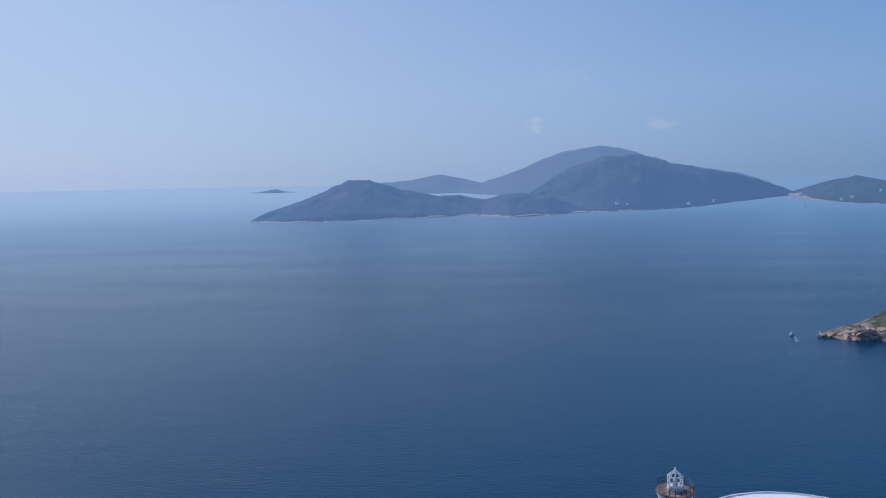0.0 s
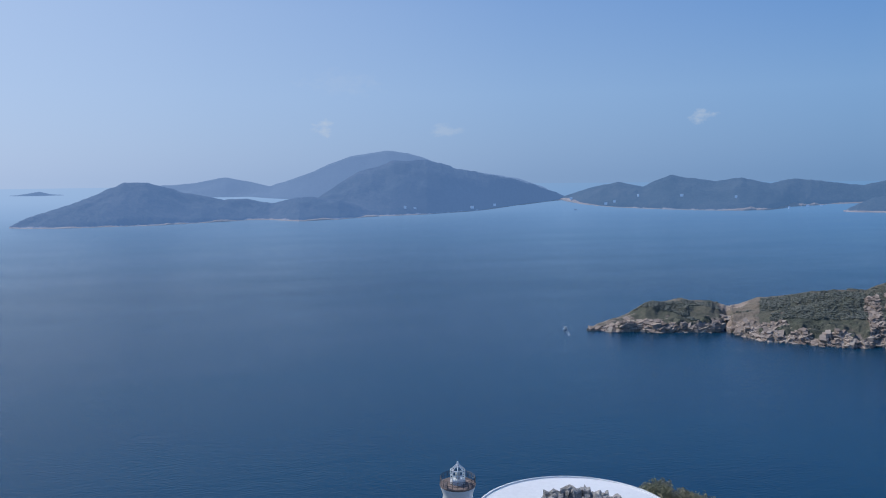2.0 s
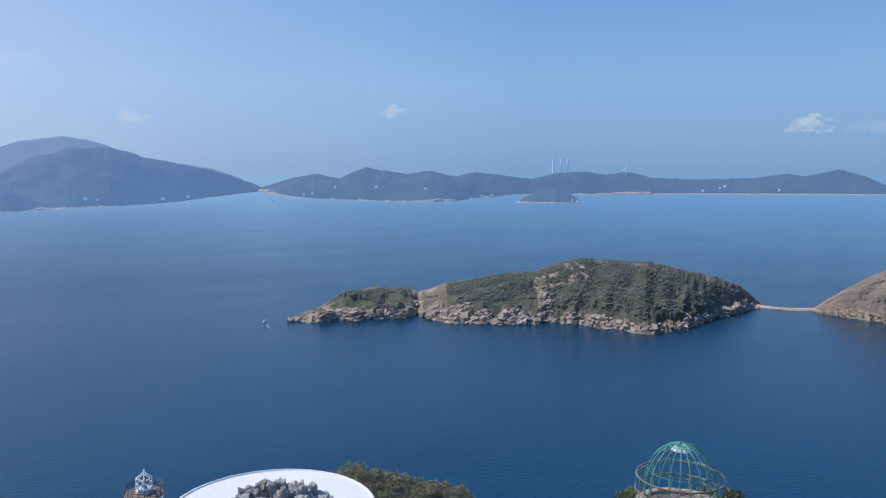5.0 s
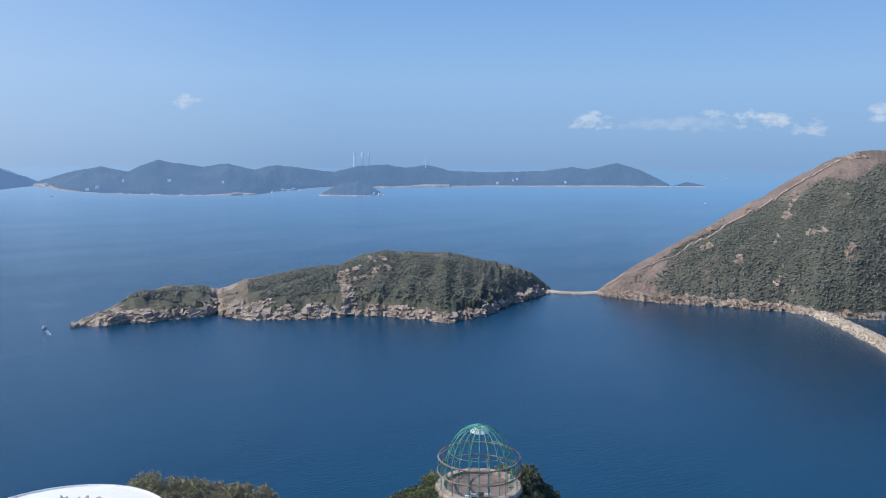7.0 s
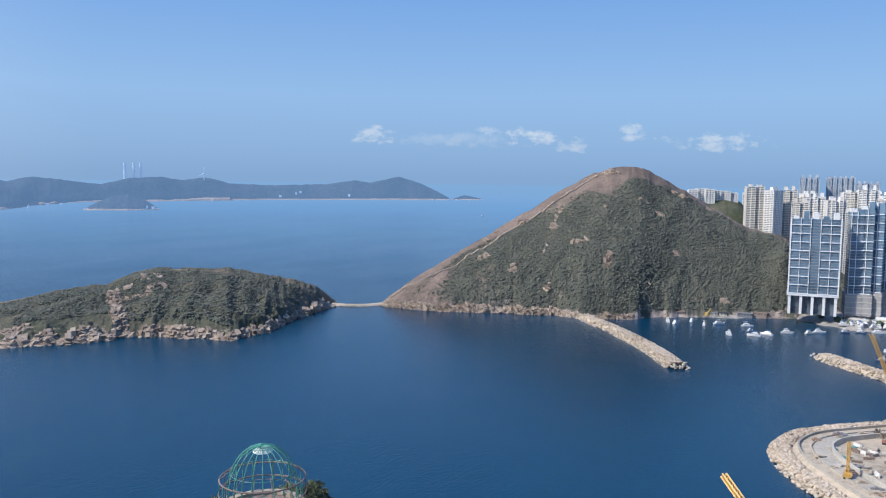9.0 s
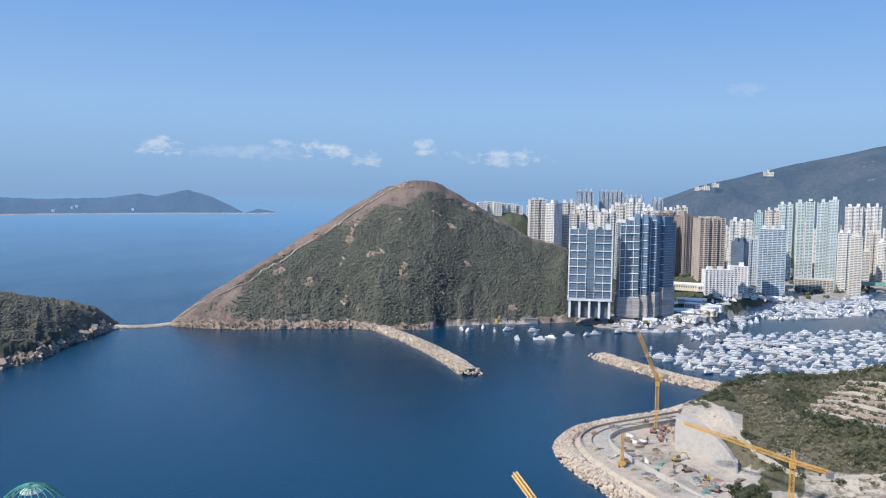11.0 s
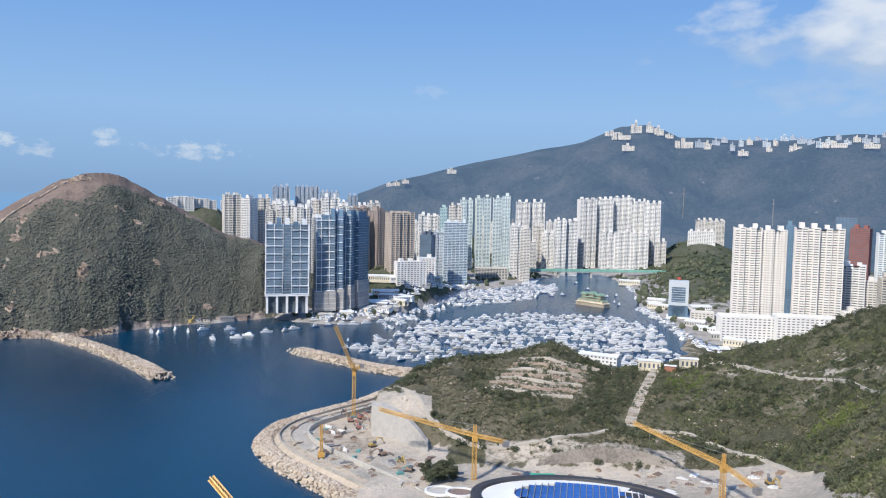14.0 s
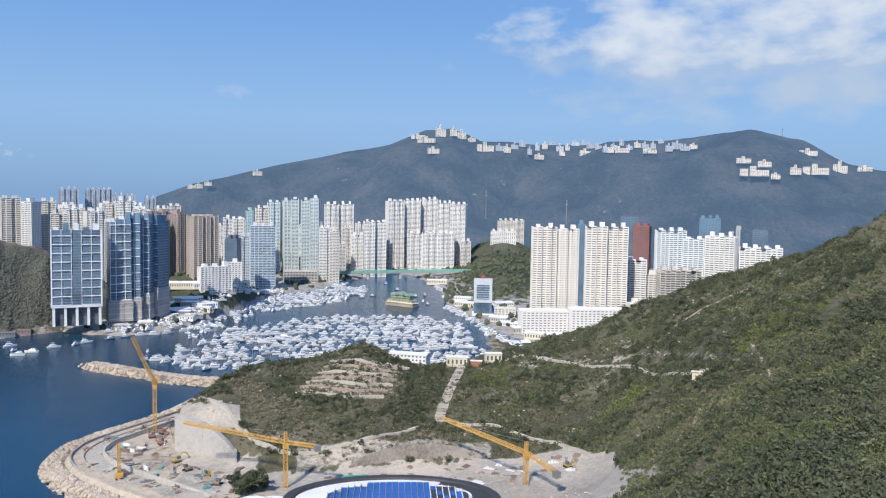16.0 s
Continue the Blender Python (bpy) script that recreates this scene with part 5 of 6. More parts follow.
def crane(foot, top, tip, tail, label, width=2.1):
    """A tower crane; foot, top, tip and tail are world places."""
    ob = thing("tower_crane", Matrix.Translation(foot), label, "crane", "yellow cranes")
    f, t, e, c = Vector(), top - foot, tip - foot, tail - foot
    part("mast", lattice(f, t, width, 0.2), YELLOW, ob)
    part("jib", lattice(t + Vector((0, 0, 1)), e, width * 0.85, 0.18), YELLOW, ob)
    part("counter_jib", lattice(t + Vector((0, 0, 1)), c, width * 0.8, 0.18), YELLOW, ob)
    part("cab", box(t.x - 1.4, t.x + 1.4, t.y - 1.4, t.y + 1.4, t.z - 2.4, t.z + 0.4), YELLOW, ob)
    part("counterweight", box(c.x - 1.6, c.x + 1.6, c.y - 1.6, c.y + 1.6, c.z - 2.6, c.z + 0.6), STEEL, ob, "grey counterweight")
    part("head", lattice(t + Vector((0, 0, 1)), t + Vector((0, 0, 7)), 1.4, 0.2), YELLOW, ob)
    part("tie_rod", rod(t + Vector((0, 0, 7)), e * 0.75 + t * 0.25 + Vector((0, 0, 0.8)), 0.1, 3), STEEL, ob)
    part("tie_rod", rod(t + Vector((0, 0, 7)), c + Vector((0, 0, 0.8)), 0.1, 3), STEEL, ob)
    part("hook_rope", rod(e * 0.8 + t * 0.2, e * 0.8 + t * 0.2 - Vector((0, 0, 9)), 0.08, 3), STEEL, ob)
    return ob


crane(polar(95.47, 590, 5.5), polar(95.47, 590, 39), polar(94.1, 582, 75), polar(96.0, 594, 44), "yellow luffing tower crane with raised jib at the site")
crane(polar(104.26, 452, 9), polar(104.26, 452, 34), polar(97.3, 497, 37), polar(106.5, 442, 35), "yellow flat-jib tower crane over the site")
crane(polar(121.5, 428, 18), polar(121.5, 428, 36), polar(115.45, 480, 40), polar(123.7, 405, 35), "yellow tower crane beside the concrete slabs")
p = polar(89.6, 372, 6)
ob = thing("mobile_crane", Matrix.Translation(p), "yellow mobile crane with raised lattice boom", "crane", "yellow cranes")
part("boom", lattice((0, 0, 2), polar(85.6, 402, 31) - p, 2.2, 0.5, 2.0), YELLOW, ob)
part("carrier", box(-6, 6, -1.6, 1.6, 0.6, 2.6), YELLOW, ob)
for s in (-4, 0, 4):
    part("wheel", rod((s, -1.7, 0.8), (s, 1.7, 0.8), 0.8, 12), DARK, ob)
p = polar(93.2, 500, 5.5)
ob = thing("piling_rig", Matrix.Translation(p), "yellow piling rig with upright mast on the sea wall road", "rig")
part("mast", lattice((0, 0, 1), (0.8, 0, 21), 1.5, 0.25), YELLOW, ob)
part("body", box(-2.2, 2.2, -2, 2, 0.8, 3.6), YELLOW, ob)
for s in (-1.6, 1.6):
    part("track", box(-2.6, 2.6, s - 0.5, s + 0.5, 0, 0.9), DARK, ob)

# ---- oval hall with a blue glazed roof ----
ob = thing("oval_hall", facing(111.9, 392, 8), "oval building with black rim, white roof and blue glazed skylight", "building")
def ellipse(rx, ry, z, n=96, cx=0.0, cy=0.0):
    return [(cx + rx * math.cos(2 * math.pi * i / n), cy + ry * math.sin(2 * math.pi * i / n), z) for i in range(n)]
def oval(rings):
    n = len(rings[0])
    v = [p for r in rings for p in r]
    return v, [(j * n + i, j * n + (i + 1) % n, (j + 1) * n + (i + 1) % n, (j + 1) * n + i) for j in range(len(rings) - 1) for i in range(n)]
part("wall", oval([ellipse(50, 30, 0), ellipse(50, 30, 13)]), CONCRETE, ob)
part("rim", oval([ellipse(50, 30, 12), ellipse(54, 33, 13), ellipse(54, 33, 16.2), ellipse(52.8, 32, 16.6), ellipse(49, 28.5, 16.4), ellipse(48.6, 28, 15)]), DARK, ob, "black roof rim")
part("roof_deck", oval([ellipse(48.8, 28.2, 15.2), ellipse(40, 22, 15.4, 96, 2, 1), ellipse(36.5, 17.8, 15.4, 96, 3, 1)]), WHITE, ob, "white roof deck")
part("skylight_kerb", oval([ellipse(36.6, 18, 15.3, 96, 3, 1), ellipse(36.6, 18, 16.8, 96, 3, 1), ellipse(35.4, 17, 16.8, 96, 3, 1), ellipse(35.4, 17, 14.6, 96, 3, 1)]), WHITE, ob)
arc = [radians(-58 + 116 * k / 40) for k in range(41)]
part("dark_deck", ([(48.4 * math.cos(a), 27.8 * math.sin(a), 15.7) for a in arc] + [(3 + 37.2 * math.cos(a), 1 + 18.6 * math.sin(a), 15.7) for a in arc], [(k + 1, k, 41 + k, 42 + k) for k in range(40)]), DARK, ob, "black deck at the narrow end")
for b, d, rx, ry, z, inner in ((101.9, 424, 9, 7, 12, CONCRETE), (103.3, 420, 8, 6.5, 13, RUST)):
    can = thing("oval_canopy", facing(b, d, 7), "small oval canopy with a raised pale rim at the site", "building", "oval canopies")
    part("wall", oval([ellipse(rx - 1, ry - 1, 0, 40), ellipse(rx - 1, ry - 1, z - 7, 40)]), SITE_WALL, can)
    part("rim", oval([ellipse(rx - 1, ry - 1, z - 7.6, 40), ellipse(rx, ry, z - 7, 40), ellipse(rx, ry, z - 5.8, 40), ellipse(rx - 1.2, ry - 1.2, z - 5.8, 40), ellipse(rx - 1.2, ry - 1.2, z - 6.6, 40)]), WHITE, can)
    part("roof", (ellipse(rx - 1.2, ry - 1.2, z - 6.5, 40), [tuple(range(40))]), inner, can)
rnd = random.Random(51)
for i in range(22):
    x0 = 3 - 35 + 70 * i / 22
    for j in range(6):
        xm, ym = x0 + 1.6, 1 - 17 + 34 * (j + 0.5) / 6
        if ((xm - 3) / 34.5) ** 2 + ((ym - 1) / 16) ** 2 > 0.97:
            continue
        open_bay = i > 15 and rnd.random() < 0.7
        h = 16.3 + 1.2 * (1 - ((xm - 3) / 36) ** 2)
        part("pane", box(x0 + 0.25, x0 + 2.95, ym - 2.7, ym + 2.7, h, h + 0.12), DARK if open_bay else BLUE_GLASS, ob)
    half = 17 * math.sqrt(max(0.02, 1 - ((x0 - 3) / 35.5) ** 2))
    part("rafter", box(x0 - 0.2, x0 + 0.2, 1 - half, 1 + half, 16.2, 17.7), STEEL if i < 16 else WHITE, ob)
for k in range(60):
    b, d = rnd.uniform(107, 125.5), rnd.uniform(432, 472)
    stack("material_stack", b, d, rnd.uniform(1.5, 4), rnd.uniform(3, 8), rnd.uniform(0.5, 1.6), rnd.choice([CONCRETE, STEEL, RUST, WHITE, RUST, MACHINE[3]]), "stacked building materials on the bare slope", rnd.uniform(0, 180))
foot = curve([(108.5, 470), (111.5, 476), (115, 478), (118.6, 476)], 40)
verts = []
for k, p in enumerate(foot):
    u = k / 39
    low = ground_z(math.degrees(math.atan2(p.x, p.y)), p.length) - 1
    top = low + 9.5 * math.sin(math.pi * u) ** 0.6 + 1.2 * fbm(p.x / 6, p.y / 6)
    o = p.normalized()
    verts += [p + Vector((0, 0, low)), p + o * (1.5 + fbm(p.x / 4, 1.0)) + Vector((0, 0, (low + top) / 2)), p + o * 3 + Vector((0, 0, top)), p + o * 5 + Vector((0, 0, top - 2))]
tagged(part("rock_cut", (verts, [t[::-1] for t in grid_faces(40, 4)]), ROCK_DARK), "rough grey rock cutting behind the oval hall", "wall", "", "structure")
ob = thing("green_tarpaulin", facing(109.2, 452, ground_z(109.2, 452) + 1, 8), "green tarpaulin roof over site stores", "shelter")
part("sheet", box(-7, 7, -3, 3, 1.6, 2.0), plain("green_sheet", (0.06, 0.42, 0.28), 0.6), ob)
for x in (-6, 6):
    part("post", box(x - 0.2, x + 0.2, -0.2, 0.2, -1.6, 1.6), STEEL, ob)


# ---- paths, terraces and houses on the headland ----
def draped(name, points, wide, mat, label, lift=0.5, n=80):
    ln = curve(points, n)
    ln = [Vector((p.x, p.y, ground_z(math.degrees(math.atan2(p.x, p.y)), math.hypot(p.x, p.y)) + lift)) for p in ln]
    return tagged(part(name, ribbon(ln, [(-wide / 2 - 0.3, -2), (-wide / 2, 0.2), (wide / 2, 0.2), (wide / 2 + 0.3, -2)]), mat), label, "path", "", "structure")
PALE_PATH = plain("pale_path", (0.48, 0.44, 0.38), 0.9, vary=0.15)
draped("path", [(105.5, 492), (107.5, 494), (110, 500), (112, 512), (114, 528), (115.4, 540), (117, 532), (119.5, 524), (122.8, 492), (124.0, 484), (127.2, 450)], 2.6, PALE_PATH, "pale concrete drain path across the slope", 0.9)
draped("path", [(96.9, 600), (98.2, 592), (99.4, 572), (100.6, 548), (101.8, 522), (103.4, 500), (105, 492)], 2.4, PALE_PATH, "pale concrete path along the cut crest", 1.0)
draped("path", [(118.5, 690), (121.65, 684), (123.87, 642), (126.05, 620), (129.12, 570), (130.74, 528), (132.75, 484), (135.12, 456)], 3.4, PALE_PATH, "pale contour road cut across the scrub slope", 0.9, 140)
for pts, wide in (([(130.88, 366), (131.77, 368), (132.85, 378), (133.48, 404)], 2.2), ([(129.25, 448), (129.75, 412), (130.3, 395)], 1.6), ([(139.2, 240), (139.75, 250), (140.42, 266), (141.11, 277), (142, 290)], 2.6), ([(131.55, 610), (132.85, 606), (134.98, 610), (136.64, 606)], 2.0), ([(136.5, 470), (137.3, 420), (138.0, 380)], 1.6)):
    draped("path", pts, wide, TRAIL, "bare sandy track worn through the scrub", 0.5, 60)
# stepped drain: flights of pale steps up the slope
ob = thing("stair_channel", Matrix(), "pale stepped concrete drainage channel up the slope", "stairs", "", "structure")
rnd = random.Random(61)
for k in range(30):
    b, d = 115.2 + 1.6 * k / 29, 545 + 140 * k / 29
    m = facing(b, d, ground_z(b, d))
    v, f = box(-3.6, 3.6, -1.6, 1.6, -1.5, 1.6)
    part("step", ([m @ Vector(p) for p in v], f), PALE_PATH if k % 3 else SAND, ob)
# burial terraces: rows of low pale walls and small blocks
ob = thing("terraces", Matrix(), "stepped hillside terraces with rows of small pale stones", "terraces", "", "structure")
for row in range(7):
    d = 582 + 13 * row
    b0, b1 = 104.8 + 0.42 * row, 111.2 + 0.30 * row
    pts = [(b0 + (b1 - b0) * k / 8, d + 3 * math.sin(k)) for k in range(9)]
    ln = [Vector((p.x, p.y, ground_z(math.degrees(math.atan2(p.x, p.y)), math.hypot(p.x, p.y)))) for p in curve(pts, 40)]
    part("terrace_wall", ribbon(ln, [(-1.2, -1), (-1.0, 1.9), (0.8, 2.0), (1.0, -1)]), TRAIL if row % 2 else PALE_PATH, ob)
spots = []
for row in range(7):
    for k in range(110):
        d, b = 584 + 13 * row + rnd.uniform(-3, 6), rnd.uniform(105.0 + 0.42 * row, 111.1 + 0.30 * row)
        p = polar(b, d)
        spots.append((p.x, p.y, ground_z(b, d) + 1.2, rnd.uniform(0.4, 0.9)))
st = clumps("small_stones", spots, RUBBLE, 62, "small pale stones", "")
st.parent = ob


def shed(b, d, w, depth, h, mat, roof, label, turn=0, z=None, rows=2, name="shed"):
    z = ground_z(b, d) - 0.6 if z is None else z
    ob = thing(name, facing(b, d, z, turn), label, "building", "low houses")
    part("wall", box(-w / 2, w / 2, -depth / 2, depth / 2, -2, h), mat, ob)
    part("roof", ([(x, y, zz) for x in (-w / 2 - 0.5, w / 2 + 0.5) for y, zz in ((-depth / 2 - 0.5, h), (0, h + depth * 0.12), (depth / 2 + 0.5, h))], [(0, 1, 4, 3), (1, 2, 5, 4), (0, 2, 1), (3, 4, 5), (0, 3, 5, 2)]), roof, ob)
    n = max(2, int(w / 3.2))
    for r in range(rows):
        for k in range(n):
            cx = -w / 2 + (k + 0.5) * w / n
            zz = h * (r + 0.35) / rows
            part("window", box(cx - 0.8, cx + 0.8, -depth / 2 - 0.06, -depth / 2 + 0.1, zz, zz + h / rows * 0.42), GLASS_DARK, ob)
    return ob


CREAM = plain("cream_wall", (0.70, 0.64, 0.50), 0.8, vary=0.08)
ROOF_WHITE = plain("white_sheet_roof", (0.76, 0.77, 0.77), 0.5, vary=0.08)
shed(113.0, 700, 34, 13, 9.5, WHITE, ROOF_WHITE, "long white two-storey shed on the ridge", -18, None, 3)
shed(116.4, 690, 18, 9, 8.5, CREAM, ROOF_WHITE, "cream flat-roofed house at the stair head", 0, None, 1)
shed(119.0, 690, 14, 8, 8.5, CREAM, ROOF_WHITE, "cream house with white roof on the ridge", 10, None, 1)
shed(117.8, 684, 9, 6, 5, plain("brick_red", (0.42, 0.18, 0.12)), ROOF_WHITE, "small brick-red hut between cream houses", 0, None, 0)
shed(133.1, 470, 5.5, 4, 4.2, CREAM, CREAM, "small square cream hut in the scrub", 0, None, 0)
# yard sheds along the town shore
rnd = random.Random(71)
for b, d, w in ((93.2, 1092, 26), (94.4, 1100, 30), (95.4, 1128, 40), (96.6, 1150, 44), (97.6, 1190, 40), (96.0, 1180, 30), (98.6, 1230, 36), (99.6, 1262, 30), (97.3, 1230, 50), (100.8, 1310, 40), (102.3, 1390, 36), (94.9, 1085, 18),
                (116.8, 1330, 30), (117.0, 1260, 34), (119.4, 1110, 26), (120.2, 1080, 30), (121.0, 1020, 26), (119.6, 1260, 30), (121.4, 1180, 36), (122.4, 1100, 30), (114.9, 1590, 40), (120.9, 960, 22), (122.0, 980, 24), (123.4, 985, 26)):
    shed(b, d, w, rnd.uniform(12, 20), rnd.uniform(4, 8), rnd.choice((WHITE, CREAM, CONCRETE)), ROOF_WHITE, "low white-roofed boatyard shed on the shore", rnd.uniform(-25, 25), town_height(b, d), 1, "boatyard_shed")
for k in range(34):
    b = rnd.uniform(93, 101.5)
    d = np.interp(b, [q[0] for q in TG], [q[1] for q in TG]) + rnd.uniform(10, 85)
    shed(b, d, rnd.uniform(8, 26), rnd.uniform(7, 14), rnd.uniform(3, 6.5), rnd.choice((WHITE, CREAM, CONCRETE, STEEL)), rnd.choice((ROOF_WHITE, ROOF_WHITE, CONCRETE)), "low pale-roofed boatyard shed on the shore", rnd.uniform(-30, 30), town_height(b, d), 1, "boatyard_shed")
for b in (79.2, 80.6, 82.3, 83.8, 85.2, 86.6, 81.4, 84.6, 87.6, 88.5):
    d = np.interp(b, [q[0] for q in TG], [q[1] for q in TG]) + rnd.uniform(0, 10)
    shed(b, d, rnd.uniform(8, 18), 8, rnd.uniform(3, 5), rnd.choice((CREAM, STEEL, RUST, CONCRETE)), rnd.choice((DARK, RUST, STEEL)), "ramshackle waterside workshop below the hill", rnd.uniform(-15, 15), 2.0, 1, "workshop")
ob = thing("excavator", facing(84.2, 1052, 2.5, 60), "bright yellow digger on the shore", "excavator", "site machines")
part("house", box(-3, 3, -2, 2, 1, 5), MACHINE[1], ob)
part("boom", tube([(2, 0, 4), (7, 0, 9), (10, 0, 5)], 0.7), MACHINE[1], ob)

# ---- boats ----
HULLS = [plain("boat_white", (0.74, 0.745, 0.75), 0.35, vary=0.06), plain("boat_navy", (0.06, 0.10, 0.20), 0.35, vary=0.1), plain("boat_cream", (0.66, 0.60, 0.50), 0.4, vary=0.06), plain("boat_blue_cover", (0.10, 0.22, 0.42), 0.6, vary=0.1)]
def hull(L, B, H):
    secs = [(-0.5, 0.86, 0.0), (-0.2, 1.0, 0.0), (0.15, 0.95, 0.05), (0.38, 0.6, 0.2), (0.5, 0.04, 0.4)]
    v = []
    for u, w, r in secs:
        v += [(u * L, -B / 2 * w, H * (1 + r)), (u * L, -B / 2 * w * 0.7, -0.3), (u * L, B / 2 * w * 0.7, -0.3), (u * L, B / 2 * w, H * (1 + r))]
    f = [(i * 4 + j, (i + 1) * 4 + j, (i + 1) * 4 + j + 1, i * 4 + j + 1) for i in range(4) for j in range(3)]
    f += [(i * 4 + 3, (i + 1) * 4 + 3, (i + 1) * 4, i * 4) for i in range(4)] + [(0, 1, 2, 3), (19, 18, 17, 16)]
    return v, f
def wedge(x0, x1, y, z0, z1, s0=0.6, s1=1.6):
    return [(x0, -y, z0), (x1, -y, z0), (x1, y, z0), (x0, y, z0), (x0 + s0, -y * 0.85, z1), (x1 - s1, -y * 0.85, z1), (x1 - s1, y * 0.85, z1), (x0 + s0, y * 0.85, z1)], [(3, 2, 1, 0), (4, 5, 6, 7), (0, 1, 5, 4), (1, 2, 6, 5), (2, 3, 7, 6), (3, 0, 4, 7)]
def yacht_shapes(kind):
    L, B, H = ((11, 3.5, 1.4), (14.5, 4.2, 1.8), (7.5, 2.5, 1.0))[kind]
    shapes = [("hull", hull(L, B, H)), ("cabin", wedge(-L * 0.36, L * 0.26, B * 0.38, H, H + 1.7)), ("window_band", wedge(-L * 0.33, L * 0.235, B * 0.395, H + 0.75, H + 1.2, 0.2, 0.7))]
    if kind < 2:
        shapes += [("flybridge", wedge(-L * 0.30, L * 0.08, B * 0.30, H + 1.75, H + 2.6, 0.2, 0.8)), ("canopy", box(-L * 0.28, L * 0.02, -B * 0.28, B * 0.28, H + 3.8, H + 3.95))]
    return shapes
def yacht(kind, mat, cover, label):
    ob = thing("motor_yacht" if kind < 2 else "motorboat", Matrix(), label, "boat", "moored boats")
    for name, shape in yacht_shapes(kind):
        part(name, shape, GLASS_DARK if name == "window_band" else cover if name == "canopy" else mat if name == "hull" else HULLS[0], ob)
    return ob
KINDS = [yacht(0, HULLS[0], HULLS[0], "white motor yacht moored with a flybridge"), yacht(1, HULLS[0], HULLS[3], "large white motor yacht with blue canopy, moored"), yacht(2, HULLS[0], HULLS[0], "small white motorboat at its mooring"),
         yacht(0, HULLS[1], HULLS[0], "navy-hulled motor yacht with white cabin, moored"), yacht(1, HULLS[0], HULLS[0], "large white motor yacht with flybridge, moored"), yacht(0, HULLS[2], HULLS[3], "cream motor yacht with blue canopy, moored")]
rnd = random.Random(81)
moor = []
for row in range(31):
    d = 806 + 11.6 * row
    lo = np.interp(d, [806, 872, 962, 1072, 1163], [98.0, 94.6, 97.0, 101.0, 106.5]) + rnd.uniform(0, 1.5)
    hi = np.interp(d, [806, 900, 1000, 1100, 1163], [118.3, 118.4, 117.3, 116.6, 113.5])
    b = lo
    while b < hi:
        if rnd.random() > 0.2 and (row % 4 or rnd.random() < 0.15):
            moor.append((b, d + rnd.uniform(-2, 2), rnd.gauss(12, 14) + (180 if rnd.random() < 0.45 else 0)))
        b += math.degrees(rnd.uniform(10.5, 16) / d)
far = []
for _ in range(150):
    b = rnd.uniform(97.5, 108.5)
    shore = np.interp(b, [q[0] for q in TG], [q[1] for q in TG])
    far.append((b, shore - rnd.uniform(6, 60) - (60 if rnd.random() < 0.3 else 0), rnd.uniform(0, 360)))
for _ in range(90):
    b = rnd.uniform(114.6, 121)
    shore = np.interp(b, [q[0] for q in TG], [q[1] for q in TG])
    far.append((b, shore - rnd.uniform(5, 45), rnd.uniform(0, 360)))
for _ in range(340):
    b = rnd.uniform(101.4, 109.8)
    d = rnd.uniform(float(np.interp(b, [101.4, 103, 107, 109.8], [1270, 1215, 1290, 1420])), float(np.interp(b, [101.4, 104, 107, 109.8], [1285, 1420, 1500, 1560])))
    if int(d / 16) % 3:
        far.append((b, d, rnd.gauss(20, 25)))
for _ in range(180):
    b = rnd.uniform(92.5, 104)
    shore = np.interp(b, [q[0] for q in TG], [q[1] for q in TG])
    far.append((b, shore + rnd.uniform(4, 60), rnd.uniform(0, 360)))
moor.sort(key=lambda q: q[1])
single, rest = moor[:285], moor[285:] + far
placed = 0
for b, d, turn in single:
    k = rnd.choices(range(6), (26, 16, 28, 10, 10, 10))[0]
    m = facing(b, d, 0.0, turn)
    if placed < 6 and k == placed:
        KINDS[k].matrix_basis = m
        placed += 1
    else:
        copy_thing(KINDS[k], m)
for k in range(placed, 6):
    KINDS[k].matrix_basis = facing(100 + k, 960, 0, 90)
shapes = {k: yacht_shapes(k) for k in range(3)}
for mat, names, title in ((HULLS[0], ("hull", "cabin", "flybridge"), "white hulls and cabins of many boats moored far off"), (HULLS[3], ("canopy",), "blue canopies of boats moored far off"), (GLASS_DARK, ("window_band",), "dark cabin windows of boats moored far off")):
    V, F = [], []
    r2 = random.Random(82)
    for b, d, turn in rest:
        k = r2.choices(range(3), (40, 30, 30))[0]
        m = facing(b, d, max(0.0, town_height(b, d)), turn)
        for name, (v, f) in shapes[k]:
            if name in names:
                o = len(V)
                V += [m @ Vector(p) for p in v]
                F += [tuple(i + o for i in q) for q in f]
    tagged(new("moored_boats", mesh_from("moored_boats", V, F, mat)), title, "boats", "", "stuff")
for b, d, k, turn in ((78.2, 1016, 1, 20), (78.9, 1012, 4, 0), (81.6, 1008, 4, 100), (82.2, 1000, 1, 60), (84.0, 1000, 0, 90), (85.0, 1012, 4, 30), (85.6, 948, 4, 110), (87.2, 952, 1, 170), (88.0, 965, 1, 160), (86.8, 1010, 4, 15), (89.3, 985, 4, 10), (90.6, 995, 5, 40), (91.2, 1005, 4, 20), (93.6, 1030, 3, 0),
                      (94.6, 1040, 4, 10), (95.4, 1042, 1, 0), (95.0, 930, 2, 80), (96.3, 1048, 4, 20), (97.4, 1060, 1, 15), (98.4, 1090, 4, 0), (92.7, 1022, 3, 30), (83.2, 1022, 0, 75), (87.0, 985, 2, 45), (96.0, 868, 2, 60), (97.6, 852, 0, 80), (98.4, 845, 0, 70), (99.2, 832, 0, 75), (100.0, 826, 2, 80)):
    copy_thing(KINDS[k], facing(b, d, 0, turn))
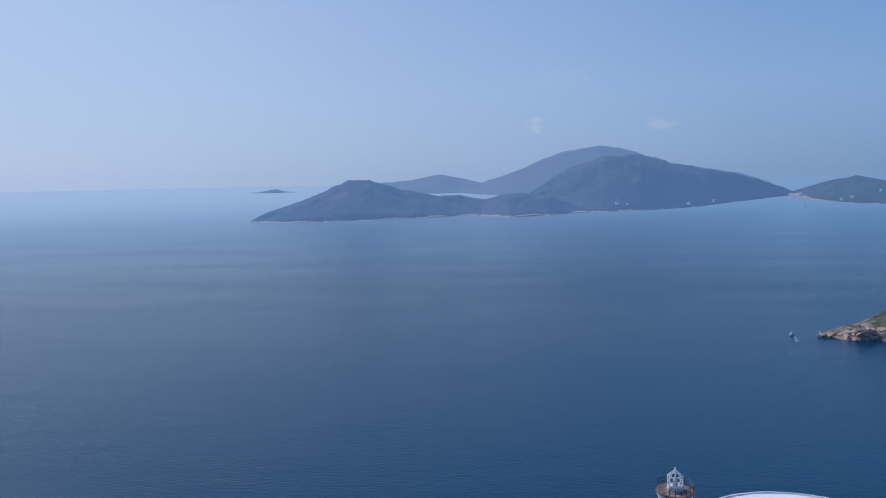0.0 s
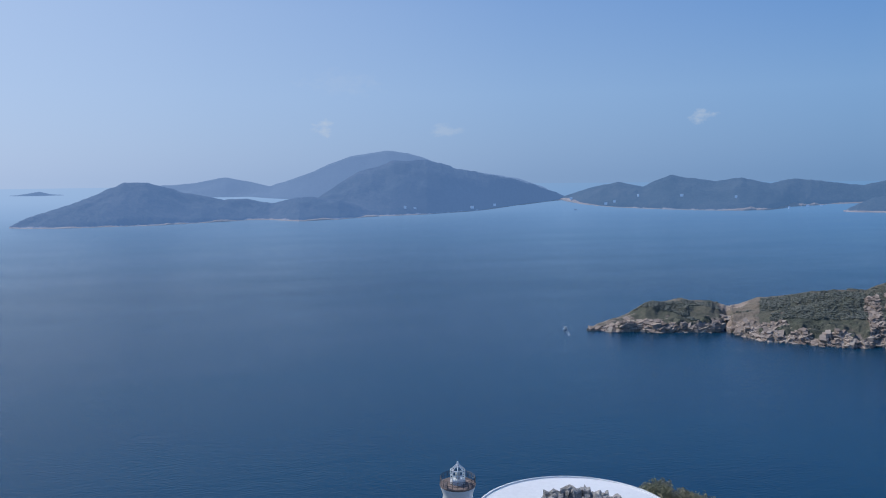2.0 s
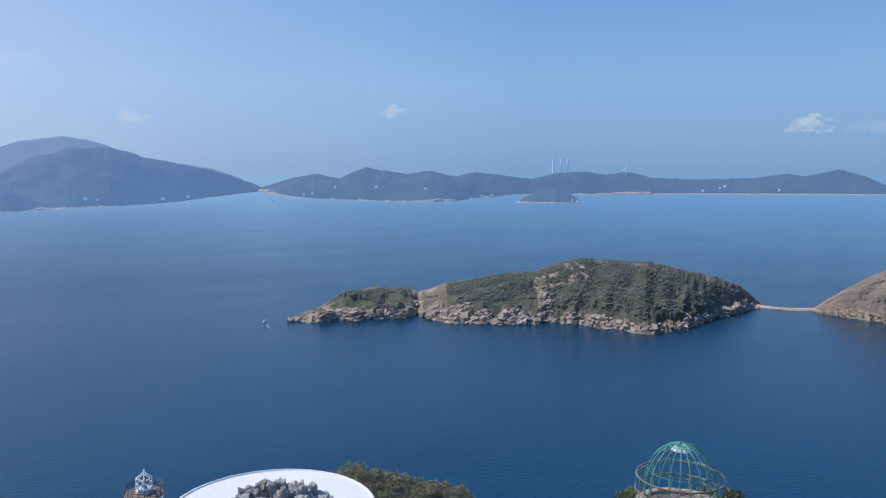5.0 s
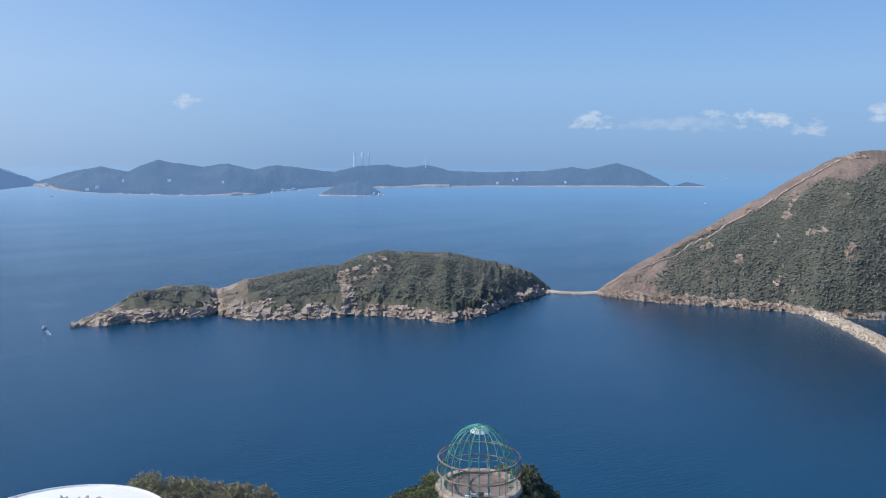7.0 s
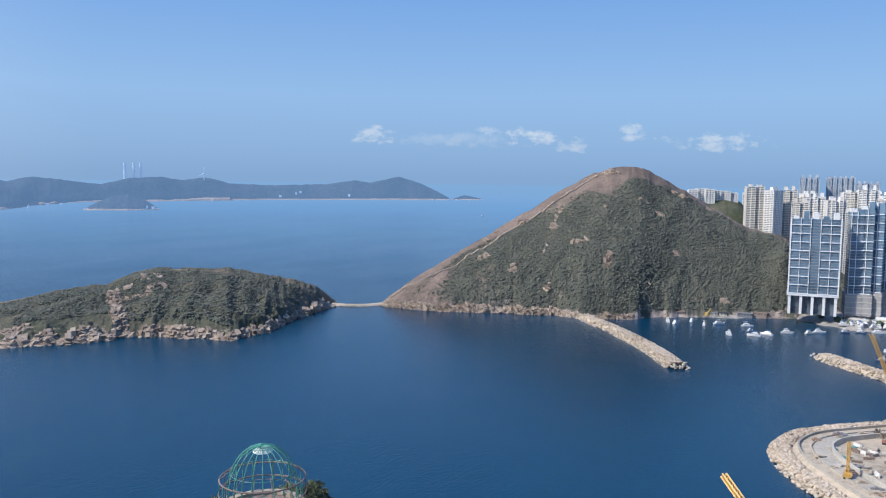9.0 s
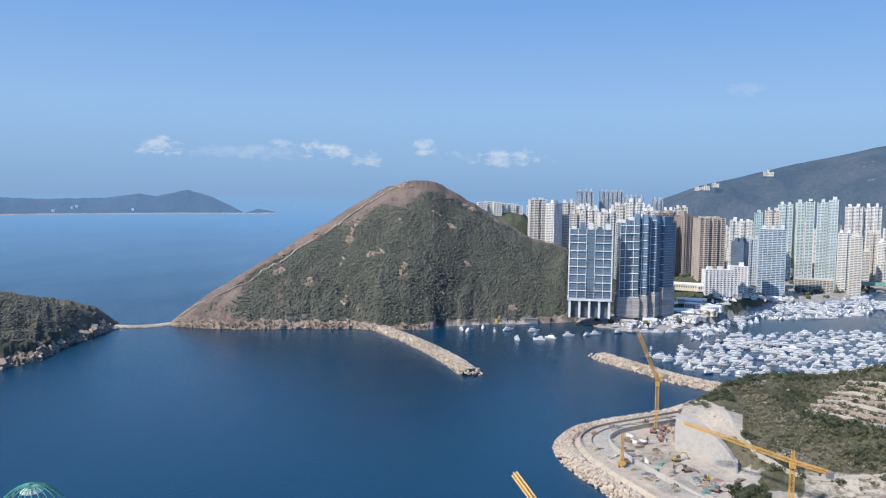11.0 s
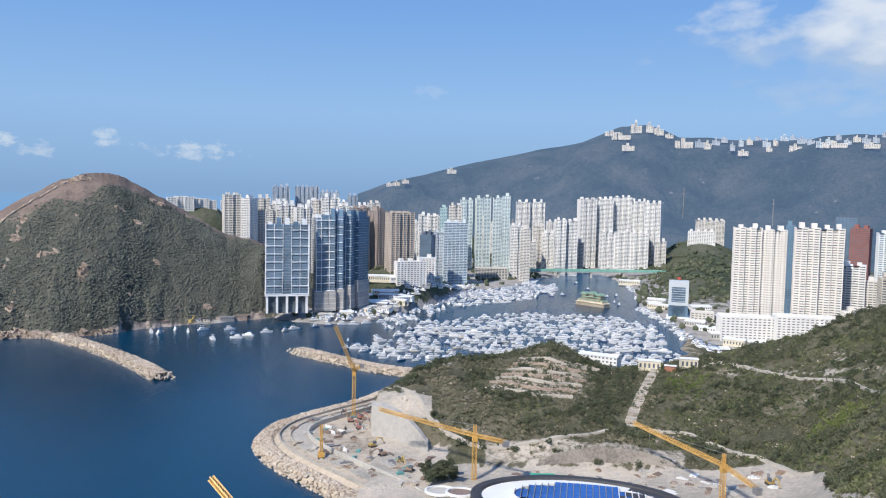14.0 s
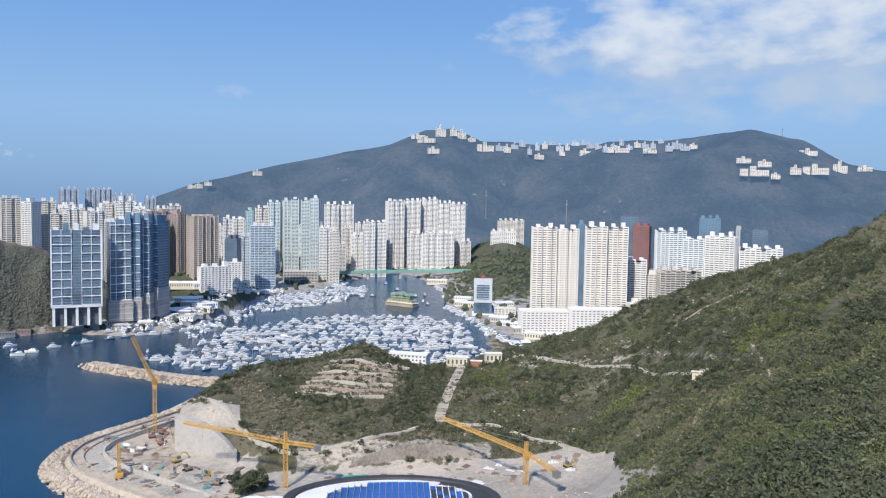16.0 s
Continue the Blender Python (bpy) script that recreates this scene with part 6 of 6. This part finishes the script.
# sailing boats behind the breakwater
ob = thing("sailing_boat", facing(98.0, 842, 0, 70), "white sailing boat with bare mast, moored", "boat", "moored boats")
part("hull", hull(11, 3.2, 1.2), HULLS[0], ob)
part("cabin", wedge(-2.5, 2.5, 0.9, 1.2, 1.9), HULLS[0], ob)
part("mast", rod((0.6, 0, 1), (0.6, 0, 15), 0.12, 5), CONCRETE, ob, "slim pale mast")
part("boom", rod((0.6, 0, 2.6), (-4, 0, 2.6), 0.16, 5), HULLS[3], ob, "furled blue sail")
for k in range(16):
    b = 98.8 + 0.62 * k + rnd.uniform(-0.1, 0.1)
    copy_thing(ob, facing(b, rnd.uniform(812, 850), 0, rnd.uniform(50, 85)))
# sampans and barges in the far channel
for b, d in ((112.0, 1500), (113.3, 1400), (113.9, 1330), (114.2, 1300), (110.3, 1400), (109.5, 1380), (109.0, 1420), (111.2, 1600), (114.0, 1420)):
    copy_thing(KINDS[3], facing(b, d, 0, rnd.uniform(0, 180)))
# a launch with its wake in the channel, and a tender
ob = copy_thing(KINDS[2], facing(23.6, 905, 0, 60))
FOAM = plain("foam", (0.75, 0.80, 0.82), 0.8, vary=0.3, scale=1.5)
w = new("wake")
tagged(w, "short white wake behind the launch", "wake", "", "stuff")
for s in (-1, 1):
    part("streak", ribbon([polar(23.7 + 0.018 * k, 896 - 2.6 * k, 0.12) for k in range(12)], [(s * (0.5 + 0.3), 0), (s * 1.1, 0.02)]), FOAM, w)
# ships far out
for b, d, s in ((69.8, 4760, 2.2), (67.5, 4820, 1.6), (24.3, 4100, 1.6), (65.0, 4540, 1.2), (68.5, 3600, 1.0)):
    copy_thing(KINDS[4], facing(b, d, sea_level(d) + 0.5, 10))

# ---- floating restaurant ----
TILE = plain("green_roof_tile", (0.24, 0.36, 0.27), 0.6, vary=0.2)
TANW = plain("tan_timber", (0.40, 0.34, 0.26), 0.7, vary=0.2)
ob = thing("floating_restaurant", facing(112.4, 1285, 0, -38) @ Matrix.Scale(0.68, 4), "ornate floating restaurant with tiers and green tiled roofs", "barge")
part("barge", box(-42, 42, -13, 13, -1, 3), TANW, ob)
for k, (x, y, z, h) in enumerate(((40, 12, 3, 5), (36, 11, 9, 5), (28, 9, 15, 5))):
    part("deck_house", box(-x, x, -y + 1.5, y - 1.5, z, z + h), CREAM if k % 2 else TANW, ob)
    part("eave", wedge(-x - 2, x + 2, y + 1, z + h, z + h + 1.2, 3, 3), TILE if k else CREAM, ob)
    for s in range(9):
        cx = -x + 2 * x * s / 8
        part("post", box(cx - 0.4, cx + 0.4, -y, -y + 0.8, z, z + h), TANW, ob)
for x, h in ((-22, 9), (0, 12), (22, 9)):
    part("pavilion", box(x - 6, x + 6, -6, 6, 21, 21 + h * 0.5), TANW, ob)
    part("roof", wedge(x - 9, x + 9, 9, 21 + h * 0.5, 21 + h, 5, 5), TILE, ob, "green tiled hip roof")

# ---- lighthouse ----
ob = thing("lighthouse", facing(15.78, 130, 104.5), "small white lighthouse with railed gallery and glazed lantern frame", "lighthouse")
part("tower", lathe([(3.1, 0), (2.55, 15), (2.4, 16.2), (2.75, 17.2), (2.85, 17.6)], 40), WHITE, ob, "", True)
part("gallery", lathe([(2.85, 17.6), (2.95, 17.7), (2.95, 17.95), (0.2, 18.0)], 40), RUST, ob, "brown gallery floor")
part("rail", join(*[tube([(2.85 * math.cos(a / 20 * 6.2832), 2.85 * math.sin(a / 20 * 6.2832), z) for a in range(20)], 0.045, 4, True) for z in (18.4, 18.8, 19.1)]), DARK, ob, "dark gallery rail")
for k in range(20):
    a = k / 20 * 6.2832
    part("rail_post", rod((2.85 * math.cos(a), 2.85 * math.sin(a), 17.9), (2.85 * math.cos(a), 2.85 * math.sin(a), 19.1), 0.045, 4), DARK, ob)
part("lantern_base", lathe([(1.25, 18.0), (1.25, 18.6), (1.1, 18.7)], 8), WHITE, ob)
hexa = [(1.15 * math.cos(a * math.pi / 4), 1.15 * math.sin(a * math.pi / 4)) for a in range(8)]
for x, y in hexa:
    part("lantern_post", rod((x, y, 18.6), (x, y, 20.3), 0.09, 5), WHITE, ob)
    part("roof_rib", rod((x, y, 20.3), (0, 0, 21.3), 0.08, 5), WHITE, ob)
for z in (18.7, 19.5, 20.3):
    part("ring", tube([(x, y, z) for x, y in hexa], 0.08, 5, True), WHITE, ob)
part("lamp", lathe([(0.35, 18.6), (0.4, 19.6), (0.2, 19.9)], 10), CONCRETE, ob)
part("finial", rod((0, 0, 21.2), (0, 0, 21.6), 0.14, 6), WHITE, ob)

# ---- round white roof with a rock sculpture ----
ob = thing("round_hall", facing(24.2, 133.5, 105.1), "round white flat-roofed hall with raised rim", "building")
part("wall", lathe([(16.2, 0), (16.2, 10.4)], 72), WHITE, ob)
part("roof", lathe([(16.6, 10.3), (16.9, 10.4), (16.9, 11.25), (16.6, 11.3), (16.5, 11.05), (0.1, 11.2)], 96), WHITE, ob)
part("rim_line", lathe([(16.95, 10.9), (17.05, 10.95), (17.05, 11.12), (16.95, 11.15)], 96, False), STEEL, ob, "grey metal rim")
part("hatch", box(-15, -11.5, -4, -1.5, 11, 11.7), WHITE, ob)
part("hatch", box(-12, -10, 0, 1.6, 11, 11.5), WHITE, ob)
part("pipe", rod((-14.5, 1, 11.4), (-10.5, 3, 11.4), 0.12, 6), STEEL, ob)
ROCK_GREY = plain("grey_rockwork", (0.36, 0.34, 0.31), 0.9, vary=0.45, scale=1.2, bump=0.8, bump_scale=2.0)
rnd = random.Random(91)
V, F = [], []
for k in range(95):
    x, y = rnd.uniform(-8.5, 8.5), rnd.uniform(-4, 3)
    tall = 5.2 * max(0.2, 1 - (abs(x) / 9.5) ** 3 - (y / 7) ** 2) * rnd.uniform(0.7, 1.1)
    r = rnd.uniform(0.6, 1.25)
    bm = bmesh.new()
    bmesh.ops.create_icosphere(bm, subdivisions=2, radius=1)
    o = len(V)
    for v in bm.verts:
        q = 1 + 0.7 * noise.noise(v.co * 1.7 + Vector((k, 0, 0)))
        V.append((x + v.co.x * r * q, y + v.co.y * r * q, 11 + max(0, (min(v.co.z, 0.55) + 0.6)) * tall / 1.15 * (0.8 + 0.2 * q)))
    F += [tuple(i.index + o for i in f.verts) for f in bm.faces]
    bm.free()
rk = thing("rock_sculpture", facing(24.6, 131.5, 105), "jagged grey artificial rockwork rising through the roof", "rockwork")
part("rockwork", (V, F), ROCK_GREY, rk)

# ---- dome frame ----
DECK_STONE = plain("stained_deck", (0.40, 0.34, 0.275), 0.9, vary=0.35, scale=0.4)
ob = thing("dome_frame", facing(53.1, 215, 80), "derelict green steel dome frame with rusty rings on a round deck", "dome")
part("deck", lathe([(11.9, 0), (11.9, 3.8), (11.5, 4.4), (9.6, 4.4), (9.6, 3.4), (0.1, 3.5)], 48), DECK_STONE, ob, "round concrete deck")
part("deck_floor", lathe([(9.3, 3.4), (9.3, 3.6), (0.1, 3.65)], 48), RUST, ob, "brown earth floor")
R0, Z0, ZT = 9.3, 8.0, 20.9
def rib_point(a, u):
    t = u * math.pi / 2
    r = R0 * math.cos(t) ** 0.9
    return (r * math.cos(a), r * math.sin(a), Z0 + (ZT - Z0) * math.sin(t))
for k in range(20):
    a = 2 * math.pi * k / 20
    part("rib", tube([(R0 * math.cos(a), R0 * math.sin(a), 4.0)] + [rib_point(a, u / 9) for u in range(9)] + [(0.6 * math.cos(a), 0.6 * math.sin(a), ZT)], 0.13, 5), GREEN_STEEL, ob)
for u in (0.0, 0.30, 0.82):
    part("hoop", tube([rib_point(2 * math.pi * k / 40, u) for k in range(40)], 0.08, 4, True), GREEN_STEEL if u else RUST, ob)
for z, r in ((12.2, 11.2), (8.4, 11.4)):
    part("outer_ring", tube([(r * math.cos(2 * math.pi * k / 48), r * math.sin(2 * math.pi * k / 48), z) for k in range(48)], 0.22, 6, True), RUST, ob, "rusty outer ring")
for k in range(14):
    a = 2 * math.pi * k / 14
    part("ring_post", rod((11.3 * math.cos(a), 11.3 * math.sin(a), 0), (11.2 * math.cos(a), 11.2 * math.sin(a), 12.2), 0.13, 5), GREEN_STEEL if k % 3 else RUST, ob)
    part("ring_strut", rod((11.2 * math.cos(a), 11.2 * math.sin(a), 12.2), rib_point(a, 0.35), 0.08, 4), RUST, ob)
part("top_sheet", lathe([(2.6, 19.2), (2.2, 19.6), (1.2, 20.3)], 14, False), WHITE, ob, "torn white sheeting")
part("lower_ring", tube([(7 * math.cos(2 * math.pi * k / 36), -13 + 5 * math.sin(2 * math.pi * k / 36), 1.8) for k in range(36)], 0.25, 6, True), RUST, ob, "rusty lower ring")
for k in range(9):
    a = 2 * math.pi * k / 9
    part("debris", box(3 * math.cos(a) - 0.8, 3 * math.cos(a) + 0.8, -9 + 2 * math.sin(a) - 0.3, -9 + 2 * math.sin(a) + 0.3, 4.0, 4.6 + 0.3 * (k % 3)), WHITE if k % 2 else RUST, ob)


# ---- leafy bushes close by ----
def strew(b0, b1, d0, d1, n, seed, lo, hi):
    rnd = random.Random(seed)
    out = []
    for _ in range(n):
        b, d = rnd.uniform(b0, b1), rnd.uniform(d0, d1)
        p = polar(b, d)
        r = rnd.uniform(lo, hi)
        out.append((p.x, p.y, ground_z(b, d) - 0.3, r, r * rnd.uniform(1.2, 1.9)))
    return out


leafy("terrace_bushes", strew(24.8, 28.5, 156, 166, 22, 101, 1.0, 1.8), BUSH, 101, "green bushes behind the round hall", 420, 0.17)
leafy("terrace_trees", [(*polar(b, d, ground_z(b, d) - 0.5), r, h) for b, d, r, h in ((29.6, 160, 2.3, 6.2), (30.4, 163, 2.0, 5.4), (32.4, 161, 1.6, 4.8), (33.0, 165, 1.5, 4.4), (26.2, 163, 1.9, 4.6), (27.2, 166, 1.5, 4.2), (35.6, 164, 1.4, 3.6))], BUSH_PALE, 109, "feathery grey-green trees at the terrace edge", 520, 0.17)
leafy("terrace_bushes", strew(28.5, 42, 150, 176, 130, 102, 0.9, 2.0), BUSH_PALE, 102, "olive and straw bushes on the terrace edge", 420, 0.17)
leafy("dry_bushes", strew(30, 41, 150, 174, 60, 103, 0.9, 1.8), BUSH_DRY, 103, "dry straw-coloured bushes on the terrace edge", 380, 0.16)
leafy("dome_bushes", strew(44, 50, 200, 232, 150, 104, 1.2, 2.6), BUSH, 104, "green bushes on the spur beside the dome", 260, 0.28)
leafy("dome_bushes", strew(55.5, 62, 205, 255, 150, 105, 1.2, 2.6), BUSH_DARK, 105, "dark green bushes on the spur behind the dome", 260, 0.28)
leafy("dome_bushes", strew(49, 57, 228, 250, 70, 106, 1.2, 2.6), BUSH, 106, "green bushes round the dome deck", 260, 0.28)
slope = [s for s in strew(128.2, 147, 190, 440, 2300, 107, 0.9, 2.4) if noise.noise(Vector((s[0] / 30, s[1] / 30, 14))) > -0.35]
leafy("headland_bushes", [s for s in slope if noise.noise(Vector((s[0] / 45, s[1] / 45, 20))) > -0.12], BUSH, 107, "green bushes on the near slope", 130, 0.36)
leafy("headland_bushes", [s for s in slope if noise.noise(Vector((s[0] / 45, s[1] / 45, 20))) <= -0.12], BUSH_OLIVE, 110, "olive bushes on the near slope", 130, 0.36)
leafy("headland_bushes", strew(128.5, 147, 190, 440, 420, 108, 0.7, 1.8), BUSH_DRY, 108, "dry brown bushes on the near slope", 130, 0.32)

# ---- the dark tree at the site, and trees round the town ----
BARK = plain("bark", (0.12, 0.09, 0.06), 0.9, vary=0.3)
p = polar(101.7, 450, 7)
ob = thing("tree", Matrix.Translation(p), "broad dark green tree standing at the site edge", "tree")
part("trunk", join(rod((0, 0, -1), (0.4, 0, 4), 0.6, 8), rod((0.4, 0, 4), (3, 1, 8), 0.35, 6), rod((0.4, 0, 4), (-3, -1, 8), 0.35, 6)), BARK, ob)
rnd = random.Random(111)
st = leafy("crown", [(rnd.gauss(0, 4.6), rnd.gauss(0, 4.0), rnd.uniform(2.0, 9.5), rnd.uniform(2.4, 3.8), rnd.uniform(3.5, 5.5)) for _ in range(44)], BUSH_DARK, 112, "dense dark crown", 170, 0.5)
st.parent = ob
clumps("slope_rocks", on_grid(HP, 900, random.Random(95), 0.4, 1.3, lambda p, u, v: 97 < math.degrees(math.atan2(p[0], p[1])) < 148 and 250 < math.hypot(p[0], p[1]) < 760 and p[2] > 14 and noise.noise(Vector((p[0] / 24, p[1] / 24, 9))) > 0.22), RUBBLE, 96, "pale boulders and bare stones among the scrub", "rocks", 0.7)
spots = []
while len(spots) < 2600:
    b, d = rnd.uniform(78, 124), rnd.uniform(1060, 2200)
    shore = np.interp(b, [q[0] for q in TG], [q[1] for q in TG])
    if d < shore + 12 or (noise.noise(Vector((b * 1.3, d / 90, 3))) < 0.05 and not (92 < b < 101 and 1230 < d < 1440) and not (116.3 < b < 122 and 1330 < d < 1900)):
        continue
    q = polar(b, d)
    r = rnd.uniform(2.5, 5.5)
    spots.append((q.x, q.y, town_height(b, d) + r * 0.5, r))
clumps("town_trees", spots, BUSH_DARK, 113, "dark green trees between the town buildings", "trees", 0.9)

# ---- tree belt along the headland crest ----
rnd = random.Random(131)
belt = []
for k in range(520):
    b = rnd.uniform(98.5, 121)
    crest = float(np.interp(b, [98.5, 100, 101.4, 103, 109.5, 114.4, 120, 121], [590, 640, 650, 670, 712, 692, 715, 715]))
    d = crest + rnd.uniform(-26, 10)
    if 111.2 < b < 120 and d > crest - 22:
        continue
    p = polar(b, d)
    r = rnd.uniform(1.6, 3.4)
    belt.append((p.x, p.y, ground_z(b, d) - 0.6, r, r * rnd.uniform(1.3, 2.2)))
for k in range(240):
    b, d = rnd.uniform(112.2, 115.4), rnd.uniform(575, 680)
    p = polar(b, d)
    r = rnd.uniform(1.8, 3.4)
    belt.append((p.x, p.y, ground_z(b, d) - 0.6, r, r * rnd.uniform(1.3, 2.0)))
leafy("crest_trees", belt, BUSH_DARK, 132, "dark green small trees along the headland crest", 44, 0.55)
# bright green thicket patches
thick = []
for cb, cd, w, h, n in ((118.9, 640, 1.3, 34, 90), (128.3, 520, 1.8, 20, 130), (138.0, 480, 2.2, 24, 130), (141.0, 300, 2.0, 22, 120)):
    for k in range(n):
        b, d = rnd.gauss(cb, w * 0.55), rnd.gauss(cd, h * 0.5)
        p = polar(b, d)
        r = rnd.uniform(1.0, 2.4)
        thick.append((p.x, p.y, ground_z(b, d) - 0.3, r, r * rnd.uniform(1.1, 1.8)))
leafy("thicket", thick, BUSH_BRIGHT, 133, "fresh bright green thicket patches on the slope", 46, 0.5)

# ---- scattered far houses ----
rnd = random.Random(121)
for b, d, el in [(24.0, 4520, -1.4), (26.4, 4300, -1.75), (27.0, 4300, -1.6), (12.2, 3800, -1.9), (12.9, 3820, -2.0), (17.0, 4050, -1.95), (18.6, 4250, -1.8), (38.3, 4260, -2.0), (39.4, 4350, -1.9), (40.2, 4380, -1.9), (35.0, 4200, -1.3), (45.4, 4030, -2.05), (45.8, 4040, -2.1), (55.3, 4560, -1.1), (55.6, 4560, -1.0), (59.0, 4570, -1.2), (54.2, 4540, -1.3), (28.6, 4300, -1.2), (31.5, 4250, -1.2)]:
    z = EYE + d * math.tan(radians(el))
    ob = thing("far_house", facing(b, d - 60, z - 12, rnd.uniform(-20, 20)), "tiny pale house on the far island shore", "house", "far island houses")
    w = rnd.uniform(4, 8)
    part("wall", box(-w, w, -4, 4, -6, 5), PALE, ob)
    part("roof", wedge(-w - 1, w + 1, 5, 5, 7, 2, 2), PALE, ob)
